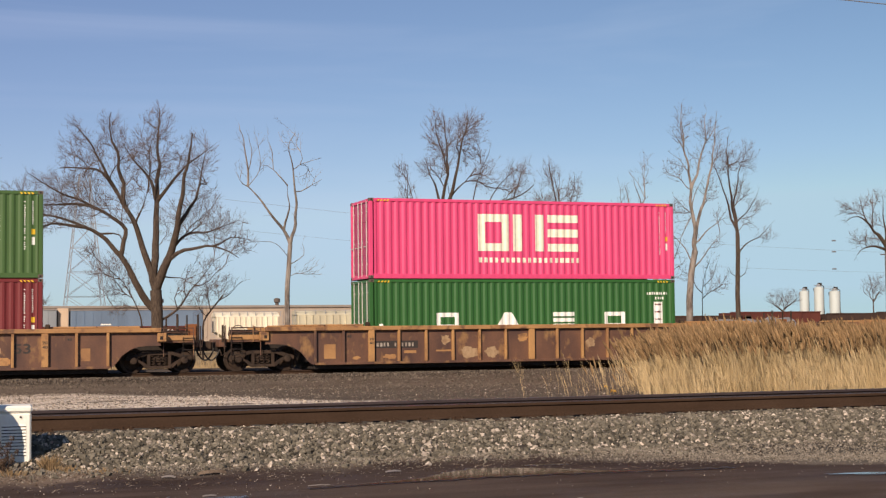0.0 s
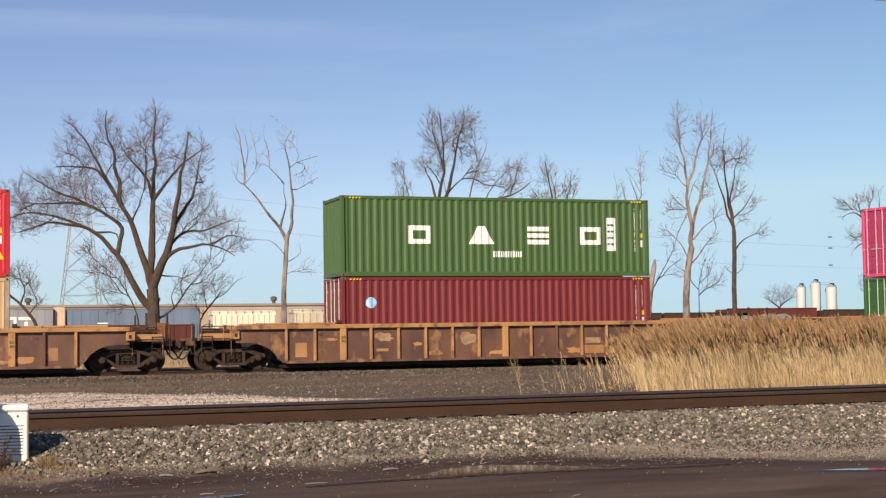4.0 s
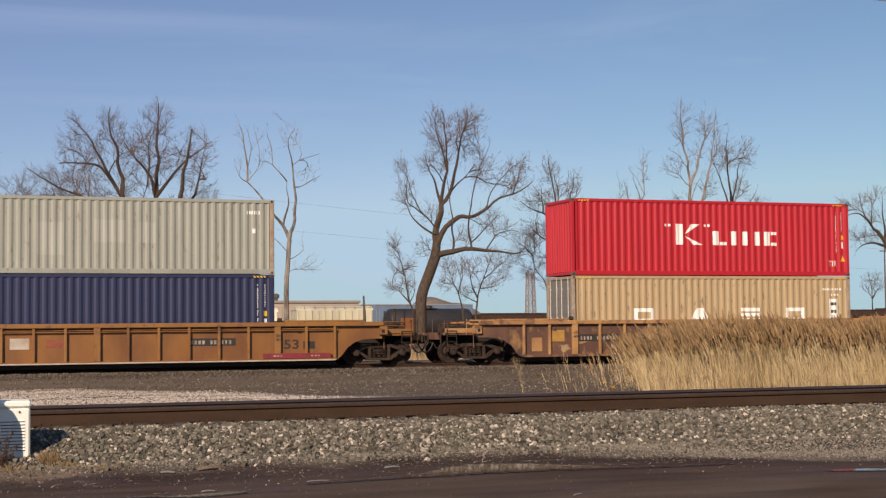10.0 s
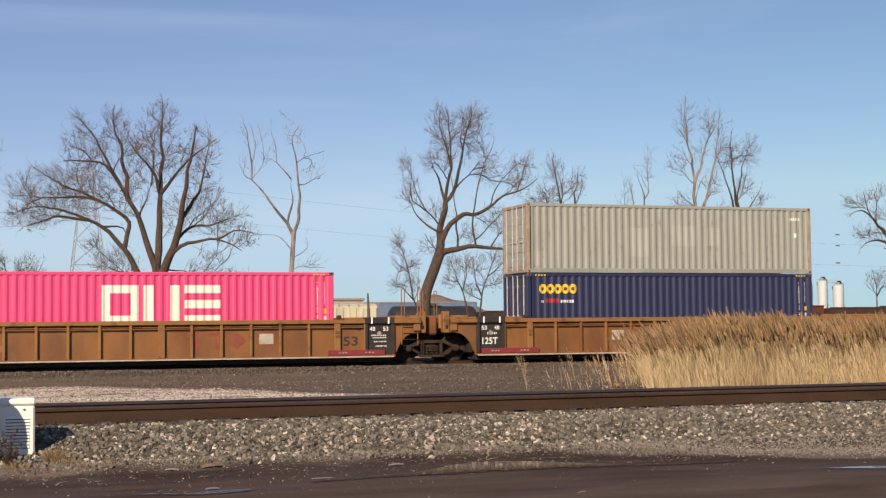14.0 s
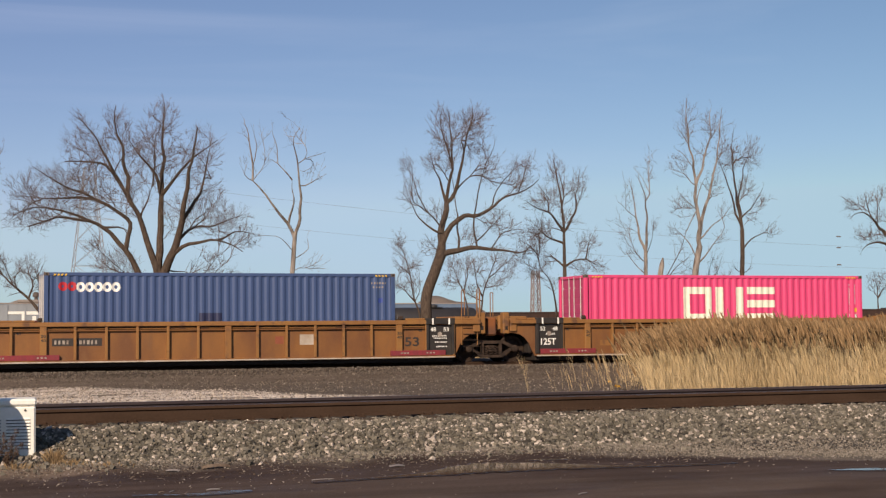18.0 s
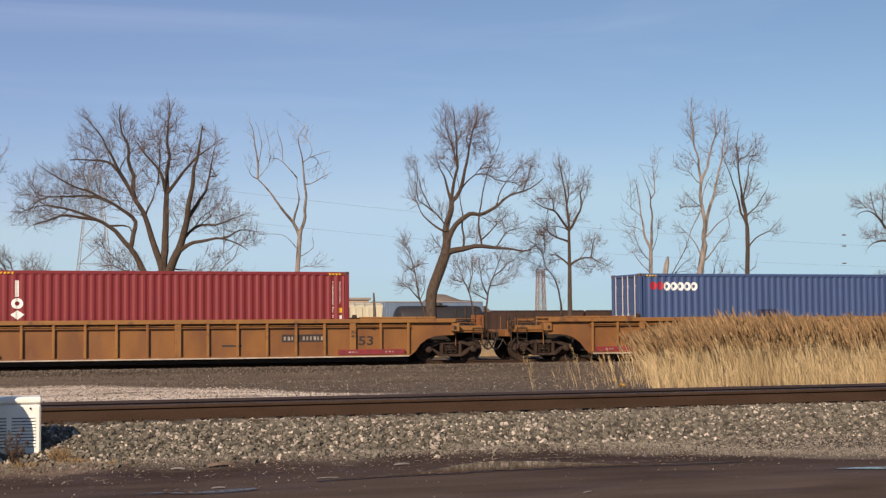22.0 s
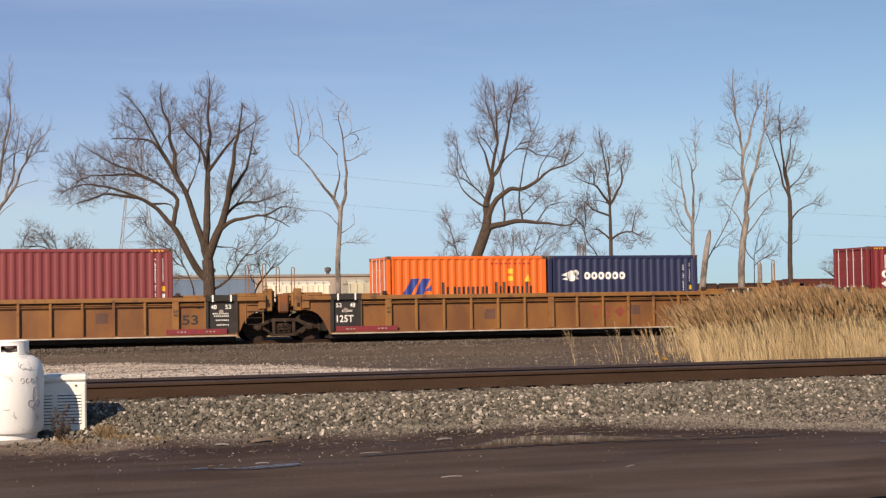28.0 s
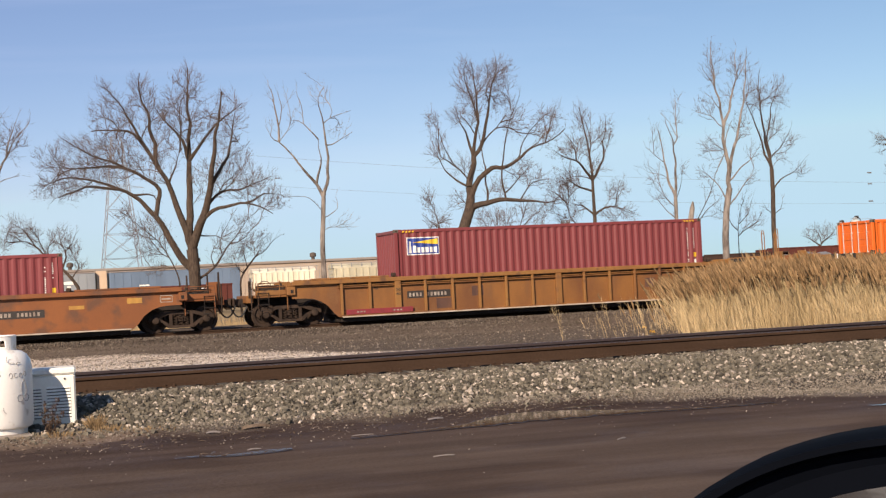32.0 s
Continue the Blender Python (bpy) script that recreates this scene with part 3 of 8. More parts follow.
def mark(box, L, name, outlines, mat, texts=(), label=""):
    """Paint on a corrugated side: flat outlines (x, z) and characters, cut and bent to follow every wave."""
    if len(outlines) > 6 and name == "company_mark" and not texts:
        for o in outlines:
            mark(box, L, name, [o], mat, label=label)
        return
    b = bmesh.new()
    for o in outlines:
        b.faces.new([b.verts.new((x, 0, z)) for x, z in o])
    for text, x, z, height, width in texts:
        v, f = letters(text, height, width)
        vs = [b.verts.new((x + p[0], 0, z + p[1])) for p in v]
        for g in f:
            try:
                b.faces.new([vs[i] for i in g])
            except ValueError:
                pass
    lo, hi = min(v.co.x for v in b.verts), max(v.co.x for v in b.verts)
    x0, p, n = wave(L)
    for k in range(4 * n + 1):
        x = x0 + p * k / 4
        if lo < x < hi:
            bmesh.ops.bisect_plane(b, geom=b.verts[:] + b.edges[:] + b.faces[:], plane_co=(x, 0, 0), plane_no=(1, 0, 0))
    for v in b.verts:
        v.co.y = wave_y(v.co.x, L) - 0.004
    bmesh.ops.recalc_face_normals(b, faces=b.faces)
    me = bpy.data.meshes.new(name)
    b.to_mesh(me)
    b.free()
    me.materials.append(mat)
    ob = part(name, me, mat, box, label)
    if len(outlines) > 3 and name in ("code_marks", "line_of_writing", "panel_marks", "sign_words"):
        ob["kind"] = "stuff"
    return ob


def container(label, colour, X, Z, L=12.192, H=2.896, left="door", posts=None, doors=None, rods=None):
    """A shipping container: frame, corner castings, corrugated sides, roof and ends. Local x from its left end, z from its base."""
    W = 2.438
    box = thing("shipping_container", label, "container", "containers on the train", at=pose(X, FACE_Y, Z + RAIL_Z))
    TRAIN.append((box, X, Z))
    posts = posts or colour
    part("side_panel", corrugated(L, 0.16, H - 0.11), colour, box)
    part("side_panel", corrugated(L, 0.16, H - 0.11, True), colour, box)
    for y in (0.0, W - 0.07):
        part("bottom_rail", Shape().box(0.16, L - 0.16, y + 0.004, y + 0.066, 0.004, 0.17, 0.008), colour, box)
        part("top_rail", Shape().box(0.16, L - 0.16, y + 0.002, y + 0.068, H - 0.12, H - 0.005, 0.012), colour, box)
    for x in (0.0, L - 0.16):
        for y in (0.0, W - 0.16):
            part("corner_post", Shape().box(x + 0.004, x + 0.156, y + 0.004, y + 0.156, 0.10, H - 0.10, 0.02), posts, box)
            for z in (0.0, H - 0.118):
                c = Shape()
                xa = x if x == 0 else L - 0.178
                ya = y if y == 0 else W - 0.162
                c.box(xa, xa + 0.178, ya, ya + 0.162, z, z + 0.118, 0.014)
                casting = part("corner_casting", c, M_CASTING if posts is colour else posts, box)
                hole = Shape().lathe([(0.036, 0.0), (0.036, 0.006)], (xa + 0.09, ya - 0.003, z + 0.058), "y", 10)
                part("casting_hole", hole, M_UNDER, casting)
    roof = Shape()
    n = 36
    for k in range(n):
        a = 0.16 + (L - 0.32) * k / n
        b = a + (L - 0.32) / n
        roof.box(a, a + (b - a) * 0.5, 0.06, W - 0.06, H - 0.05, H - 0.022)
        roof.box(a + (b - a) * 0.5, b, 0.06, W - 0.06, H - 0.05, H - 0.034)
    part("roof", roof, colour, box)
    part("floor", Shape().box(0.17, L - 0.17, 0.07, W - 0.07, 0.10, 0.16), M_UNDER, box)
    part("end_wall", Shape().box(L - 0.14, L - 0.06, 0.16, W - 0.16, 0.12, H - 0.11), colour, box)
    part("end_sill", Shape().box(0.01, 0.15, 0.17, W - 0.17, 0.01, 0.15, 0.01), posts, box)
    part("end_header", Shape().box(0.01, 0.15, 0.17, W - 0.17, H - 0.13, H - 0.02, 0.01), posts, box)
    if left == "wall":
        s = Shape()
        n = 9
        step = (W - 0.34) / n
        pts = []
        for k in range(n):
            a = 0.17 + k * step
            pts += [(a, 0.035), (a + step * 0.3, 0.035), (a + step * 0.5, 0.085), (a + step * 0.8, 0.085)]
        pts.append((W - 0.17, 0.035))
        for y, x in pts:
            s.v += [(x, y, 0.15), (x, y, H - 0.13)]
        s.f = [(2 * i, 2 * i + 2, 2 * i + 3, 2 * i + 1) for i in range(len(pts) - 1)]
        part("front_wall", s, colour, box)
    else:
        mid = W / 2
        for a, b in ((0.165, mid - 0.008), (mid + 0.008, W - 0.165)):
            d = Shape().box(0.05, 0.09, a, b, 0.155, H - 0.135, 0.008)
            for k in range(4):
                h = (H - 0.5) / 4
                z = 0.26 + k * h
                d.box(0.034, 0.052, a + 0.05, b - 0.05, z, z + h * 0.55, 0.008)
            door = part("door", d, doors or colour, box)
            for y in (a + 0.22, b - 0.22):
                r = Shape().tube([(0.015, y, 0.08), (0.015, y, H - 0.06)], 0.019, 8)
                for z in (0.5, 1.3, H - 0.5):
                    r.box(0.004, 0.05, y - 0.045, y + 0.045, z, z + 0.05, 0.006)
                part("lock_rod", r, rods or M_ROD, door, "pale vertical locking rod")
                part("door_handle", Shape().box(-0.012, 0.004, y - 0.02, y + 0.34, 1.15, 1.185, 0.005), rods or M_ROD, door)
            for z in (0.35, 0.9, 1.6, H - 0.4):
                y = a if a < 1 else b
                part("hinge", Shape().box(0.03, 0.06, y - 0.05, y + 0.05, z, z + 0.09, 0.008), colour, door)
    # stripes on the top rails near the castings
    s = [[(0.30 + 0.12 * k, H - 0.112), (0.36 + 0.12 * k, H - 0.112), (0.40 + 0.12 * k, H - 0.05), (0.34 + 0.12 * k, H - 0.05)] for k in range(4)]
    if H > 2.8:
        part("height_stripes", flat(s, -0.002), M_YELLOW, box)
        part("height_stripes", flat([[(L - x, z) for x, z in o] for o in s], -0.002), M_YELLOW, box)
    return box


def flat(outlines, y):
    s = Shape()
    for o in outlines:
        s.add([(x, y, z) for x, z in o], [tuple(range(len(o)))])
    return s


def marks(box, L, name, glyphs, mat, label=""):
    for g in glyphs:
        mark(box, L, name, g, mat, label=label)


def code_bars(box, L, H, mat=None, colour2=None, triangle=True):
    """The two upright columns of small identification marks, a square label and a warning triangle near the right end."""
    m = mat or M_WHITE
    rng = random.Random(int(L * 10 + H * 100))
    o = []
    for x, z0, z1 in ((L - 0.62, H * 0.32, H * 0.88), (L - 0.36, H * 0.62, H * 0.88)):
        z = z1
        while z > z0:
            h = rng.uniform(0.035, 0.065)
            if rng.random() < 0.85:
                o.append(rect(x, x + rng.uniform(0.035, 0.058), z - h * 0.8, z))
            z -= h + 0.02
    mark(box, L, "code_marks", o, m, label="small white identification marks")
    mark(box, L, "size_label", [rect(L - 0.38, L - 0.26, H * 0.50, H * 0.56)], colour2 or M_YELLOW)
    mark(box, L, "data_label", [rect(L - 0.37, L - 0.27, H * 0.38, H * 0.47)], m)
    if triangle:
        mark(box, L, "warning_triangle", [[(L - 0.42, H * 0.20), (L - 0.20, H * 0.20), (L - 0.31, H * 0.285)]], M_YELLOW)


def block_logo(x, z, h, w, gap):
    """A hollow square, a pair of posts and three bars: a large company mark in plain shapes."""
    t = h * 0.21
    a, b = x + w + gap, x + 2 * (w + gap)
    return [ring(x, x + w, z, z + h, t), [rect(a, a + t * 1.25, z, z + h)], [rect(a + w - t * 1.25, a + w, z, z + h)],
            [rect(b, b + w, z, z + t)], [rect(b, b + w, z + h * 0.39, z + h * 0.61)], [rect(b, b + w, z + h - t, z + h)]]


def spaced_logo(xs, z, h, w):
    """Four widely spaced plain shapes: a hollow block, a wedge, stacked bars and another hollow block."""
    t = h * 0.26
    a, b, c, d = xs
    wedge = [(b - w * 0.08, z), (b + w * 1.08, z), (b + w * 0.66, z + h), (b + w * 0.34, z + h)]
    return [ring(a, a + w, z, z + h, t), [wedge], [rect(c, c + w, z, z + t)], [rect(c, c + w, z + h * 0.38, z + h * 0.62)], [rect(c, c + w, z + h - t, z + h)],
            ring(d, d + w, z, z + h, t)]


def bars(x0, x1, z0, z1, n, seed=1):
    """Unreadable writing as a row of plain bars."""
    rng = random.Random(seed)
    w = (x1 - x0) / n
    return [rect(x0 + k * w, x0 + k * w + w * rng.uniform(0.45, 0.68), z0, z1) for k in range(n)]


def hoop(x, z, w, h, t, n=18):
    """A round ring as quads, from its lower left corner."""
    out = []
    for k in range(n):
        a, b = 2 * math.pi * k / n, 2 * math.pi * (k + 1) / n
        out.append([(x + w / 2 + (w / 2 - d) * math.cos(q), z + h / 2 + (h / 2 - d) * math.sin(q)) for q, d in ((a, 0), (b, 0), (b, t), (a, t))])
    return out


def disc(x, z, r, n=20):
    return [(x + r * math.cos(2 * math.pi * k / n), z + r * math.sin(2 * math.pi * k / n)) for k in range(n)]


L40, HC, STD, FLOOR, UPPER = 12.192, 2.896, 2.591, 0.305, 3.222

# positions along the train at the clip's start, car by car
X_LEAD, X_A, X_B, X_C, X_D, X_E, X_F, X_G, X_H, X_I, X_J = 38.74, 15.24, -8.22, -31.70, -55.22, -74.79, -94.39, -117.93, -137.50, -157.20, -180.86

c = container("bright pink forty-foot container with cream company mark", M_PINK, X_A, UPPER, rods=M_ROD, doors=M_PINK_DOOR)
marks(c, L40, "company_mark", block_logo(4.15, 1.02, 1.36, 1.24, 0.15), M_CREAM, label="large cream block mark")
mark(c, L40, "line_of_writing", bars(4.18, 8.30, 0.60, 0.78, 19, 2), M_CREAM)
code_bars(c, L40, HC, triangle=False)
c = container("green forty-foot container below a pink one", M_GREEN_DEEP, X_A, FLOOR)
marks(c, L40, "company_mark", spaced_logo((2.52, 4.88, 7.12, 9.20), 1.10, 0.58, 0.86), M_WHITE, label="four large white block shapes")
mark(c, L40, "white_panel", [rect(11.28, 11.66, 0.95, 2.05)], M_WHITE)
mark(c, L40, "panel_marks", [rect(11.34, 11.60, 1.08 + 0.28 * k, 1.14 + 0.28 * k) for k in range(4)], M_MARK_RED)
mark(c, L40, "code_marks", bars(11.0, 11.9, 2.32, 2.42, 9, 3) + bars(11.35, 11.75, 2.14, 2.24, 4, 4), M_WHITE)
mark(c, L40, "small_emblem", [rect(0.40, 0.52, 1.02, 1.16), rect(0.36, 0.50, 1.20, 1.30)], M_WHITE)

c = container("green forty-foot container with white company mark", M_GREEN, X_B, UPPER, left="wall")
marks(c, L40, "company_mark", spaced_logo((2.52, 4.92, 7.18, 9.32), 1.18, 0.66, 0.86), M_WHITE, label="four large white block shapes")
mark(c, L40, "line_of_writing", bars(5.80, 6.98, 0.70, 0.92, 12, 5), M_WHITE)
mark(c, L40, "white_panel", [rect(10.40, 10.80, 0.95, 2.20)], M_WHITE)
mark(c, L40, "panel_marks", [rect(10.47, 10.73, 1.16 + 0.24 * k, 1.24 + 0.24 * k) for k in range(4)], M_GREEN)
code_bars(c, L40, HC, triangle=False)
c = container("maroon forty-foot container with a small blue disc", M_MAROON, X_B, FLOOR)
mark(c, L40, "blue_disc", [disc(1.10, 1.98, 0.20)], M_SKYBLUE, label="light blue round emblem")
code_bars(c, L40, HC)

c = container("red forty-foot container with white serif company mark", M_RED, X_C, UPPER, left="wall")
o = [[rect(4.40, 4.70, 1.18, 1.98)], [[(4.80, 1.58), (5.46, 1.98), (5.06, 1.98)]], [[(4.80, 1.52), (5.58, 1.18), (5.18, 1.18)]]]
o += [[rect(x, x + w, 1.18, 1.72)] for x, w in ((6.02, 0.26), (6.84, 0.22), (7.32, 0.22), (7.86, 0.22), (8.30, 0.26))]
o += [[rect(x, x + w, 1.18, 1.30)] for x, w in ((6.32, 0.30), (8.60, 0.26))] + [[rect(8.60, 8.86, 1.60, 1.72)]]
o += [[rect(x, x + 0.10, 1.88, 1.98)] for x in (3.92, 4.08, 5.62, 5.78)]
marks(c, L40, "company_mark", o, M_WHITE, label="white company mark in plain shapes")
mark(c, L40, "lettering", [], M_WHITE, [("TIR", 11.22, 0.38, 0.22, 0.38)])
mark(c, L40, "small_panel", [rect(11.80, 11.86, 2.30, 2.38)], M_WHITE)
code_bars(c, L40, HC)
c = container("weathered tan forty-foot container below a red one", M_TAN, X_C, FLOOR, doors=M_DOOR_GREY, posts=M_RUSTY_POST)
marks(c, L40, "company_mark", spaced_logo((2.58, 4.98, 7.20, 9.20), 1.12, 0.54, 0.84), M_WHITE, label="four large white block shapes")
mark(c, L40, "white_panel", [rect(11.20, 11.60, 0.95, 2.00)], M_WHITE)
mark(c, L40, "panel_marks", [rect(11.28, 11.52, 1.14 + 0.30 * k, 1.26 + 0.30 * k) for k in range(3)], M_TAN)
mark(c, L40, "code_marks", bars(10.90, 11.80, 2.34, 2.42, 8, 6) + bars(11.3, 11.7, 2.12, 2.2, 3, 7), M_WHITE)

c = container("faded pale grey forty-foot container with rusty posts", M_GREY, X_D, UPPER - 0.01, H=STD, posts=M_RUSTY_POST)
mark(c, L40, "code_marks", bars(11.22, 11.72, 2.08, 2.20, 6, 8), M_WHITE)
mark(c, L40, "data_label", [rect(11.42, 11.52, 1.42, 1.58)], M_WHITE)
for x0, x1, z0, z1 in ((4.15, 5.05, 0.62, 1.72), (6.0, 7.1, 1.05, 1.82), (7.5, 8.1, 1.05, 1.75), (0.30, 0.62, 0.25, 0.80)):
    mark(c, L40, "repainted_patch", [rect(x0, x1, z0, z1)], M_GREY_LIGHT)
for x0, x1, m in ((0.5, 2.9, M_GREY_DULL), (4.75, 7.2, M_GREY_DULL), (8.6, 11.6, M_GREY_DULL)):
    part("rail_patch", flat([rect(x0, x1, 0.02, 0.16)], 0.001), m, c)
c = container("navy forty-foot container with yellow company mark", M_NAVY, X_D, FLOOR, posts=M_NAVY)
o = []
for k in range(5):
    x = 0.47 + 0.305 * k
    o.append(hoop(x, 2.13, 0.32, 0.36, 0.105))
marks(c, L40, "company_mark", o, M_YELLOW, label="yellow company mark in plain shapes")
mark(c, L40, "line_of_writing", bars(0.55, 0.70, 1.80, 1.88, 2, 9) + bars(1.34, 1.90, 1.79, 1.90, 7, 10), M_WHITE)
mark(c, L40, "red_words", [rect(0.74, 1.28, 1.80, 1.94)], M_MARK_RED)
code_bars(c, L40, HC)

c = container("pink forty-foot container low in a yellow well", M_PINK, X_E, FLOOR, doors=M_PINK_DOOR)
marks(c, L40, "company_mark", block_logo(4.15, 1.14, 1.30, 1.24, 0.15), M_CREAM, label="large cream block mark")
code_bars(c, L40, HC)

c = container("blue forty-foot container with red and white mark", M_BLUE, X_F, FLOOR, posts=M_BLUE)
o = []
for k in range(5):
    x = 1.04 + 0.29 * k
    o.append(hoop(x, 2.24, 0.30, 0.33, 0.095))
marks(c, L40, "company_mark", o, M_WHITE, label="white company mark in plain shapes")
mark(c, L40, "red_words", hoop(0.46, 2.27, 0.30, 0.31, 0.11) + hoop(0.76, 2.27, 0.30, 0.31, 0.11), M_MARK_RED)
mark(c, L40, "dark_patch", [rect(5.15, 5.95, 1.22, 1.52)], M_NAVY)
mark(c, L40, "code_marks", bars(11.30, 11.90, 2.52, 2.59, 6, 3) + bars(11.36, 11.80, 2.38, 2.44, 4, 4), M_FADED)
mark(c, L40, "size_label", [rect(11.55, 11.72, 1.86, 2.02)], M_MARK_BLUE)

c = container("oxide red forty-foot container with upright white mark", M_OXIDE, X_G, FLOOR)
o = [rect(0.80, 0.92, 2.02, 2.56)] + hoop(0.68, 1.62, 0.38, 0.36, 0.11)
o += [[(0.66, 1.43), (0.88, 1.26), (1.10, 1.43), (0.88, 1.58)]]
mark(c, L40, "company_mark", o, M_WHITE, label="upright white mark in plain shapes")
code_bars(c, L40, HC)

L20 = 6.058
c = container("bright orange twenty-foot container with blue company mark", M_ORANGE, X_H, FLOOR, L=L20, H=STD)
o = [[(0.50, 1.09), (0.92, 1.79), (1.22, 1.79), (1.02, 1.45), (0.84, 1.09)], [(0.98, 1.09), (1.30, 1.79), (1.62, 1.79), (1.42, 1.39), (1.30, 1.09)], [(1.42, 1.35), (1.66, 1.57), (1.66, 1.35)]]
mark(c, L20, "company_emblem", o, M_MARK_BLUE, label="slanted dark blue emblem")
o = []
for k, (x, h) in enumerate(((2.05, 0.52), (2.48, 0.36), (2.82, 0.36), (3.18, 0.36), (3.54, 0.36), (4.06, 0.52), (4.36, 0.52), (4.56, 0.36), (4.90, 0.36), (5.24, 0.52))):
    o += [rect(x, x + 0.10, 1.13, 1.13 + h), rect(x + 0.17, x + 0.26, 1.13, 1.13 + min(h, 0.36))]
mark(c, L20, "company_mark", o, M_DARK_MARK, label="dark company mark in plain shapes")
mark(c, L20, "code_marks", bars(3.9, 5.5, 2.28, 2.34, 9, 12), M_MARK_RED)
mark(c, L20, "size_label", [rect(4.55, 4.75, 1.95, 2.12), rect(4.55, 4.75, 1.68, 1.86)], M_YELLOW)
mark(c, L20, "warning_triangle", [[(5.20, 1.66), (5.46, 1.66), (5.33, 1.92)]], M_YELLOW)
c = container("dark blue twenty-foot container with white beast emblem", M_NAVY, X_H + 6.134, FLOOR, L=L20, H=STD)
o = []
for k in range(6):
    x = 1.42 + 0.28 * k
    o.append(hoop(x, 1.70, 0.25, 0.28, 0.085))
marks(c, L20, "company_mark", o, M_WHITE, label="white company mark in plain shapes")
o = [disc(0.92, 1.84, 0.20), disc(1.10, 1.94, 0.12), [(0.50, 1.86), (0.76, 1.98), (0.80, 1.82)], [(0.52, 1.72), (0.78, 1.80), (0.84, 1.68)], [(1.0, 1.70), (1.22, 1.72), (1.12, 1.82)]]
mark(c, L20, "emblem", o[2:] + [o[1]], M_WHITE)
mark(c, L20, "emblem_body", [o[0]], M_WHITE)
code_bars(c, L20, STD, triangle=False)

c = container("faded red forty-foot container with a painted sign", M_DUSTY, X_I, FLOOR, left="wall")
mark(c, L40, "sign_panel", [rect(0.46, 1.68, 1.97, 2.60)], M_WHITE)
board = mark(c, L40, "sign_field", [rect(0.49, 1.65, 2.00, 2.57)], M_MARK_BLUE)
sign = [rect(0.70 + 0.155 * k, 0.81 + 0.155 * k, 2.05, 2.24 if k else 2.30) for k in range(6)] + [[(0.52, 2.04), (0.65, 2.04), (0.62, 2.38), (0.55, 2.38)], disc(0.585, 2.42, 0.05, 10)]
for name, outl, mt in (("sign_words", sign, M_WHITE), ("sign_beam", [[(0.68, 2.42), (1.63, 2.54), (1.63, 2.33)]], M_YELLOW)):
    ob = mark(c, L40, name, outl, mt)
    ob.location.y = -0.006
board.location.y = -0.003
code_bars(c, L40, HC, triangle=False)
c = container("faded red container in a plain brown well car", M_DUSTY, X_J, FLOOR - 0.05, H=STD, left="wall")
code_bars(c, L40, STD)


# ---- well cars ----
MID = L40 / 2
WHEELSETS = []


def wheelset_mesh(r):
    s = Shape()
    for y, d in ((-0.7525, 1), (0.7525, -1)):
        prof = [(0.0, -0.05), (0.10, -0.06), (0.12, -0.025), (r * 0.72, 0.012), (r * 0.80, -0.055), (r, -0.055), (r, 0.05), (r + 0.026, 0.06), (r + 0.026, 0.078),
                (r * 0.80, 0.078), (r * 0.74, 0.045), (0.12, 0.03), (0.0, 0.03)]
        s.lathe([(max(a, 0.001), y + d * h) for a, h in prof], axis="y", sides=28)
    s.lathe([(0.075, -0.98), (0.085, -0.7), (0.085, 0.7), (0.075, 0.98)], axis="y", sides=12)
    return s.mesh("wheelset", M_WHEEL, True)


WHEEL_33, WHEEL_38 = wheelset_mesh(0.42), wheelset_mesh(0.47)


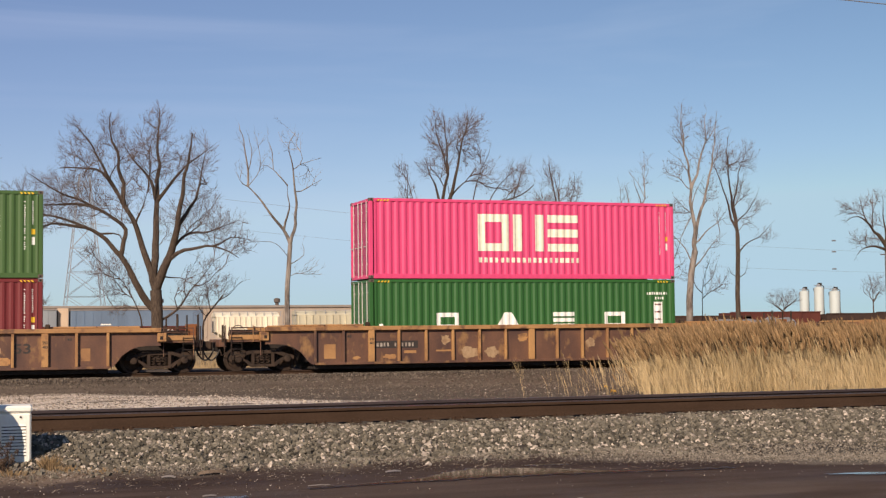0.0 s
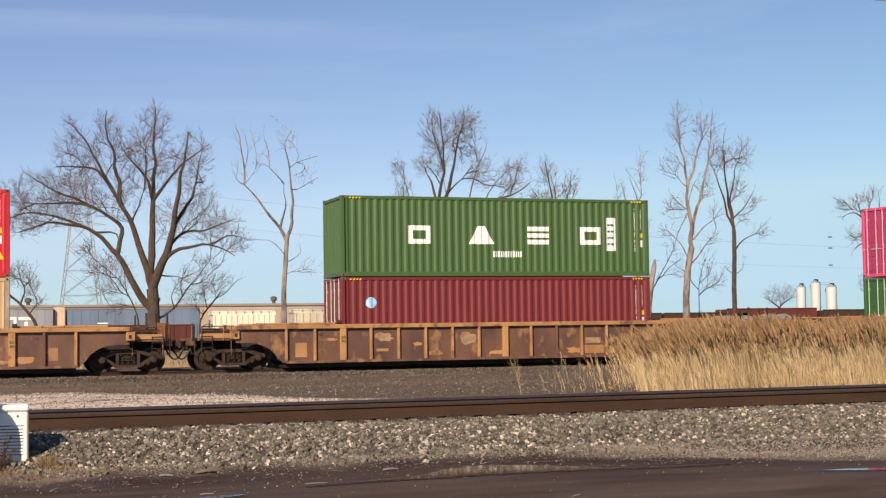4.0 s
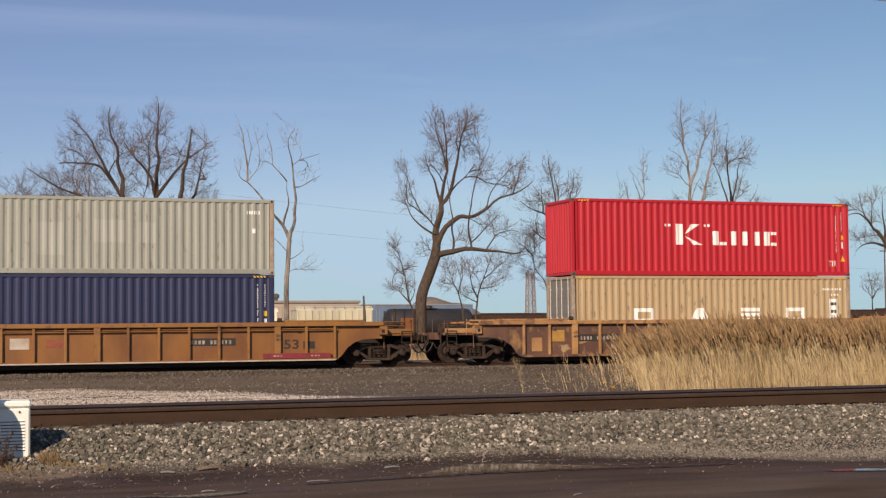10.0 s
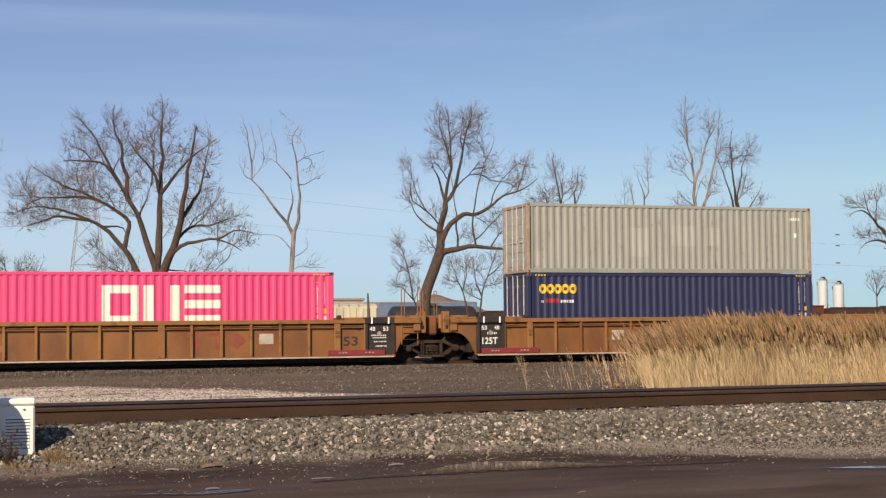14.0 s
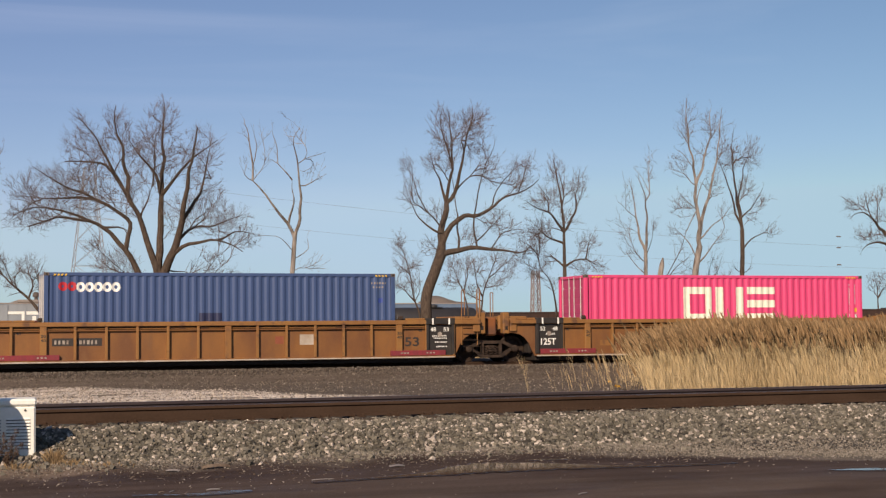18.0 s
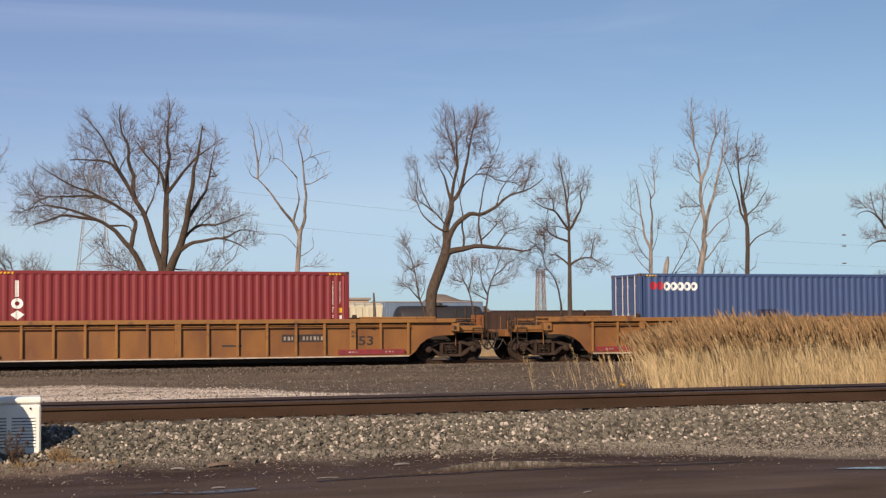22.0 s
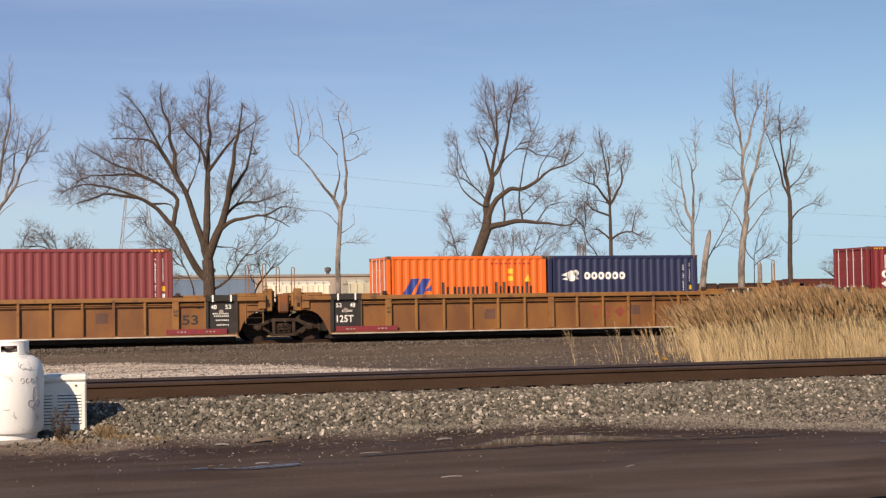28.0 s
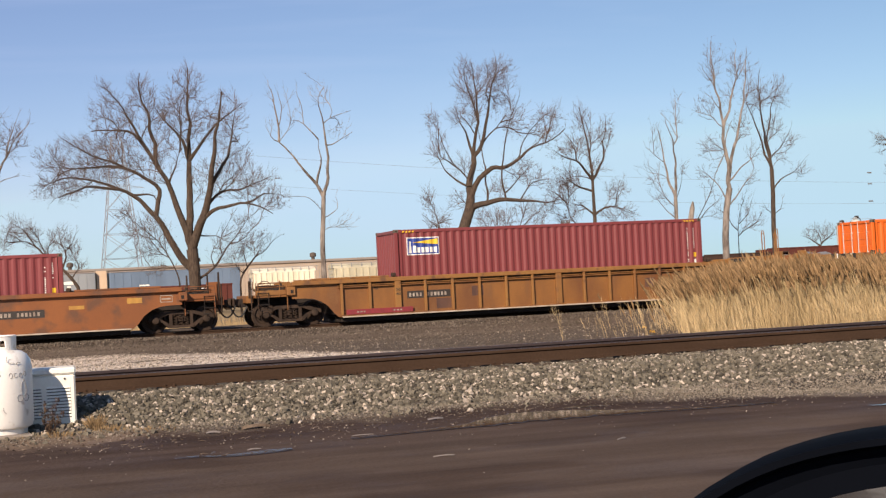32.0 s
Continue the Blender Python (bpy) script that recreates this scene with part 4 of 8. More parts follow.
def truck(car, x, heavy=False):
    """A freight truck: bolster, two cast side frames with springs and bearing caps, two wheelsets that turn."""
    r, half = (0.47, 0.90) if heavy else (0.42, 0.865)
    yc = 1.219
    t = part("truck", Shape().box(x - 0.17, x + 0.17, yc - 1.0, yc + 1.0, 0.34, 0.62, 0.03).box(x - 0.29, x + 0.29, yc - 0.93, yc + 0.93, 0.24, 0.60, 0.01).lathe([(0.18, 0.62), (0.18, 0.70)], (x, yc, 0), "z", 14), M_TRUCK, car, "oily dark freight truck")
    top = 0.30 + r
    for y0, y1 in ((yc - 1.08, yc - 0.95), (yc + 0.95, yc + 1.08)):
        sf = Shape()
        # top member, two slanted lower members, two columns and the spring seat
        sf.prism([(x + u, w) for u, w in [(-1.10, 0.54), (-0.80, 0.62), (-0.46, top), (0.46, top), (0.80, 0.62), (1.10, 0.54), (1.10, 0.41), (0.84, 0.45), (0.76, 0.50), (0.44, top - 0.11), (-0.44, top - 0.11), (-0.76, 0.50), (-0.84, 0.45), (-1.10, 0.41)]], y0, y1)
        for k in (-1, 1):
            sf.prism([(x + k * u, w) for u, w in [(0.90, 0.45), (0.74, 0.50), (0.42, 0.30), (0.36, 0.26), (0.36, 0.15), (0.46, 0.17), (0.64, 0.34)]][::k], y0, y1)
            sf.box(x + k * 0.35 - 0.05, x + k * 0.35 + 0.05, y0 + 0.002, y1 - 0.002, 0.16, top - 0.10)
        sf.box(x - 0.42, x + 0.42, y0 - 0.03, y1 + 0.03, 0.15, 0.24, 0.01)
        f = part("side_frame", sf, M_TRUCK, t)
        for k in (-1, 0, 1):
            pts = [(x + k * 0.19 + 0.062 * math.cos(a * 0.9), (y0 + y1) / 2 + 0.062 * math.sin(a * 0.9), 0.25 + 0.0125 * a) for a in range(27)]
            part("spring", Shape().tube(pts, 0.016, 5), M_TRUCK, f)
        for k in (-1, 1):
            cap = Shape().lathe([(0.13, y0 - 0.01), (0.13, y0 - 0.05), (0.10, y0 - 0.09), (0.03, y0 - 0.10)] if y0 < yc else [(0.13, y1), (0.10, y1 + 0.08)], (x + k * half, 0, r), "y", 14)
            part("bearing_cap", cap, M_TRUCK, f)
    for k in (-1, 1):
        w = part("wheelset", WHEEL_38 if heavy else WHEEL_33, None, t, at=pose(x + k * half, yc, r))
        WHEELSETS.append((w, x + k * half, yc, r))
    part("brake_beam", Shape().box(x - 0.32, x - 0.24, yc - 0.8, yc + 0.8, 0.28, 0.36).box(x + 0.24, x + 0.32, yc - 0.8, yc + 0.8, 0.28, 0.36), M_TRUCK, t)
    return t


def mirrored(pts, right):
    return [(L40 - a if right else a, b) for a, b in pts]


def side_outline(le, re):
    """The outline of a well car's side sheet, with an arch over the wheels at each end."""
    coupled = [(-2.20, 0.22), (-2.36, 0.36), (-2.56, 0.62), (-2.82, 0.80), (-3.10, 0.90), (-3.45, 0.93), (-3.84, 0.93), (-3.84, 1.38)]
    jointed = [(-2.14, 0.22), (-2.24, 0.40), (-2.36, 0.66), (-2.54, 0.88), (-2.74, 1.00), (-2.98, 1.05), (-3.12, 1.05), (-3.12, 1.38)]
    left = coupled if le == "coupler" else jointed
    right = mirrored(coupled if re == "coupler" else jointed, True)
    return left + right[::-1]


def coupler_end(car, right, trim, body):
    """The open end over a truck: platform, centre sill, coupler, brake gear, ladders and the hanging air hose."""
    def X(a, b):
        return (L40 - b, L40 - a) if right else (a, b)

    def P(a):
        return L40 - a if right else a

    x0, x1 = X(-5.10, -3.80)
    d = Shape().box(x0, x1, 0.02, 2.42, 1.02, 1.12, 0.01)
    x0, x1 = X(-5.34, -5.10)
    d.box(x0, x1, 0.25, 2.2, 0.86, 1.12, 0.01)
    platform = part("end_platform", d, body, car, "grimy end platform")
    x0, x1 = X(-5.06, -3.86)
    part("walkway_panel", Shape().box(x0, x1, -0.02, 0.05, 1.10, 1.27, 0.008), trim, platform)
    x0, x1 = X(-5.45, -2.4)
    part("centre_sill", Shape().box(x0, x1, 0.98, 1.46, 0.72, 1.02, 0.01), M_UNDER, car)
    x0, x1 = X(-5.72, -5.40)
    cp = Shape().box(x0, x1, 1.06, 1.38, 0.74, 1.02, 0.05)
    a, b = X(-5.80, -5.60)
    cp.box(a, b, 0.98, 1.18, 0.72, 1.06, 0.04)
    part("coupler", cp, M_TRUCK, car, "dark cast knuckle coupler")
    hx = P(-5.55)
    s = -1 if right else 1
    pts = [(hx + s * (0.34 - 0.045 * k), 0.80, 0.82 - 0.42 * math.sin(math.pi * k / 14) ** 0.8) for k in range(15)]
    part("air_hose", Shape().tube(pts, 0.028, 6), M_RUBBER, car, "black rubber air hose")
    tank = Shape().lathe([(0.02, -0.5), (0.13, -0.46), (0.15, -0.4), (0.15, 0.4), (0.13, 0.46), (0.02, 0.5)], (P(-4.45), 0.75, 1.30), "x", 14)
    part("brake_reservoir", tank, M_TRUCK, platform, "dark brake cylinder")
    part("brake_valve", Shape().box(*X(-4.2, -3.95), 0.3, 0.62, 1.12, 1.42, 0.03).lathe([(0.05, 0), (0.05, 0.2)], (P(-4.08), 0.45, 1.36), "z", 8), M_TRUCK, platform)
    for dx, top in ((-4.98, 1.52), (-3.96, 1.52)):
        g = Shape().tube([(P(dx), -0.04, 0.55), (P(dx), -0.04, top)], 0.016, 6)
        part("grab_post", g, body, platform)
    rail_ = Shape().tube([(P(-4.98), -0.04, 1.52), (P(-3.84), -0.04, 1.52)], 0.016, 6).tube([(P(-4.98), -0.04, 1.38), (P(-3.84), -0.04, 1.38)], 0.013, 6)
    part("hand_rail", rail_, body, platform)
    lad = Shape()
    for k in range(4):
        lad.tube([(P(-5.0), -0.06, 0.58 + 0.2 * k), (P(-4.62), -0.06, 0.58 + 0.2 * k)], 0.012, 5)
    lad.tube([(P(-4.62), -0.06, 0.56), (P(-4.62), -0.06, 1.2)], 0.012, 5).tube([(P(-5.0), -0.06, 0.56), (P(-5.0), -0.06, 1.2)], 0.012, 5)
    part("sill_step", lad, M_UNDER, platform)
    wheel_ = Shape()
    if not right:
        ring_ = [(P(-4.72) + 0.24 * math.cos(a), 0.12, 1.36 + 0.24 * math.sin(a)) for a in np.linspace(0, 2 * math.pi, 17)]
        wheel_.tube(ring_, 0.013, 5).tube([(P(-4.96), 0.12, 1.36), (P(-4.48), 0.12, 1.36)], 0.01, 4)
        part("hand_brake_wheel", wheel_, M_TRUCK, platform)
    gear = Shape().tube([(P(-5.02), 0.30, 1.16), (P(-4.6), 0.34, 1.33), (P(-4.1), 0.30, 1.40), (P(-3.9), 0.42, 1.24)], 0.020, 6)
    gear.tube([(P(-4.9), 0.55, 1.12), (P(-4.86), 0.5, 1.50), (P(-4.3), 0.5, 1.52)], 0.016, 6)
    part("brake_rigging", gear, M_TRUCK, platform)["kind"] = "stuff"
    part("brake_chest", Shape().box(*X(-4.72, -4.30), 1.2, 1.7, 1.12, 1.46, 0.03), body, platform)
    rods = Shape().tube([(P(-5.22), -0.02, 0.60), (P(-5.22), -0.02, 1.58)], 0.022, 6).tube([(P(-5.22), -0.02, 0.60), (P(-5.22), 0.5, 0.56), (P(-5.22), 1.0, 0.86)], 0.016, 6)
    part("uncoupling_lever", rods, M_TRUCK, platform)
    if right:
        part("end_plate", Shape().box(*X(-5.30, -4.82), 0.62, 0.68, 1.10, 1.66, 0.01), M_CAR_BROWN, platform, "rusty upright end plate")
    tall = ((-4.12, 1.92, 0.030, M_TRUCK), (-4.50, 2.00, 0.040, M_TRUCK), (-4.78, 1.96, 0.026, M_TRUCK), (-5.16, 1.98, 0.034, M_TRUCK))
    low = ((-5.06, 1.55, 0.017, body), (-4.70, 1.62, 0.015, body), (-4.22, 1.60, 0.015, trim), (-5.26, 1.62, 0.035, M_TRUCK))
    for dx, top, r, m in tall if right else low:
        y = 0.10 + 0.3 * (dx > -4.6) if m is M_TRUCK else 2.40 if dx == -4.70 else -0.02
        part("upright_rod", Shape().tube([(P(dx), y, 1.02), (P(dx), y, top)], r, 6), m, platform)
    part("hose_bracket", Shape().tube([(P(-3.90), 0.20, 1.14), (P(-4.15), 0.16, 1.30), (P(-4.62), 0.16, 1.26), (P(-4.95), 0.22, 1.20)], 0.03, 6), M_RUBBER, platform)
    part("brake_chain", Shape().tube([(P(-4.72), 0.12, 1.34), (P(-4.55), 0.30, 1.05), (P(-4.1), 0.5, 0.95)], 0.014, 5), M_TRUCK, platform)
    x0, x1 = X(-4.02, -3.72)
    blk = Shape().box(x0, x1, -0.33, -0.06, 1.06, 1.36, 0.02)
    part("end_block", blk, trim, car)
    x0, x1 = X(-3.90, -3.80)
    part("block_slot", Shape().box(x0, x1, -0.335, -0.328, 1.13, 1.25), M_UNDER, car)
    x0, x1 = X(-2.3, -2.16)
    part("bulkhead", Shape().box(x0, x1, 0.0, 2.44, 0.30, 1.50, 0.02), M_UNDER, car)
    truck(car, P(-3.84))


def joint_end(car, right, trim, body, carries):
    """The end over a shared truck: raised yellow end box, posts, the articulation casting and, on one unit, its truck and tall hand rails."""
    def X(a, b):
        return (L40 - b, L40 - a) if right else (a, b)

    def P(a):
        return L40 - a if right else a

    e = Shape().box(*X(-3.30, -2.30), 0.10, 2.34, 1.08, 1.66, 0.03)
    end = part("end_box", e, trim, car)
    part("end_post", Shape().box(*X(-3.36, -3.12), -0.20, 0.10, 1.02, 1.80, 0.025), trim, car)
    part("end_bracket", Shape().box(*X(-3.12, -2.86), -0.30, -0.02, 1.10, 1.60, 0.02), trim, car)
    part("block_slot", Shape().box(*X(-3.28, -3.18), -0.206, -0.198, 1.16, 1.30), M_UNDER, car)
    part("end_arm", Shape().box(*X(-3.86, -3.30), 0.85, 1.60, 0.86, 1.30, 0.05), M_TRUCK, car)
    part("bulkhead", Shape().box(*X(-2.3, -2.16), 0.0, 2.44, 0.30, 1.50, 0.02), M_UNDER, car)
    pipes = Shape()
    for k, z in enumerate((1.15, 1.32, 1.5)):
        pipes.tube([(P(-3.30), 0.25 + 0.12 * k, z), (P(-3.5), 0.22 + 0.12 * k, z + 0.05), (P(-3.69), 0.22 + 0.1 * k, z - 0.12)], 0.022, 6)
    part("brake_pipes", pipes, M_TRUCK, end)
    # black data panel
    a, b = X(-2.12, -1.03)
    panel = part("data_panel", Shape().box(a, b, -0.262, -0.20, 0.27, 1.36, 0.006), M_BLACK_PANEL, car, "black panel with white stencils")
    for x in (a + 0.01, b - 0.11):
        part("panel_rib", Shape().box(x, x + 0.10, -0.348, -0.26, 0.30, 1.38, 0.008), M_BLACK_PANEL, panel)
    part("panel_chord", Shape().box(a, b, -0.372, -0.2, 1.385, 1.60, 0.01), M_BLACK_PANEL, panel)
    for x in (a + 0.22, b - 0.25):
        part("white_tick", Shape().box(x, x + 0.06, -0.378, -0.37, 1.37, 1.60), M_WHITE, panel)
    words = Shape()

    def write(text, x, z, h, w):
        v, f = letters(text, h, w, 0.02)
        part("stencilled_number", Shape().add([(x + p[0], -0.266, z + p[1]) for p in v], f), M_WHITE, panel, "white stencilled number")

    if right:
        write("48", a + 0.20, 1.12, 0.15, 0.2)
        write("53", b - 0.40, 1.12, 0.15, 0.2)
        for k, z in enumerate((0.94, 0.86, 0.72, 0.56)):
            for o in bars(a + 0.26 + 0.05 * k, b - 0.26, z, z + 0.045, 8, k):
                words.add([(x, -0.266, w) for x, w in o], [(0, 1, 2, 3)])
    else:
        write("53", a + 0.20, 1.12, 0.15, 0.2)
        write("48", b - 0.40, 1.12, 0.15, 0.2)
        write("125T", a + 0.22, 0.60, 0.245, 0.60)
        for k, z in enumerate((0.96, 1.0)):
            for o in bars(a + 0.42, b - 0.28, z, z + 0.03, 6, k):
                words.add([(x, -0.266, w) for x, w in o], [(0, 1, 2, 3)])
    part("stencil_lines", words, M_WHITE, panel)["kind"] = "stuff"
    em = Shape().lathe([(0.085, -0.270), (0.085, -0.262)], ((a + b) / 2, 0, 1.02), "y", 14)
    part("round_emblem", em, M_FADED, panel)
    if carries:
        cast = Shape().box(P(-3.69) - 0.30, P(-3.69) + 0.30, 0.62, 1.82, 0.70, 1.34, 0.08)
        cover = Shape().box(P(-3.69) - 0.20, P(-3.69) + 0.20, 0.1, 0.62, 0.95, 1.62, 0.06)
        part("joint_cover", cover, M_CAR_BROWN, car, "rusty brown cover over the joint")
        part("side_bearing_post", Shape().lathe([(0.13, 1.2), (0.13, 1.72), (0.06, 1.76)], (P(-3.69) - 0.42, 0.30, 0), "z", 12), trim, car)
        part("side_bearing_post", Shape().lathe([(0.13, 1.2), (0.13, 1.66), (0.06, 1.70)], (P(-3.69) + 0.42, 0.30, 0), "z", 12), trim, car)
        part("articulation_casting", cast, M_TRUCK, car, "dark brown articulation casting")
        truck(car, P(-3.69), True)
    if right:
        for x, y, top in ((-2.48, -0.24, 2.62), (-3.08, -0.24, 2.66), (-4.10, 2.55, 2.60), (-4.66, 2.55, 2.60)):
            pts = [(P(x) - 0.055, y, 0.62), (P(x) - 0.055, y, top - 0.05), (P(x) - 0.03, y, top), (P(x) + 0.03, y, top), (P(x) + 0.055, y, top - 0.05), (P(x) + 0.055, y, 1.7)]
            part("tall_hand_rail", Shape().tube(pts, 0.018, 6), trim, car)
        lad = Shape()
        for k in range(5):
            lad.tube([(P(-2.48), -0.25, 0.58 + 0.22 * k), (P(-3.08), -0.25, 0.58 + 0.22 * k)], 0.014, 5)
        part("ladder", lad, M_TRUCK, car)


BEARER = Shape().box(0, 0.25, -0.2, 2.64, 0.10, 0.29).mesh("cross_bearer", M_UNDER)


def peeling(car, sheet_from, sheet_to, rng):
    """Ragged flakes of old yellow paint left on a rusted side, bay by bay."""
    k0 = math.ceil((sheet_from - MID) / 1.022)
    for k in range(k0, int((sheet_to - MID) / 1.022)):
        if rng.random() < 0.35:
            continue
        cx, low = MID + (k + rng.uniform(0.25, 0.75)) * 1.022, rng.random() < 0.6
        w, h = rng.uniform(0.14, 0.36), rng.uniform(0.05, 0.20)
        cz = 0.36 + h if low else rng.uniform(0.7, 1.1)
        seed = rng.uniform(0, 50)
        pts = []
        for q in range(28):
            a = 2 * math.pi * q / 28
            f = 1 + 0.45 * noise.noise((math.cos(a) * 1.5, math.sin(a) * 1.5, seed)) + 0.35 * noise.noise((math.cos(a) * 5, math.sin(a) * 5, seed))
            pts.append((min(max(cx + w * f * math.cos(a), MID + k * 1.022 + 0.06), MID + (k + 1) * 1.022 - 0.06), max(0.29, cz + h * f * math.sin(a))))
        part("paint_flake", flat([pts], -0.2275), M_CAR_OLD_TRIM if rng.random() < 0.7 else M_FLAKE, car, "ragged flake of faded paint")


def well_car(label, X, le, re, body, trim, number_at=None, plain=False, panels=(), red_band=True, seed=0):
    """One well of a container train. Local x from the container's left end, y from its near face."""
    rng = random.Random(seed)
    car = thing("well_car", label, "railway wagon", "well cars of the train", at=pose(X, FACE_Y, RAIL_Z))
    TRAIN.append((car, X, 0.0))
    outline = side_outline(le, re)
    le_x = -3.84 if le == "coupler" else -3.12
    re_x = L40 - (-3.84 if re == "coupler" else -3.12)
    for near in (True, False):
        y0, y1 = (-0.225, -0.20) if near else (2.708, 2.738)
        sheet = part("side_sheet", Shape().prism(outline, y0, y1), body, car)
        c0, c1 = (-0.36, -0.20) if near else (2.64, 2.80)
        part("top_chord", Shape().box(le_x, re_x, c0, c1, 1.38, 1.53, 0.015), trim, car)
        b0, b1 = (-0.34, -0.20) if near else (2.64, 2.78)
        part("bottom_chord", Shape().box(-2.16, L40 + 2.16, b0, b1, 0.20, 0.27, 0.01), body, car)
        if near:
            part("bottom_flange", Shape().box(-2.1, L40 + 2.1, -0.366, -0.338, 0.185, 0.232, 0.006), body if body is M_CAR_OLD else M_PALE_EDGE, car, "scuffed bottom flange")
            if not plain:
                for k in range(-8, 9):
                    x = MID + k * 1.022
                    wide = k in (-6, 6, 0)
                    if not (outline[0][0] + 0.1 < x < L40 + 2.1):
                        continue
                    h = 0.11 if wide else 0.045
                    part("rib", Shape().box(x - h, x + h, -0.350 if wide else -0.344, -0.222, 0.268, 1.382, 0.012), trim if rng.random() < 0.9 or wide else body, sheet)
    if not plain and body is not M_CAR_OLD:
        a, b = (-2.2 if le == "coupler" else -1.0), L40 + (2.2 if re == "coupler" else 1.0)
        part("inner_ledge", Shape().box(a, b, -0.318, -0.222, 1.225, 1.262, 0.008), body, car)
        # flat dark strip paints the shade of the gap below the chord; nothing is cut
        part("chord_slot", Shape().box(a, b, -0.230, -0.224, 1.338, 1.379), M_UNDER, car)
        part("slot_pipe", Shape().tube([(a, -0.262, 1.30), (b, -0.262, 1.30)], 0.016, 6), trim, car)
    # end guides on the chords
    for a, b in ((-3.15, -0.30), (L40 + 0.30, L40 + 3.15)):
        for y0 in (-0.24, 2.55):
            n = 4
            for k in range(n):
                p, q = a + (b - a) * k / n, a + (b - a) * (k + 1) / n
                part("loading_guide", Shape().box(p + 0.012, q - 0.012, y0, y0 + 0.12, 1.532, 1.60, 0.012), trim, car)
    for x in (-0.22, L40 + 0.05):
        part("lift_hook", Shape().box(x, x + 0.16, -0.26, -0.10, 1.53, 1.68, 0.03), M_TRUCK, car)
    part("well_floor", Shape().box(-2.1, L40 + 2.1, -0.16, 2.60, 0.03, 0.285, 0.02), M_UNDER, car)
    for k in range(13):
        part("cross_bearer", BEARER, None, car, at=pose(-1.9 + k * 1.32, 0, 0))
    if le == "coupler":
        coupler_end(car, False, trim, body)
    else:
        joint_end(car, False, trim, body, True)
    if re == "coupler":
        coupler_end(car, True, trim, body)
    else:
        joint_end(car, True, trim, body, False)
    # stencils on the side sheet
    def stencil(text, x, z, h, w, y=-0.229):
        v, f = letters(text, h, w, 0.02)
        part("stencilled_number", Shape().add([(x + p[0], y, z + p[1]) for p in v], f), M_DARK_MARK, car, "dark stencilled number")

    if not plain:
        stencil("53", MID + (5.15 if body is M_CAR_OLD else 6.36), 0.72 if body is M_CAR_OLD else 0.60, 0.33, 0.54)
        for x in (MID - 6.132, MID + 6.132):
            stencil("20", x - 0.085, 1.02, 0.10, 0.17, -0.354)
            stencil("40", x - 0.085, 0.88, 0.10, 0.17, -0.354)
        stencil("48", MID - 7.0, 1.12, 0.10, 0.16)
        stencil("48", MID + 6.85, 1.12, 0.10, 0.16)
    if body is M_CAR_OLD:
        peeling(car, -1.9, L40 + 1.9, rng)
    if number_at is not None:
        dark = flat([rect(number_at, number_at + 1.62, 0.74, 1.00)], -0.228)
        board = part("number_board", dark, M_DARK_MARK, car)
        part("number_bars", flat(bars(number_at + 0.07, number_at + 0.60, 0.80, 0.93, 4, seed) + bars(number_at + 0.74, number_at + 1.52, 0.80, 0.93, 6, seed + 1), -0.231), M_FADED, board)["kind"] = "stuff"
    for x, z, w, h, mt in panels:
        part("painted_patch", flat([rect(x, x + w, z, z + h)], -0.2285), mt, car)
    if red_band:
        for a, b in ((-1.93, 0.48 if le == "coupler" else 0.28), (L40 - (0.48 if re == "coupler" else 0.28), L40 + (1.93 if re == "coupler" else 1.76))):
            s = Shape().box(a, b, -0.354, -0.215, 0.276, 0.455, 0.006)
            bnd = part("red_band", s, M_STRIPE, car, "dull red reflective band")
            part("band_bars", flat(bars(a + 0.35, a + 0.72, 0.34, 0.39, 3, 2) + bars(b - 0.72, b - 0.35, 0.34, 0.39, 3, 3), -0.357), M_FADED, bnd)["kind"] = "stuff"
    return car


OLD, OLD_T, NEW, NEW_T = M_CAR_OLD, M_CAR_OLD_TRIM, M_CAR, M_CAR_TRIM
OLD_PANELS = [(1.20, 0.55, 0.45, 0.10, M_CAR_OLD_TRIM), (-1.75, 0.40, 0.42, 0.5, M_CAR_OLD_TRIM), (13.4, 0.45, 0.30, 0.42, M_CAR_OLD_TRIM), (9.26, 0.34, 0.84, 0.30, M_CAR_OLD_TRIM), (10.28, 0.34, 0.80, 0.26, M_CAR_OLD_TRIM), (9.34, 0.72, 0.62, 0.20, M_FLAKE), (10.34, 0.74, 0.50, 0.18, M_FLAKE)]
well_car("rusted yellow container well car, empty end", X_LEAD, "coupler", "coupler", OLD, OLD_T, red_band=False, seed=1)
well_car("rusted yellow well car carrying two containers", X_A, "coupler", "coupler", OLD, OLD_T, 0.10, panels=OLD_PANELS[:3] + [(2.4, 0.6, 0.6, 0.06, M_CAR_OLD_TRIM)], red_band=False, seed=2)
well_car("rusted yellow well car with peeling patches", X_B, "coupler", "coupler", OLD, OLD_T, panels=OLD_PANELS, red_band=False, seed=3)
well_car("rusted yellow well car with an orange label", X_C, "coupler", "coupler", OLD, OLD_T, 0.15, panels=OLD_PANELS[1:3] + [(-1.05, 0.75, 0.62, 0.42, M_LABEL)], red_band=False, seed=4)
well_car("yellow articulated well car with a black data panel", X_D, "joint", "coupler", NEW, NEW_T, 9.15, panels=[(3.30, 0.70, 0.62, 0.36, M_PALE_EDGE), (4.45, 0.74, 0.55, 0.26, M_FLEET_RED), (13.15, 0.60, 0.42, 0.26, M_DARK_MARK)], seed=5)
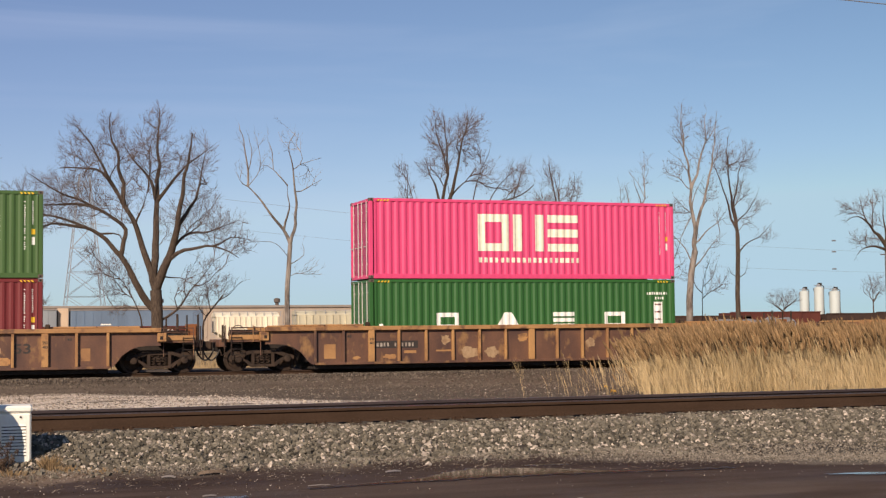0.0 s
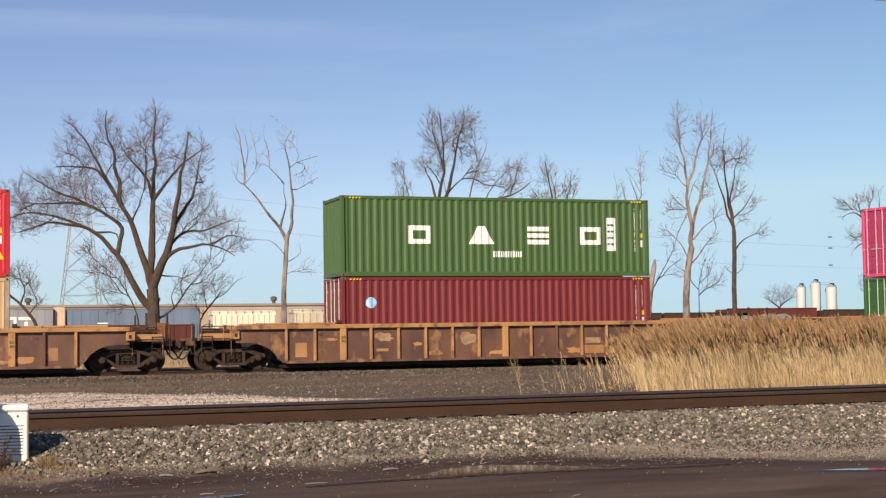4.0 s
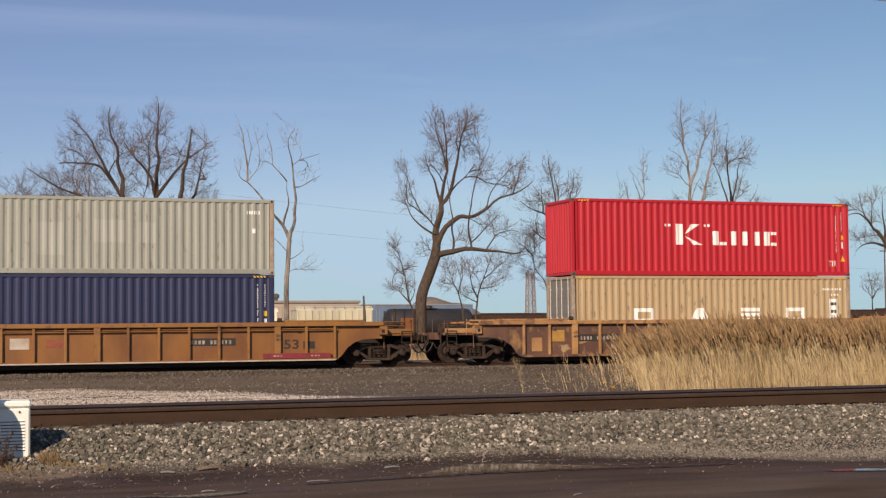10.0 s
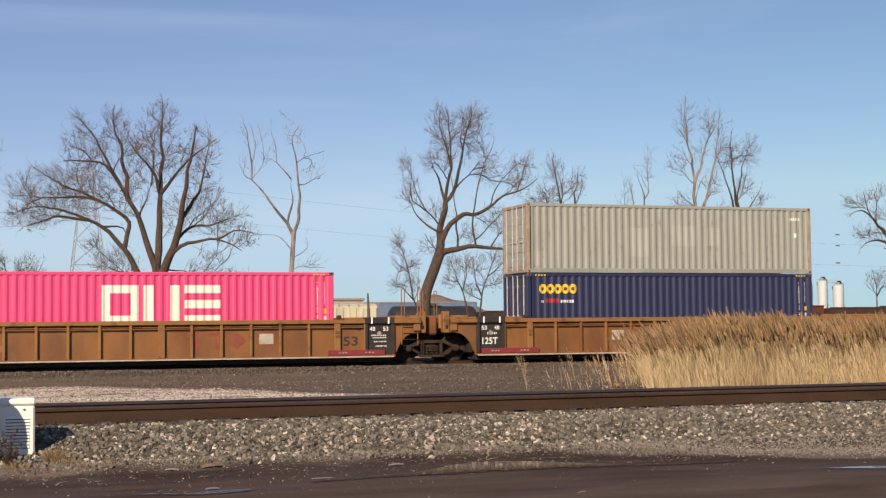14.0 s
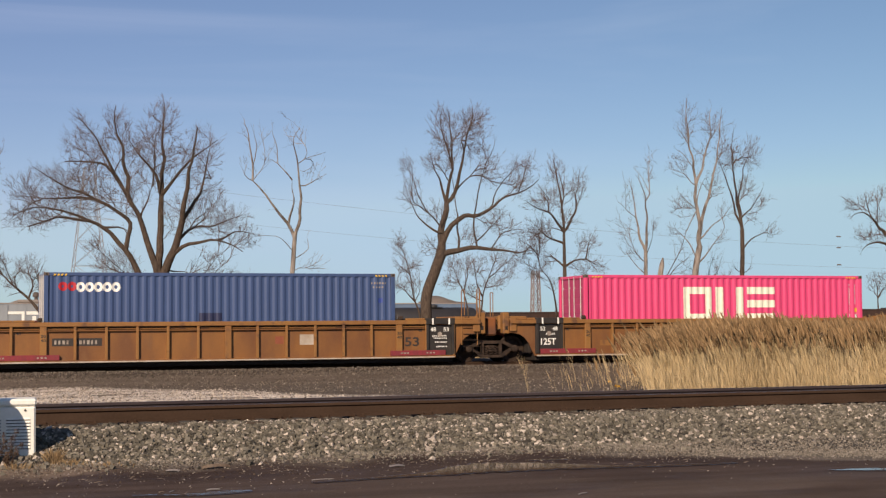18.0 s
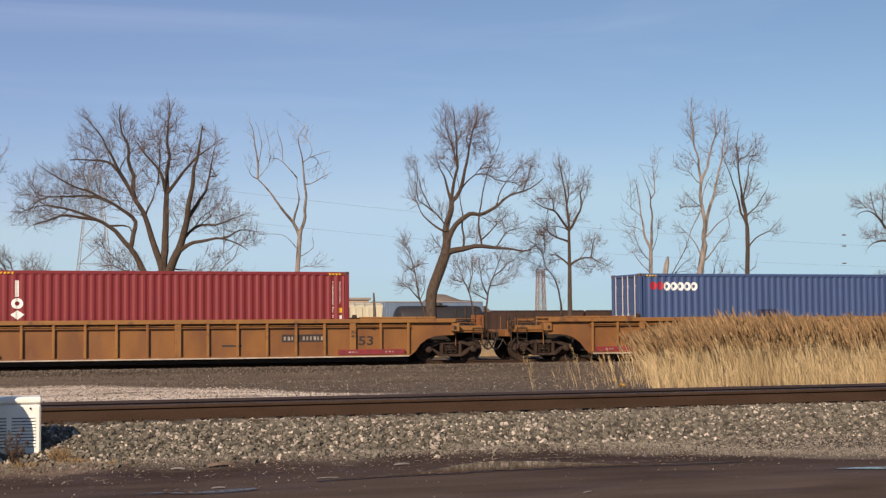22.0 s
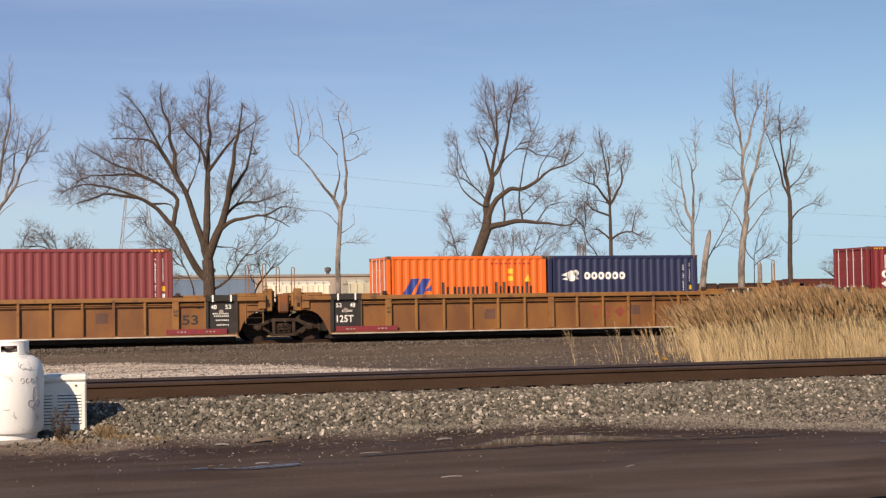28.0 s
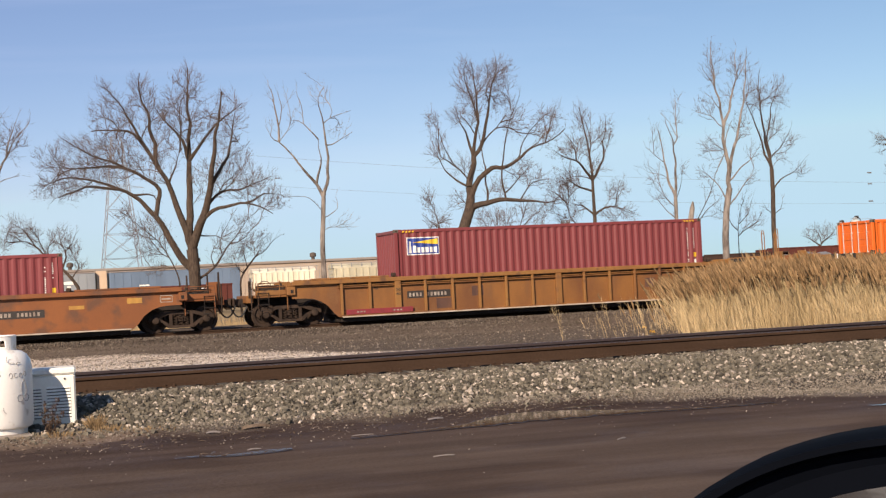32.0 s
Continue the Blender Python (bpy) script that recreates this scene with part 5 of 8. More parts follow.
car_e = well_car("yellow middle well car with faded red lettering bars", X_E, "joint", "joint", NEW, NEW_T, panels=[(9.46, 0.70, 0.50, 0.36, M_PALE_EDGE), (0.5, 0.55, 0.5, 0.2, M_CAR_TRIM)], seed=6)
tt = [rect(7.00, 7.60, 0.98, 1.12), rect(7.22, 7.40, 0.52, 0.92), rect(7.68, 8.28, 0.98, 1.12), rect(7.90, 8.08, 0.52, 0.92), [(8.34, 0.82), (8.68, 0.52), (9.02, 0.82), (8.68, 1.12)]]
part("company_mark", flat(tt, -0.229), M_FLEET_RED, car_e, "faded red mark in plain shapes")
well_car("yellow well car holding a blue container", X_F, "coupler", "joint", NEW, NEW_T, 0.25, panels=[(8.62, 0.70, 0.50, 0.36, M_PALE_EDGE), (7.75, 0.74, 0.3, 0.26, M_FLEET_RED)], seed=7)
well_car("yellow articulated well car with red bands", X_G, "joint", "coupler", NEW, NEW_T, 9.70, panels=[(7.6, 0.6, 0.7, 0.06, M_DARK_MARK)], seed=8)
car_h = well_car("yellow middle well car with two short containers", X_H, "joint", "joint", NEW, NEW_T, panels=[(3.55, 0.62, 0.42, 0.36, M_CAR_OLD), (9.25, 0.70, 0.42, 0.34, M_CAR_OLD)], seed=9)
part("company_mark", flat([[(x * 0.72 + 2.62, z * 0.72 + 0.22) for x, z in o] for o in tt], -0.229), M_FLEET_RED, car_h, "faded red mark in plain shapes")
well_car("yellow well car with graffiti-like dark scrawl", X_I, "coupler", "joint", NEW, NEW_T, 0.32, panels=[(2.75, 0.72, 0.44, 0.36, M_CAR_OLD), (9.6, 0.70, 0.4, 0.34, M_CAR_OLD), (1.4, 0.34, 0.6, 0.36, M_CAR_OLD)], seed=10)
well_car("plain-sided brown well car with a white number bar", X_J, "coupler", "coupler", M_CAR_BROWN, M_CAR_BROWN, 9.9, plain=True, panels=[(12.3, 0.95, 0.5, 0.12, M_LABEL), (14.2, 1.06, 0.5, 0.18, M_LABEL), (15.3, 1.04, 0.42, 0.025, M_FADED), (15.3, 1.255, 0.42, 0.025, M_FADED), (15.3, 1.07, 0.025, 0.18, M_FADED), (15.695, 1.07, 0.025, 0.18, M_FADED), (15.35, 1.13, 0.31, 0.05, M_FADED)], red_band=False, seed=11)


# ---- bare trees beyond the train ----
class BareTree:
    """A leafless tree: main limbs drawn by hand (local across and height), then branches that grow into the lobes of its crown, then fine twigs."""

    def __init__(self, label, x, y, bark, twig, seed):
        self.rng = np.random.default_rng(seed)
        self.bark, self.twig = bark, twig
        self.ob = thing("bare_tree", label, "tree", "bare trees beyond the tracks", at=pose(x, y, LOW_Z))
        self.wood, self.fine, self.pos, self.dirs, self.rad, self.lobes = Shape(), Shape(), [], [], [], []

    def limb(self, r, *pts, lean=0.0, end=0.0):
        rng, first = self.rng, not self.pos
        path = [Vector((a, 0.0, b)) for a, b in pts]
        if first:
            path = [Vector((pts[0][0], 0, -0.15)), Vector((pts[0][0], 0, 0.6))] + path
            self.wood.tube([(pts[0][0], 0, -0.15), (pts[0][0], 0, 0.12), (pts[0][0], 0, 0.8)], [r * 1.5, r * 1.2, r * 0.98], 10, False)
        else:
            p = np.array(self.pos)
            k = int(np.argmin((p[:, 0] - pts[0][0]) ** 2 + (p[:, 2] - pts[0][1]) ** 2))
            run = 0.0
            for i in range(1, len(path)):
                run += (Vector((path[i].x, 0, path[i].z)) - Vector((path[i - 1].x, 0, path[i - 1].z))).length
                path[i].y = self.pos[k].y + lean * run
            path[0] = self.pos[k].copy()
        fine = [path[0]]
        for a, b in zip(path, path[1:]):
            n = max(1, round((b - a).length / 0.42))
            fine += [a.lerp(b, q / n) + Vector(rng.normal(0, 0.012 if first else 0.075, 3)) for q in range(1, n + 1)]
        fine = [fine[0]] + [fine[q] * 0.5 + (fine[q - 1] + fine[q + 1]) * 0.25 for q in range(1, len(fine) - 1)] + [fine[-1]]
        n = len(fine) - 1
        end = end or max(0.012, r * 0.13)
        radii = [end + (r - end) * (1 - q / n) ** 1.15 for q in range(n + 1)]
        self.wood.tube(fine, radii, 10 if r > 0.25 else 7 if r > 0.1 else 5, False)
        start = n // 3 if first else 1
        for q in range(n + 1):
            self.pos.append(fine[q])
            self.dirs.append((fine[min(q + 1, n)] - fine[max(q - 1, 0)]).normalized())
            self.rad.append(radii[q] if q >= start else 1.0)

    def lobe(self, x, z, rx, rz, weight=1.0):
        self.lobes.append((x, z, rx, rz, weight))

    def grow(self, step, full, dense):
        """Branches leave the nearest wood at a sharp angle and reach for free room in the crown; twigs fill it."""
        rng = self.rng
        aims = []
        for x, z, rx, rz, w in self.lobes:
            ry = 0.75 * (rx + rz) / 2 + 0.3
            n = int(w * full * (4.19 * rx * ry * rz) ** 0.7) + 8
            u = rng.normal(size=(n, 3))
            u *= (rng.random(n) ** 0.4 / np.linalg.norm(u, axis=1))[:, None]
            aims.append(u * (rx, ry, rz) + (x, 0, z))
        aims = np.concatenate(aims)
        rng.shuffle(aims)
        base, m = len(self.pos), len(self.pos)
        pos, way, up = np.zeros((60000, 3)), np.zeros((60000, 3)), np.full(60000, -1)
        pos[:m], way[:m] = np.array(self.pos), np.array(self.dirs)
        thick = np.zeros(60000)
        thick[:m] = np.where(np.array(self.rad) > 0.24, 2.5, 0.0)
        for aim in aims:
            v = aim - pos[:m]
            d = np.linalg.norm(v, axis=1) + 1e-6
            bend = np.einsum("ij,ij->i", v, way[:m]) / d
            cost = d * (1.6 - bend + 2.5 * np.maximum(0.0, 0.35 - bend)) + thick[:m]
            k = int(cost.argmin())
            if d[k] < step * 0.9 or m > 59900:
                continue
            ln = min(d[k], 3.0)
            g = v[k] / d[k]
            mid = pos[k] + (0.55 * way[k] + g) / np.linalg.norm(0.55 * way[k] + g) * ln * 0.5
            end = pos[k] + g * ln + (0, 0, 0.06 * ln)
            n = max(2, round(ln / 0.27))
            last = pos[k]
            for q in range(1, n + 1):
                f = q / n
                p = pos[k] * (1 - f) ** 2 + mid * 2 * f * (1 - f) + end * f * f + rng.normal(0, 0.022, 3)
                pos[m], way[m], up[m] = p, (p - last) / (np.linalg.norm(p - last) + 1e-9), k if q == 1 else m - 1
                last = p
                m += 1
        pos, way, up = pos[:m], way[:m], up[:m]
        # a branch is as thick as all that it carries
        load = np.zeros(len(pos))
        kids = {}
        for i in range(len(pos) - 1, base - 1, -1):
            load[i] += 0.0075 ** 2.3 if load[i] == 0 else 0.003 ** 2.3
            if up[i] >= base:
                load[up[i]] += load[i]
            kids.setdefault(int(up[i]), []).append(i)
        rad = np.minimum(load ** (1 / 2.3), 0.055)
        starts = [(p, c) for p in kids for c in kids[p] if p < base or c != max(kids[p], key=lambda q: load[q])]
        for p, c in starts:
            chain = [c]
            while kids.get(chain[-1]):
                chain.append(max(kids[chain[-1]], key=lambda q: load[q]))
            pts = [Vector(pos[p])] + [Vector(pos[q]) for q in chain]
            rr = [rad[c]] + [rad[q] for q in chain]
            (self.wood if rr[0] > 0.035 else self.fine).tube(pts, rr, 5 if rr[0] > 0.035 else 3, False)
        # twigs, two orders of them
        at, along = pos[base:], way[base:]
        limb = np.array(self.rad) < 0.09
        at, along = np.concatenate([at, pos[:base][limb]]), np.concatenate([along, way[:base][limb]])
        for order, (count, lo, hi, thick) in enumerate(((dense, 0.28, 0.70, 0.0060), (2.2, 0.16, 0.42, 0.0046))):
            pick = np.repeat(np.arange(len(at)), rng.poisson(count, len(at)))
            if not len(pick):
                break
            side = rng.normal(size=(len(pick), 3))
            g = along[pick] * rng.uniform(0.5, 1.1, len(pick))[:, None] + side / np.linalg.norm(side, axis=1)[:, None] * rng.uniform(0.45, 0.9, len(pick))[:, None] + (0, 0, 0.35)
            g /= np.linalg.norm(g, axis=1)[:, None]
            a = at[pick] + along[pick] * (rng.uniform(-0.5, 0.5, len(pick)) * (step if order == 0 else 0.3))[:, None]
            ln = rng.uniform(lo, hi, len(pick))[:, None]
            mid = a + g * ln * 0.55
            h = g + rng.normal(0, 0.15, g.shape) + (0, 0, 0.12)
            h /= np.linalg.norm(h, axis=1)[:, None]
            end = mid + h * ln * 0.45
            self.slivers(a, mid, end, thick)
            at, along = mid, g
        part("trunk", self.wood, self.bark, self.ob, smooth=True)
        part("crown", self.fine, self.twig, self.ob)

    def slivers(self, a, mid, end, r):
        """Thin three-sided twigs from a over mid to a point."""
        d = end - a
        d /= np.linalg.norm(d, axis=1)[:, None]
        s = np.cross(d, (0.31, 0.84, 0.44))
        s /= np.linalg.norm(s, axis=1)[:, None] + 1e-9
        t = np.cross(d, s)
        rows = []
        for p, k in ((a, r), (mid, r * 0.8)):
            rows += [p + s * k, p - s * k * 0.5 + t * k * 0.87, p - s * k * 0.5 - t * k * 0.87]
        rows.append(end)
        v = np.stack(rows, 1).reshape(-1, 3)
        k0 = len(self.fine.v)
        self.fine.v.extend(map(tuple, v.tolist()))
        f = ((0, 1, 4, 3), (1, 2, 5, 4), (2, 0, 3, 5), (3, 4, 6), (4, 5, 6), (5, 3, 6))
        self.fine.f.extend(tuple(k0 + 7 * i + q for q in g) for i in range(len(a)) for g in f)


_t = BareTree("broad bare tree with a thick forked trunk", 13.06, 86, M_BARK, M_TWIG, 11)
_t.limb(0.359, (-0.1, 3.7), (-0.2, 4.5), end=0.34)
_t.limb(0.234, (-0.2, 3.2), (-0.7, 3.8), (-1.4, 5), (-2.2, 6.4), (-3, 7.4), (-4.2, 8), (-6, 8.2), (-7.5, 7.6), lean=-0.04)
_t.limb(0.148, (-1.1, 7.1), (-1.8, 7.9), (-3.4, 9.1), (-5.1, 9.8), (-7.3, 10.9), lean=0.05)
_t.limb(0.094, (-4.2, 8), (-5.5, 8.6), (-7.2, 8.9), (-8.5, 8.2), lean=0.34)
_t.limb(0.094, (-3.4, 9.1), (-4.6, 9.3), (-6.3, 9.2), (-8, 9.4), lean=-0.03)
_t.limb(0.234, (-0.3, 4.8), (-1.1, 7.4), (-1.9, 9.3), (-2.9, 10.9), (-3.5, 11.4), (-5.4, 11.4), lean=0.01)
_t.limb(0.156, (-1.7, 9.2), (-2.1, 10.6), (-2.4, 12.4), (-2.8, 13.4), (-2.7, 14.7), lean=0.07)
_t.limb(0.109, (-2.4, 10.2), (-3.6, 12.1), (-4, 12.9), (-4.9, 13.8), lean=-0.25)
_t.limb(0.078, (-3.1, 7.9), (-2.2, 7.7), (-2.1, 6.8), lean=0.01)
_t.limb(0.25, (-0.2, 4.8), (-0.2, 6.8), (-0.1, 9.6), (0.1, 12.1), (0.1, 15.1), lean=0.1)
_t.limb(0.125, (-0.1, 9.7), (-0.4, 11.1), (-1.4, 12.1), (-1.7, 13.1), lean=0.23)
_t.limb(0.117, (-0.1, 9.6), (1, 11), (1.6, 11.8), (2.9, 12.7), lean=-0.32)
_t.limb(0.07, (-1.3, 8.3), (-0.9, 9.3), (-0.5, 10.4), lean=-0.16)
_t.limb(0.281, (0.2, 4.4), (0.4, 6), (0.9, 8), (1, 9.9), (1.3, 11.3), (1.3, 13.1), lean=-0.33)
_t.limb(0.125, (0.9, 8.2), (2, 9.7), (2.4, 11), (2.7, 12.7), lean=0.25)
_t.limb(0.101, (0.7, 6.9), (1.3, 7.7), (2.8, 7.9), (4.6, 8.5), lean=0.15)
_t.limb(0.14, (0.5, 6.1), (1.2, 6.7), (2.4, 7), (3.5, 6.7), (4.1, 6.3), lean=-0.37)
_t.limb(0.07, (2.8, 7), (4, 7.4), (5.1, 7.4), lean=0.39)
_t.limb(0.055, (0.5, 5.2), (1.2, 5.2), (1.7, 5.1), lean=0.37)
_t.limb(0.086, (0, 3), (0.5, 3), (1.1, 3.4), (1.8, 4.4), (2.6, 5.2), (3.4, 6.5), lean=0.12)
_t.limb(0.039, (1.6, 4), (1.6, 4.9), (1.9, 5.7), lean=0.09)
_t.limb(0.039, (2.2, 4.7), (2.9, 5), (3.5, 5.8), lean=-0.27)
_t.limb(0.039, (1, 3.3), (0.8, 4), (1.2, 4.8), lean=-0.39)
_t.lobe(-6.3, 9.4, 2.5, 1.7)
_t.lobe(-7.4, 8.1, 1.6, 0.9)
_t.lobe(-4.2, 11.8, 1.6, 1.6)
_t.lobe(-4.7, 13.2, 0.6, 0.8, 0.6)
_t.lobe(-2.7, 13.5, 0.8, 1.1)
_t.lobe(0, 13.7, 0.9, 1.3)
_t.lobe(-0.9, 11.9, 1.2, 1.2)
_t.lobe(0.5, 11.6, 1.1, 1.4)
_t.lobe(2.2, 11.8, 1.1, 1.7)
_t.lobe(2.4, 9.5, 1.3, 1.4)
_t.lobe(3.5, 8, 1.6, 1.0)
_t.lobe(4.7, 7, 0.9, 0.7)
_t.lobe(-2.3, 9.7, 2.2, 1.6, 0.5)
_t.lobe(1.2, 8.3, 1.4, 1.4, 0.6)
_t.lobe(-4.6, 9.6, 1.9, 1.6)
_t.lobe(-1.5, 12.3, 1.2, 1.6)
_t.lobe(2.5, 5.4, 1.0, 1.1, 0.7)
_t.lobe(1.6, 4.4, 0.7, 0.7, 0.6)
_t.grow(0.3, 36, 1.25)
_t = BareTree("slender pale dead tree with few twigs", 20.42, 86, M_BARK_PALE, M_BARK_PALE, 12)
_t.limb(0.187, (0.1, 4.5), (0.2, 6), (0.3, 7.2), end=0.13)
_t.limb(0.109, (0.3, 7.3), (-0.8, 9), (-1.9, 10.3), (-2.9, 10.9), (-2.7, 11.4), lean=-0.02)
_t.limb(0.07, (-2.1, 10.4), (-2.2, 11.5), (-2.4, 13.2), (-2.7, 14.3), lean=0.13)
_t.limb(0.031, (-2.2, 11.6), (-1.9, 12.4), (-2.2, 13.5), lean=0.13)
_t.limb(0.109, (0.4, 7.3), (0.6, 8.3), (0.5, 9.5), (0.3, 11.1), (-0.1, 12.5), (0.1, 13.5), lean=-0.29)
_t.limb(0.078, (0.1, 7.9), (0.1, 9.2), (0.1, 9.8), (-0.1, 10.5), lean=-0.39)
_t.limb(0.047, (-0.1, 10.4), (-0.6, 11.1), (-1.3, 11.7), (-1.7, 11.5), lean=-0.1)
_t.limb(0.027, (-0.9, 11.4), (-1, 12.3), (-1.4, 13.3), lean=-0.18)
_t.limb(0.039, (0.5, 10.1), (1.2, 10.5), (2.3, 11.1), lean=0.25)
_t.limb(0.031, (0.2, 11.4), (0.7, 11.7), (0.8, 12.6), lean=0.15)
_t.limb(0.023, (0.7, 11.7), (1.5, 12), (1.9, 12.3), lean=0.08)
_t.limb(0.031, (0.5, 5.9), (0.9, 6.2), (1.3, 6.5), (1, 7.2), lean=0.05)
_t.limb(0.023, (0.6, 5.2), (1, 5.5), (2.1, 5.4), lean=0.13)
_t.limb(0.023, (0, 6.5), (-0.9, 7.3), (-1.8, 7.2), lean=-0.28)
_t.limb(0.023, (-2.2, 10.5), (-1.5, 11.5), (-1.8, 13.6), lean=-0.05)
_t.lobe(-2.5, 13.3, 0.4, 0.9)
_t.lobe(0.4, 13.4, 0.8, 1.1)
_t.lobe(1.5, 11.1, 0.8, 0.8)
_t.lobe(-1.3, 12.5, 0.6, 1.1)
_t.lobe(1.4, 5.7, 0.7, 0.6)
_t.lobe(-2.7, 11.5, 0.4, 0.4)
_t.grow(0.4, 8, 0.35)
_t = BareTree("leaning bare tree with a low sideways limb", 29.4, 88, M_BARK, M_TWIG, 13)
_t.limb(0.359, (0.1, 3.9), (0.7, 5.4), (1.1, 6.4), end=0.33)
_t.limb(0.218, (1.1, 6.3), (2.1, 6.7), (3.3, 6.9), (5.4, 6.6), (6.3, 6.5), (6.6, 6.9), lean=-0.19)
_t.limb(0.312, (1.1, 6.2), (1.3, 6.9), (1.3, 7.8), lean=0.15, end=0.23)
_t.limb(0.218, (1.3, 7.7), (1.5, 8.9), (1.8, 9.7), lean=0.15, end=0.16)
_t.limb(0.101, (1.7, 9.6), (1.5, 10.9), (1.3, 11.5), (0.9, 12.7), lean=0.28)
_t.limb(0.117, (1.8, 9.6), (1.8, 11.4), (1.8, 13.4), (1.4, 15.3), lean=-0.25)
_t.limb(0.14, (1.8, 9.7), (2.3, 10.3), (2.6, 12.1), (2.8, 14.2), (3.2, 15.4), lean=-0.22)
_t.limb(0.07, (1.8, 11.7), (1.3, 13.4), (0.7, 15.2), lean=-0.28)
_t.limb(0.195, (1.3, 7.1), (1.8, 8.2), (2.4, 9), (3.5, 8.8), (5, 10), (6.3, 10.5), (7.1, 11.1), lean=-0.22)
_t.limb(0.078, (2.3, 6.8), (2.3, 8.2), (2.2, 10.5), (2.1, 11.6), lean=0.19)
_t.limb(0.07, (3.1, 7), (2.9, 8.1), (3.1, 10.9), (3.9, 13.2), lean=-0.3)
_t.limb(0.047, (3.9, 9.4), (4.5, 10.4), (5.9, 12.1), (6.2, 12.7), lean=0.03)
_t.limb(0.047, (5.7, 10.3), (6.2, 11.7), (6.5, 12.5), lean=-0.23)
_t.limb(0.055, (3.2, 7.1), (3.9, 7.8), (4.7, 8.8), lean=-0.16)
_t.limb(0.055, (4.4, 6.8), (4.8, 7.7), (6.3, 8.2), lean=-0.05)
_t.limb(0.078, (0.8, 7.5), (0, 8.5), (-0.3, 9.1), (-0.7, 10.3), lean=0.27)
_t.limb(0.055, (1.3, 8.2), (0.2, 9.3), (-0.4, 11), (-1, 12.5), lean=0.09)
_t.limb(0.062, (2.5, 10.5), (3.3, 11.8), (3.9, 12.4), lean=-0.39)
_t.limb(0.039, (0.9, 6.6), (0.3, 7.1), (0, 7.6), lean=-0.18)
_t.lobe(1.5, 13.3, 1.0, 2.1)
_t.lobe(3.2, 13.9, 0.9, 1.9)
_t.lobe(1.2, 14.9, 0.7, 0.8)
_t.lobe(3.5, 15, 0.9, 0.8)
_t.lobe(-0.8, 10.2, 0.6, 1.0)
_t.lobe(-1.1, 11.8, 0.4, 0.8)
_t.lobe(0.4, 12, 0.4, 0.7)
_t.lobe(4.3, 11.9, 0.8, 1.3)
_t.lobe(6.4, 11.3, 1.0, 1.3)
_t.lobe(7, 12.2, 0.6, 0.6)
_t.lobe(4.7, 8.6, 0.9, 0.8)
_t.lobe(5.7, 8, 0.9, 0.6, 0.7)
_t.lobe(0.9, 9, 0.7, 0.6, 0.6)
_t.lobe(0.4, 6.8, 0.6, 0.6, 0.7)
_t.lobe(3, 7.6, 0.8, 0.5, 0.6)
_t.grow(0.29, 40, 1.25)
_t = BareTree("small bare tree beside a leaning one", 34.48, 104, M_BARK, M_TWIG, 25)
_t.limb(0.101, (-0.1, 3.1), (-0.3, 3.4), (-0.6, 4.3), (-0.8, 5.8), (-1.3, 7.4), (-1.7, 8.5))
_t.limb(0.062, (-0.5, 3.9), (-1.3, 4.7), (-2.1, 4.9), lean=-0.1)
_t.limb(0.047, (-0.9, 6.2), (-0.2, 6.6), (0.4, 6.5), lean=0.34)
_t.limb(0.047, (-0.8, 5.8), (-1.5, 6.4), (-2, 7), lean=0.27)
_t.limb(0.039, (-0.4, 3.8), (-0.1, 4.7), (-0.2, 5.6), lean=-0.23)
_t.lobe(-1.6, 7.8, 0.5, 1.1)
_t.lobe(-0.9, 6.2, 1.1, 0.8)
_t.lobe(-1.7, 4.9, 0.7, 0.6)
_t.lobe(-0.7, 5, 0.6, 0.8)
_t.grow(0.3, 36, 1.4)
_t = BareTree("dark bare tree with a forked crown", 40.63, 92, M_BARK, M_TWIG, 14)
_t.limb(0.211, (0, 4.2), (0, 6.7), (0, 8.6), (-0.2, 10.5), (-0.5, 12), (-0.7, 13.1))
_t.limb(0.101, (-0.1, 8.2), (-1.3, 9.5), (-2.4, 9.7), (-3.3, 10.2), lean=-0.31)
_t.limb(0.055, (-1.3, 9.5), (-1.3, 10.6), (-1.8, 11.2), lean=0.16)
_t.limb(0.07, (-0.2, 9.5), (0, 10.9), (-0.2, 12.4), lean=0.12)
_t.limb(0.101, (0, 8.3), (1.1, 9.6), (1.4, 11), (2, 12.5), lean=0.35)
_t.limb(0.086, (-0.1, 7.4), (-0.9, 7.6), (-1.7, 8.2), (-2.4, 8.7), lean=-0.18)
_t.limb(0.047, (-0.1, 8.1), (-0.9, 8.4), (-1.9, 8.4), lean=-0.2)
_t.limb(0.078, (-0.1, 6), (-0.8, 6.5), (-1.5, 6.6), lean=0.19)
_t.limb(0.086, (0.1, 5.8), (0.8, 6.3), (1.6, 6.5), (3.1, 5.8), lean=0.13)
_t.limb(0.055, (1.6, 6.5), (1.7, 7.5), (2.1, 8.1), lean=-0.16)
_t.lobe(-0.6, 12.2, 0.7, 0.9)
_t.lobe(1.1, 11.3, 0.5, 1.1)
_t.lobe(-0.1, 10.7, 0.7, 1.0)
_t.lobe(-1.2, 10.4, 0.8, 0.9)
_t.lobe(-2.2, 10, 0.5, 0.5)
_t.lobe(-1.8, 8.2, 1.0, 1.0)
_t.lobe(0.2, 9, 0.7, 0.7)
_t.lobe(1.7, 7.3, 0.7, 0.8)
_t.lobe(2.3, 5.9, 0.7, 0.5)
_t.lobe(-1.3, 6.3, 0.7, 0.7)
_t.lobe(1.1, 5.7, 0.7, 0.5)
_t.grow(0.29, 40, 1.25)
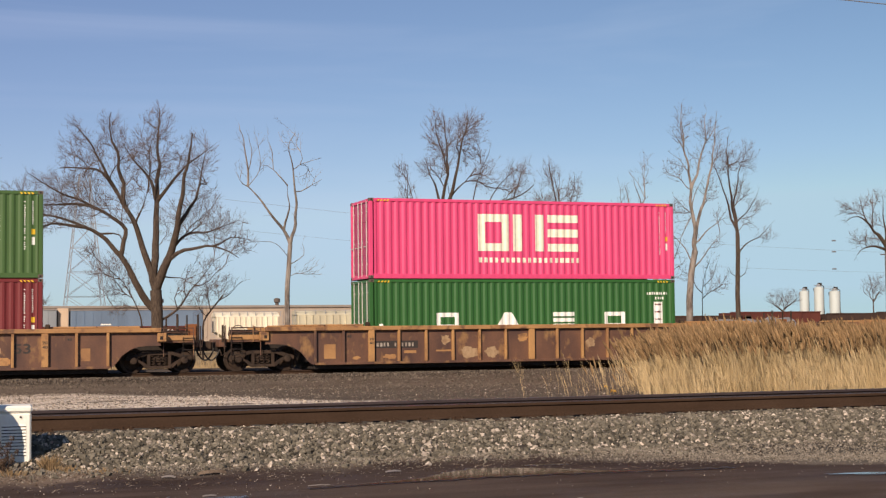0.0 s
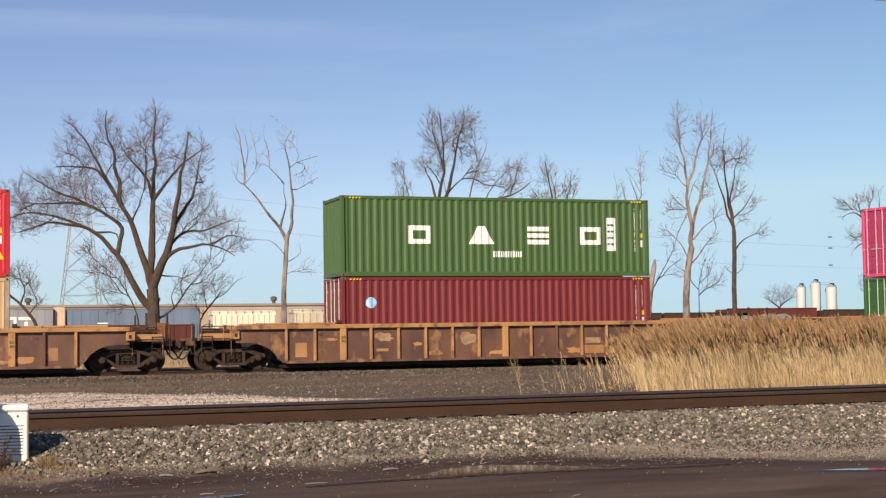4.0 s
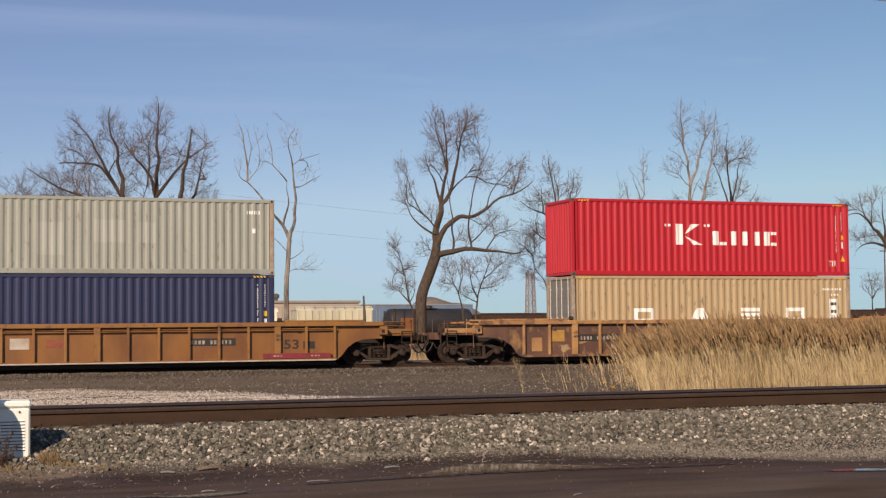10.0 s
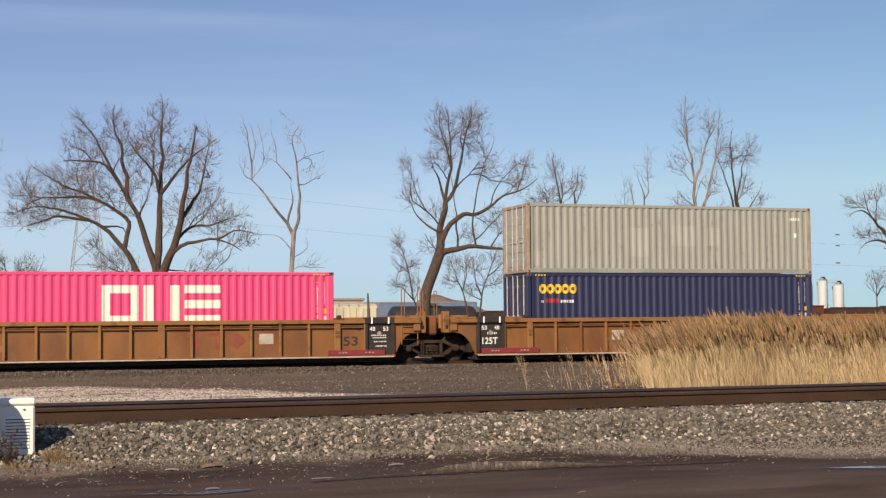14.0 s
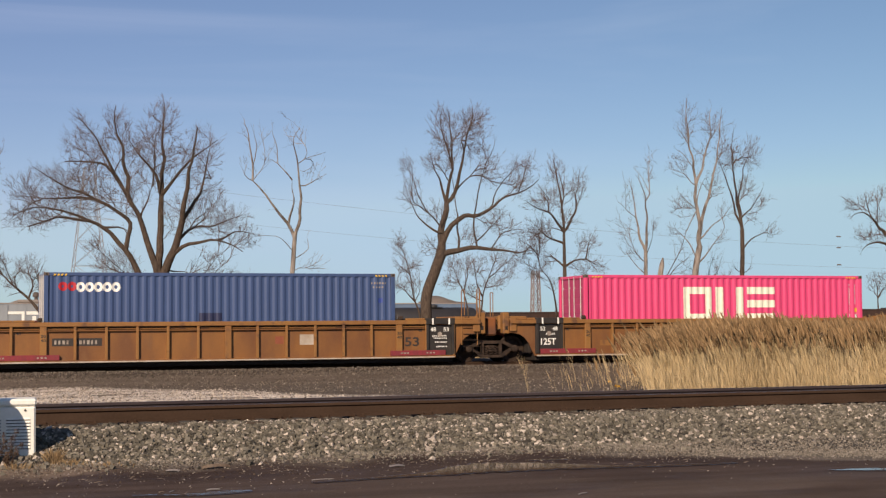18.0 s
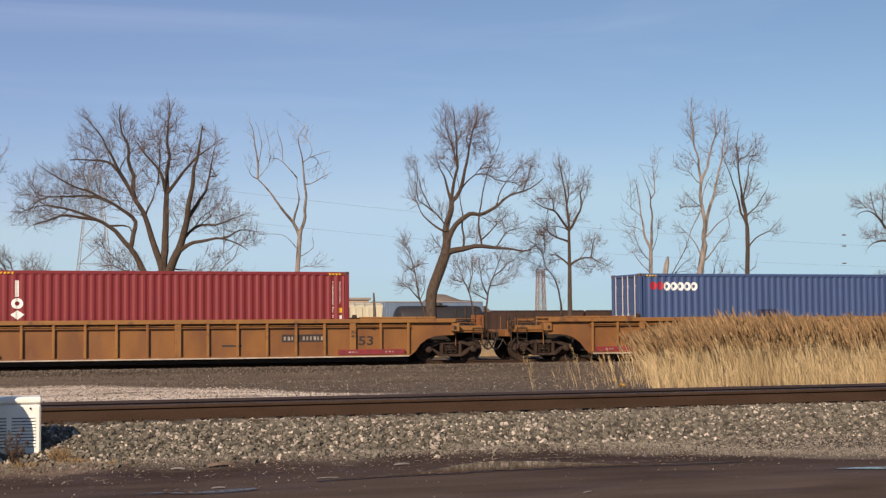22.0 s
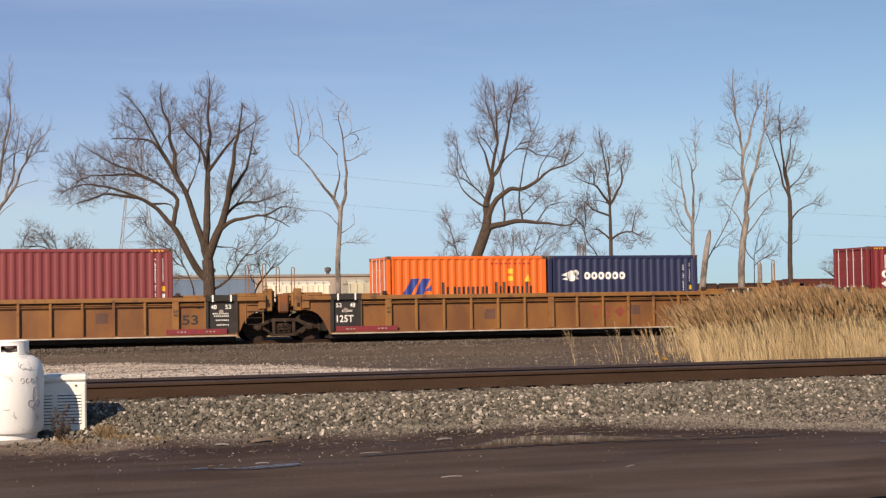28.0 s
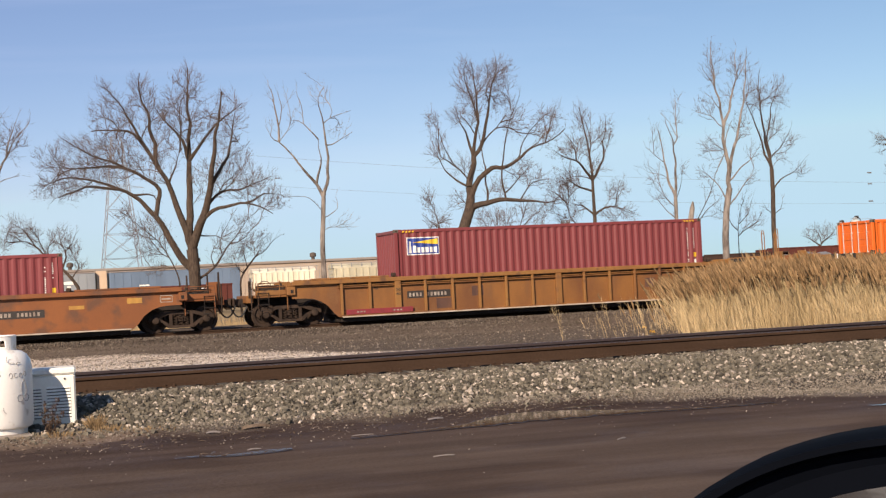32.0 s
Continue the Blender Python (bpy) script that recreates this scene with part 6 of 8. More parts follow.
_t = BareTree("crooked bare tree behind a forked one", 43.06, 99, M_BARK, M_TWIG, 26)
_t.limb(0.117, (0, 3.2), (-0.2, 4.4), (-0.6, 5.5), (-1.3, 6.1), (-1.4, 7), (-1.1, 7.9))
_t.limb(0.055, (-1.3, 6.8), (-1.9, 7.6), (-2.5, 8.1), lean=0.2)
_t.limb(0.047, (-1.3, 7.4), (-1.5, 8.6), (-1.4, 9.2), lean=-0.24)
_t.lobe(-2, 7.8, 1.0, 1.0)
_t.lobe(-1.1, 8.5, 0.7, 0.9)
_t.lobe(-2.7, 6.8, 0.7, 0.6)
_t.lobe(-1.4, 5.8, 0.8, 0.7)
_t.lobe(-0.3, 5, 0.5, 0.6)
_t.grow(0.3, 36, 1.4)
_t = BareTree("thin two-stemmed bare tree", 45.65, 90, M_BARK_PALE, M_TWIG, 15)
_t.limb(0.164, (0, 4.2), (0, 5.7), (0, 6.9), end=0.12)
_t.limb(0.101, (0, 6.9), (-0.3, 8), (-0.2, 10.1), (-0.2, 11.8), lean=0.37)
_t.limb(0.101, (0.1, 6.9), (-0.3, 8.5), (-0.5, 10.1), (-1.5, 11.8), lean=-0.39)
_t.limb(0.047, (-0.5, 10), (-0.1, 10.6), (0.1, 13.4), lean=0.19)
_t.limb(0.031, (-0.2, 9.1), (-1.2, 9.6), (-1.8, 10.2), lean=-0.27)
_t.limb(0.039, (0, 5.5), (-0.9, 6.4), (-1.2, 7), lean=0.39)
_t.limb(0.039, (-0.1, 6.2), (-1.3, 7), (-1.7, 8.1), lean=-0.39)
_t.limb(0.031, (0.1, 6.6), (0.6, 7.8), (1, 8.6), lean=0.3)
_t.limb(0.023, (-0.4, 8.2), (-1.3, 8.5), (-1.9, 8.7), lean=0.15)
_t.limb(0.023, (-0.2, 10.7), (-0.5, 11.7), (-1, 12.3), lean=0.29)
_t.lobe(-1.2, 10.8, 0.5, 1.0)
_t.lobe(0.4, 12.5, 0.4, 1.4)
_t.lobe(-1.7, 8.3, 0.7, 1.0)
_t.lobe(0.6, 8.7, 0.4, 0.7)
_t.lobe(-1.2, 6.8, 0.7, 0.7)
_t.grow(0.3, 17, 0.5)
_t = BareTree("thin leaning bare tree beside a broken snag", 46.96, 91, M_BARK, M_TWIG, 27)
_t.limb(0.078, (0.1, 4.2), (0.9, 5.5), (1.6, 6.6), (2, 7.4), (2.3, 8.4), (3, 9.4))
_t.limb(0.039, (0.6, 5.2), (1.6, 5.8), (2.5, 6.7), lean=0.12)
_t.lobe(2, 6.9, 0.5, 1.0)
_t.lobe(2, 5.7, 0.5, 0.5)
_t.grow(0.3, 17, 0.5)
_t = BareTree("tall bare tree with upright limbs", 49.12, 90, M_BARK_PALE, M_TWIG, 16)
_t.limb(0.257, (0.1, 4.2), (0.3, 5.9), (0.6, 7.3), end=0.20)
_t.limb(0.156, (0.6, 7.3), (0.3, 9.7), (0, 12.1), (-0.5, 14.1), (-0.8, 16.1), (-0.8, 17.1), lean=-0.11)
_t.limb(0.101, (0.1, 11.4), (0.8, 13.3), (1.2, 14.4), (1.2, 16.7), lean=-0.02)
_t.limb(0.133, (0.6, 7.5), (1.1, 10.1), (1.6, 12), (1.9, 14.5), (2.2, 16.4), lean=-0.07)
_t.limb(0.062, (0.8, 7.7), (1.5, 8.5), (2.4, 9.2), (2.8, 10.1), lean=-0.04)
_t.limb(0.062, (0.4, 6), (1.3, 7), (2.4, 8.5), lean=-0.07)
_t.limb(0.039, (0.1, 11.3), (-0.7, 12.2), (-1.7, 12.5), lean=0.13)
_t.limb(0.047, (0.3, 9.5), (-0.3, 8.8), (-0.8, 8.2), lean=-0.19)
_t.limb(0.055, (0.2, 6.6), (-0.4, 7.8), (-1.6, 8.8), lean=0.11)
_t.limb(0.039, (0.3, 9.6), (-0.7, 10.2), (-1.5, 10.9), lean=-0.39)
_t.limb(0.055, (0.3, 9.8), (0.3, 10.6), (0.8, 11.9), lean=-0.16)
_t.limb(0.031, (-0.1, 12.6), (-0.8, 13.4), (-1.4, 13.7), lean=-0.13)
_t.limb(0.039, (-0.5, 14.1), (-1.2, 14.7), (-1.7, 15.2), lean=-0.29)
_t.limb(0.039, (1.2, 14.3), (2, 15.3), (2.5, 16.3), lean=0.19)
_t.lobe(-0.2, 15.5, 0.5, 1.5)
_t.lobe(1.5, 15.5, 0.5, 1.2)
_t.lobe(2.3, 14.8, 0.5, 1.4)
_t.lobe(-0.9, 12.6, 0.7, 0.8)
_t.lobe(-0.6, 9.9, 0.7, 0.9)
_t.lobe(2.5, 9.6, 0.5, 0.8)
_t.lobe(1.8, 11.5, 0.6, 1.1)
_t.lobe(2.2, 7.7, 0.5, 0.5)
_t.lobe(-1.2, 8.2, 0.5, 0.5)
_t.lobe(0.8, 13.4, 0.5, 1.0)
_t.grow(0.3, 30, 0.8)
_t = BareTree("slim straight bare tree", 55.28, 94, M_BARK, M_TWIG, 17)
_t.limb(0.203, (0, 4.3), (0.1, 7.3), (0.1, 8.8), end=0.15)
_t.limb(0.101, (0.1, 8.8), (-0.5, 10.2), (-0.9, 11.7), (-1.8, 14.1), lean=0.02)
_t.limb(0.117, (0.1, 8.9), (0.1, 11.4), (0.1, 14.4), (0.5, 16), lean=0.25)
_t.limb(0.094, (0.1, 9.1), (0.4, 11.2), (1.6, 13.6), (2.6, 15.5), lean=0.37)
_t.limb(0.062, (0.1, 7.3), (0.6, 8.1), (1.7, 8.4), (2.5, 9.4), lean=-0.17)
_t.limb(0.055, (0.4, 9.4), (1.5, 10.6), (2.5, 11.8), lean=0.21)
_t.limb(0.031, (0, 5.5), (-0.4, 5.9), (-0.6, 6.3), lean=0.16)
_t.limb(0.031, (0.1, 5.4), (0.8, 5.9), (0.9, 6.5), lean=0.13)
_t.lobe(-1.2, 14, 0.7, 1.1)
_t.lobe(-0.5, 14.1, 0.6, 1.2)
_t.lobe(1, 14, 0.7, 1.2)
_t.lobe(0.5, 11.8, 0.6, 1.0)
_t.lobe(1.8, 10.8, 0.5, 0.5)
_t.lobe(2.5, 8.6, 0.5, 0.5)
_t.lobe(1, 9.6, 0.5, 0.5)
_t.grow(0.3, 36, 1.0)
_t = BareTree("bare tree with drooping side limbs", 65.73, 90, M_BARK, M_TWIG, 18)
_t.limb(0.25, (0, 4.2), (-0.1, 6), (-0.7, 7.8), (-1.3, 8.5), end=0.14)
_t.limb(0.109, (-1.3, 8.5), (-2.5, 9.3), (-3.3, 9.8), (-4.5, 9.5), lean=-0.25)
_t.limb(0.055, (-2.5, 9.3), (-2.7, 10.3), (-2.9, 11.1), lean=0.13)
_t.limb(0.117, (-0.4, 7.6), (-1.9, 7.8), (-2.7, 7.5), (-3.4, 7.1), lean=-0.13)
_t.limb(0.094, (-0.7, 7.8), (-1.2, 9.6), (-1.6, 11.1), lean=-0.24)
_t.limb(0.047, (-2, 9), (-1.8, 10.2), (-1.4, 11), lean=-0.01)
_t.lobe(-3.7, 10.3, 0.7, 0.5)
_t.lobe(-2.6, 10.6, 0.5, 0.5)
_t.lobe(-1.5, 11, 0.6, 0.5)
_t.lobe(-3, 8, 0.8, 0.5)
_t.lobe(-1.7, 9.4, 0.5, 0.7)
_t.lobe(-1.8, 8.2, 0.7, 0.5)
_t.grow(0.28, 36, 1.3)
_t = BareTree("bare tree at the edge of the row", 0.51, 84, M_BARK_PALE, M_TWIG, 19)
_t.limb(0.234, (0.1, 2.5), (0.2, 4.6), (0.5, 6.3), end=0.17)
_t.limb(0.117, (0.5, 6.3), (1.2, 7.7), (1.8, 8.7), (2.5, 10.3), (3.6, 11.9), lean=0.14)
_t.limb(0.078, (1.1, 7.6), (1.7, 9.2), (1.8, 10.5), (2.2, 12.2), lean=0.23)
_t.limb(0.047, (0.9, 7.8), (1.8, 8.5), (3, 8.8), lean=0.02)
_t.limb(0.125, (0.4, 6.1), (1, 9.2), (1.4, 12.2), (1.5, 15), lean=0.01)
_t.limb(0.062, (2.3, 10.1), (2.6, 11.1), (3, 12), lean=-0.09)
_t.limb(0.047, (1.1, 9.8), (1.5, 11.4), (1.8, 13), lean=0.4)
_t.limb(0.055, (0.5, 6.3), (1.1, 7), (1.7, 7.5), lean=-0.17)
_t.lobe(1.6, 11.3, 0.7, 1.3)
_t.lobe(2.7, 10.6, 0.7, 1.0)
_t.lobe(1.3, 9, 0.7, 0.7)
_t.lobe(1.4, 13.9, 0.4, 1.0)
_t.lobe(0.4, 10.6, 0.9, 2.1)
_t.grow(0.3, 30, 1.1)
_t = BareTree("low crooked bare tree leaning over the yard", 8.52, 110, M_BARK, M_TWIG, 20)
_t.limb(0.156, (-0.1, 2.1), (-0.3, 2.9), (-0.7, 3.5), end=0.12)
_t.limb(0.117, (-0.7, 3.5), (-1.2, 4.2), (-2.3, 5.1), (-3.1, 5.9), (-4, 6.4), (-4.5, 6.3), (-5.1, 6.1), lean=0.32)
_t.limb(0.078, (-1.2, 4.2), (-0.9, 5), (-1, 5.6), (-1.3, 6.2), (-1.5, 6.8), lean=0.15)
_t.limb(0.055, (-0.7, 3.5), (-0.1, 4.3), (-0.3, 4.9), (-0.7, 5.3), (-0.8, 6.2), lean=0.21)
_t.limb(0.055, (-3.1, 5.9), (-3.6, 6.8), (-4.2, 7.5), (-4.8, 7.8), lean=0.32)
_t.limb(0.047, (-2.3, 5.1), (-2.7, 6.1), (-2.9, 6.8), (-3.5, 7.4), lean=-0.19)
_t.limb(0.039, (-1, 5.6), (-0.5, 6.1), (-0.2, 6.8), lean=0.11)
_t.limb(0.039, (-4, 6.4), (-4.6, 6.9), (-5.2, 7.2), lean=0.32)
_t.limb(0.031, (-1.9, 4.8), (-2.3, 4.5), (-2.7, 4.5), lean=0.3)
_t.limb(0.031, (-0.1, 4.3), (0.2, 4.4), (0.3, 4.8), lean=0.06)
_t.lobe(-4.6, 7.1, 0.9, 0.9)
_t.lobe(-3.7, 6.8, 0.8, 0.9)
_t.lobe(-3.1, 6.6, 0.5, 0.7)
_t.lobe(-5.1, 6, 0.6, 0.5)
_t.lobe(-1.3, 6.2, 0.9, 0.9)
_t.lobe(-0.6, 5.5, 0.6, 0.8)
_t.lobe(-1.8, 6.5, 0.5, 0.5)
_t.lobe(-2.6, 5.3, 0.6, 0.5)
_t.lobe(-0.1, 4.4, 0.4, 0.5)
_t.grow(0.3, 44, 1.3)
_t = BareTree("broken bare sapling beside a broad tree", 17.45, 97, M_BARK, M_TWIG, 22)
_t.limb(0.078, (0.1, 2.8), (0.6, 3.5), (1.4, 4.5), end=0.05)
_t.limb(0.039, (0.5, 3.4), (0.5, 4.3), (0.3, 5.1), lean=0.37)
_t.limb(0.031, (1.1, 4), (1.9, 4.6), (2.7, 5.4), lean=-0.29)
_t.limb(0.031, (0.2, 3), (-0.2, 3.6), (-0.5, 4.3), lean=-0.38)
_t.lobe(1.4, 5.1, 1.0, 0.8)
_t.lobe(0.3, 4.5, 0.7, 0.8)
_t.lobe(-0.2, 3.8, 0.6, 0.7)
_t.grow(0.32, 30, 1.2)
_t = BareTree("low bare tree before the yard", 13.63, 97, M_BARK, M_TWIG, 23)
_t.limb(0.07, (0, 3), (-0.4, 4), (-1.1, 5.3), (-2.2, 6.3), (-3.6, 7.5))
_t.limb(0.039, (-1.4, 5.6), (-2.3, 6), (-3.1, 5.9), lean=0.34)
_t.limb(0.031, (-0.6, 4.5), (-1.4, 4.7), (-2.3, 4.6), lean=0.36)
_t.limb(0.031, (-0.3, 3.8), (-0.9, 3.9), (-1.5, 3.6), lean=0.31)
_t.limb(0.031, (-0.8, 4.8), (-0.8, 5.6), (-1, 6.5), lean=-0.33)
_t.lobe(-2.2, 6.2, 1.3, 1.0)
_t.lobe(-3.3, 7.2, 0.6, 0.6)
_t.lobe(-1.8, 4.9, 1.1, 0.6)
_t.lobe(-0.8, 5.6, 0.5, 0.8)
_t.lobe(-1.4, 3.7, 0.8, 0.5)
_t.grow(0.3, 36, 1.4)
_t = BareTree("small bare tree behind a leaning one", 45.17, 120, M_BARK, M_TWIG, 21)
_t.limb(0.133, (0, 3.3), (0.1, 3.8), (0.2, 4.9), (0.9, 6.6), (1.6, 8.4))
_t.limb(0.078, (0.1, 4.6), (-0.5, 5.7), (-0.9, 7.4), lean=-0.27)
_t.limb(0.062, (0.8, 6.2), (1.8, 6.9), (3.2, 8.1), lean=0.15)
_t.limb(0.055, (0, 4), (-0.9, 4.7), (-1.5, 5), lean=0.11)
_t.limb(0.047, (0.4, 5.5), (1.4, 5.5), (2.4, 5.9), lean=-0.02)
_t.lobe(-0.3, 7.1, 1.0, 1.1)
_t.lobe(1.6, 7.9, 0.9, 1.1)
_t.lobe(2.6, 6.9, 1.0, 1.1)
_t.lobe(1.2, 5.7, 1.1, 0.8)
_t.lobe(-0.8, 5.1, 0.8, 0.8)
_t.grow(0.34, 34, 1.4)
_t = BareTree("small bare tree behind a leaning one", 43.3, 118, M_BARK, M_TWIG, 28)
_t.limb(0.117, (0, 3.3), (-0.1, 3.7), (-0.4, 4.9), (-1, 6.1), (-1.5, 7.6))
_t.limb(0.062, (-0.4, 4.9), (-0.2, 6.1), (-0.5, 7.6), lean=-0.31)
_t.limb(0.047, (-0.7, 5.5), (-1.6, 5.6), (-2.2, 6.1), lean=-0.3)
_t.lobe(-1.2, 7, 0.9, 1.1)
_t.lobe(-0.2, 7.1, 0.6, 1.0)
_t.lobe(-1.5, 5.6, 0.8, 0.7)
_t.grow(0.34, 34, 1.4)
_t = BareTree("thin bare sapling between two tall trees", 51.86, 93, M_BARK, M_TWIG, 29)
_t.limb(0.055, (0, 3.7), (0, 4.5), (0.2, 5.7), (0.7, 6.9))
_t.limb(0.039, (0.1, 4.1), (1.5, 4.9), (2.1, 5.7), lean=0.04)
_t.limb(0.039, (0, 4.5), (-0.8, 5.2), (-1.5, 6.1), lean=-0.12)
_t.limb(0.031, (0.1, 5), (1, 5.7), (1.8, 6.7), lean=0.28)
_t.lobe(0.5, 6.2, 0.5, 0.7)
_t.lobe(1.7, 5.3, 0.5, 0.6)
_t.lobe(-1.1, 5.5, 0.5, 0.5)
_t.lobe(1, 4.9, 0.6, 0.5)
_t.grow(0.34, 22, 0.9)
snag = thing("broken_snag", "pale broken tree trunk among bare trees", "tree", at=pose(46.31, 90, LOW_Z))
part("trunk", Shape().tube([(0, 0, -0.1), (0.0, 0, 2.7), (0.3, 0, 4.8), (0.55, 0, 6.0), (0.62, 0, 6.45)], [0.26, 0.22, 0.20, 0.17, 0.05], 8), M_BARK_PALE, snag)
_t = BareTree("small far bare tree near the silos", 125.56, 200, M_BARK, M_TWIG, 33)
_t.limb(0.2, (0, 3.4), (0.1, 6.0), (-0.9, 7.6))
_t.limb(0.15, (0, 5.1), (2.1, 6.4), (2.6, 7.3))
_t.limb(0.15, (-0.1, 4.7), (-1.9, 6.0), (-2.9, 6.4))
_t.lobe(0, 6.8, 3.2, 1.5)
_t.grow(0.35, 24, 1.0)
_t = BareTree("small far bare tree", 141.88, 200, M_BARK, M_TWIG, 34)
_t.limb(0.2, (0, 3.8), (-0.1, 7.8), (-0.8, 10.4))
_t.limb(0.15, (0, 6.0), (1.7, 8.6))
_t.lobe(0.2, 8.6, 2.2, 2.2)
_t.grow(0.35, 24, 1.0)

# ---- reeds between the tracks ----
def build_reeds():
    rng = random.Random(5)
    stalk, plume = Shape(), Shape()

    def one(x, y, h, lean, dry):
        z = ground_z(x, y)
        dx, dy = -lean * h, rng.gauss(0, 0.05) * h
        top = (x + dx, y + dy, z + h * (1 - 0.12 * abs(lean)))
        mid = (x + dx * 0.38, y + dy * 0.4, z + h * 0.52)
        w = rng.uniform(0.0021, 0.0040)
        stalk.tube([(x, y, z), mid, top], [w, w * 0.8, w * 0.5], 3, False)
        for _ in range(rng.choice((1, 2, 2, 3))):
            f = rng.uniform(0.05, 0.8)
            bx, by, bz = x + dx * f * f, y + dy * f, z + h * f * 0.98
            a, ln = rng.uniform(0, 2 * math.pi), rng.uniform(0.25, 0.55)
            ex, ey, ez = bx + ln * math.cos(a) * 0.22 - 0.05, by + ln * math.sin(a) * 0.3, bz + ln * rng.uniform(0.6, 1.0)
            k, lw = len(stalk.v), rng.uniform(0.003, 0.0065)
            stalk.v += [(bx, by, bz), (bx + lw, by, bz), ((bx + ex) / 2 + lw, (by + ey) / 2, (bz + ez) / 2 + 0.02), (ex, ey, ez)]
            stalk.f += [(k, k + 1, k + 2), (k, k + 2, k + 3)]
        if dry < 0.52:
            head(top, Vector(top) - Vector(mid))

    def head(top, along):
        """A plume: a soft spindle that nods with its stalk, with loose hairs round it."""
        d = (along.normalized() + Vector((rng.gauss(-0.10, 0.10), rng.gauss(0, 0.10), 0.25))).normalized()
        s = d.orthogonal().normalized()
        u = d.cross(s)
        tall, fat, base = rng.uniform(0.26, 0.46), rng.uniform(0.024, 0.050), Vector(top) - d * 0.06
        k = len(plume.v)
        ring_ = [base + d * tall * rng.uniform(0.28, 0.50) + (s * math.cos(q * 1.57) + u * math.sin(q * 1.57)) * fat * rng.uniform(0.6, 1.2) for q in range(4)]
        tip = base + d * tall + Vector((-0.03, 0, -0.01))
        plume.v += [tuple(base)] + [tuple(p) for p in ring_] + [tuple(tip)]
        plume.f += [(k, k + 1 + (q + 1) % 4, k + 1 + q) for q in range(4)] + [(k + 5, k + 1 + q, k + 1 + (q + 1) % 4) for q in range(4)]
        for _ in range(7):
            f, a = rng.uniform(0.05, 0.85), rng.uniform(0, 6.28)
            p = base + d * tall * f
            side = s * math.cos(a) + u * math.sin(a)
            out = fat * rng.uniform(1.1, 2.0) * (1.2 - f)
            q = p + side * out + d * rng.uniform(0.05, 0.12)
            r = p + d * rng.uniform(0.03, 0.06) - side * 0.004
            k = len(plume.v)
            plume.v += [tuple(p), tuple(q), tuple(r)]
            plume.f.append((k, k + 1, k + 2))

    for i in range(22500):
        y = rng.uniform(33.0, 46.5)
        u = rng.random()
        edge = 0.503 + 0.022 * noise.noise((y * 0.8, 2.0, 0.0)) + 0.0015 * (40 - y)
        x = y * (edge + (0.80 - edge) * u ** 0.95)
        inside = (x / y - edge) / 0.05
        if inside < 0.9 and rng.random() > 0.25 + 0.85 * inside:
            continue
        h = rng.uniform(1.18, 1.70) * (0.82 + 0.18 * min(1.0, inside)) * (1.0 + 0.13 * noise.noise((x * 0.9, y * 0.6, 1.0))) 
        if rng.random() < 0.035:
            h += rng.uniform(0.1, 0.32)
        if noise.noise((x * 1.7, y * 1.1, 9.0)) < -0.22 and rng.random() < 0.6:
            continue
        h *= 1.0 + 0.10 * noise.noise((x * 2.6, y * 2.0, 5.0))
        one(x, y, h, rng.gauss(0.16, 0.06) + 0.20 * max(0.0, 1 - inside / 1.3), rng.random())
    # short dead blades among the stems' feet
    for i in range(14000):
        y = rng.uniform(33.0, 44.0)
        x = y * (0.508 + 0.292 * rng.random())
        one(x, y, rng.uniform(0.30, 1.22), rng.gauss(0.08, 0.12), 0.95)
    # thin stragglers before the bed's edge
    for i in range(80):
        y = rng.uniform(36, 46)
        one(y * (0.512 - min(0.10, abs(rng.gauss(0, 0.042)))), y, rng.uniform(0.35, 1.2), rng.gauss(0.26, 0.10), rng.uniform(0.4, 1.0))
    me = stalk.mesh("reed_bed", M_REED)
    me.materials.append(M_PLUME)
    bed = tagged(new("reed_bed", me), "tall dry golden reeds with brown feathery plumes", "reeds", kind="stuff")
    part("plumes", plume, M_PLUME, bed)


build_reeds()


def tuft(label, x, y, n, h, wide, mat, seed, name="grass_tuft"):
    """A clump of dry blades."""
    rng = random.Random(seed)
    s = Shape()
    for _ in range(n):
        a, r = rng.uniform(0, 2 * math.pi), abs(rng.gauss(0, wide))
        bx, by = r * math.cos(a), r * math.sin(a)
        ln, out = h * rng.uniform(0.5, 1.1), rng.uniform(0.1, 0.7) * h
        tx, ty = bx + out * math.cos(a + rng.gauss(0, 0.6)), by + out * math.sin(a + rng.gauss(0, 0.6))
        w = rng.uniform(0.003, 0.006)
        k = len(s.v)
        s.v += [(bx - w, by, 0), (bx + w, by, 0), ((bx + tx) / 2 + w, (by + ty) / 2, ln * 0.62), ((bx + tx) / 2 - w, (by + ty) / 2, ln * 0.62), (tx, ty, ln)]
        s.f += [(k, k + 1, k + 2, k + 3), (k + 3, k + 2, k + 4)]
    ob = part(name, s, mat, at=pose(x, y, ground_z(x, y) - 0.005))
    return tagged(ob, label, "grass", "dry grass tufts", "stuff")


for i, (x, y, n, h, w) in enumerate(((1.44, 17.62, 110, 0.19, 0.045), (1.60, 17.45, 60, 0.08, 0.10), (1.02, 17.20, 40, 0.08, 0.10), (2.0, 17.25, 30, 0.05, 0.18))):
    tuft("clump of dry yellow grass on bare dirt", x, y, n, h, w, M_TUFT, i)


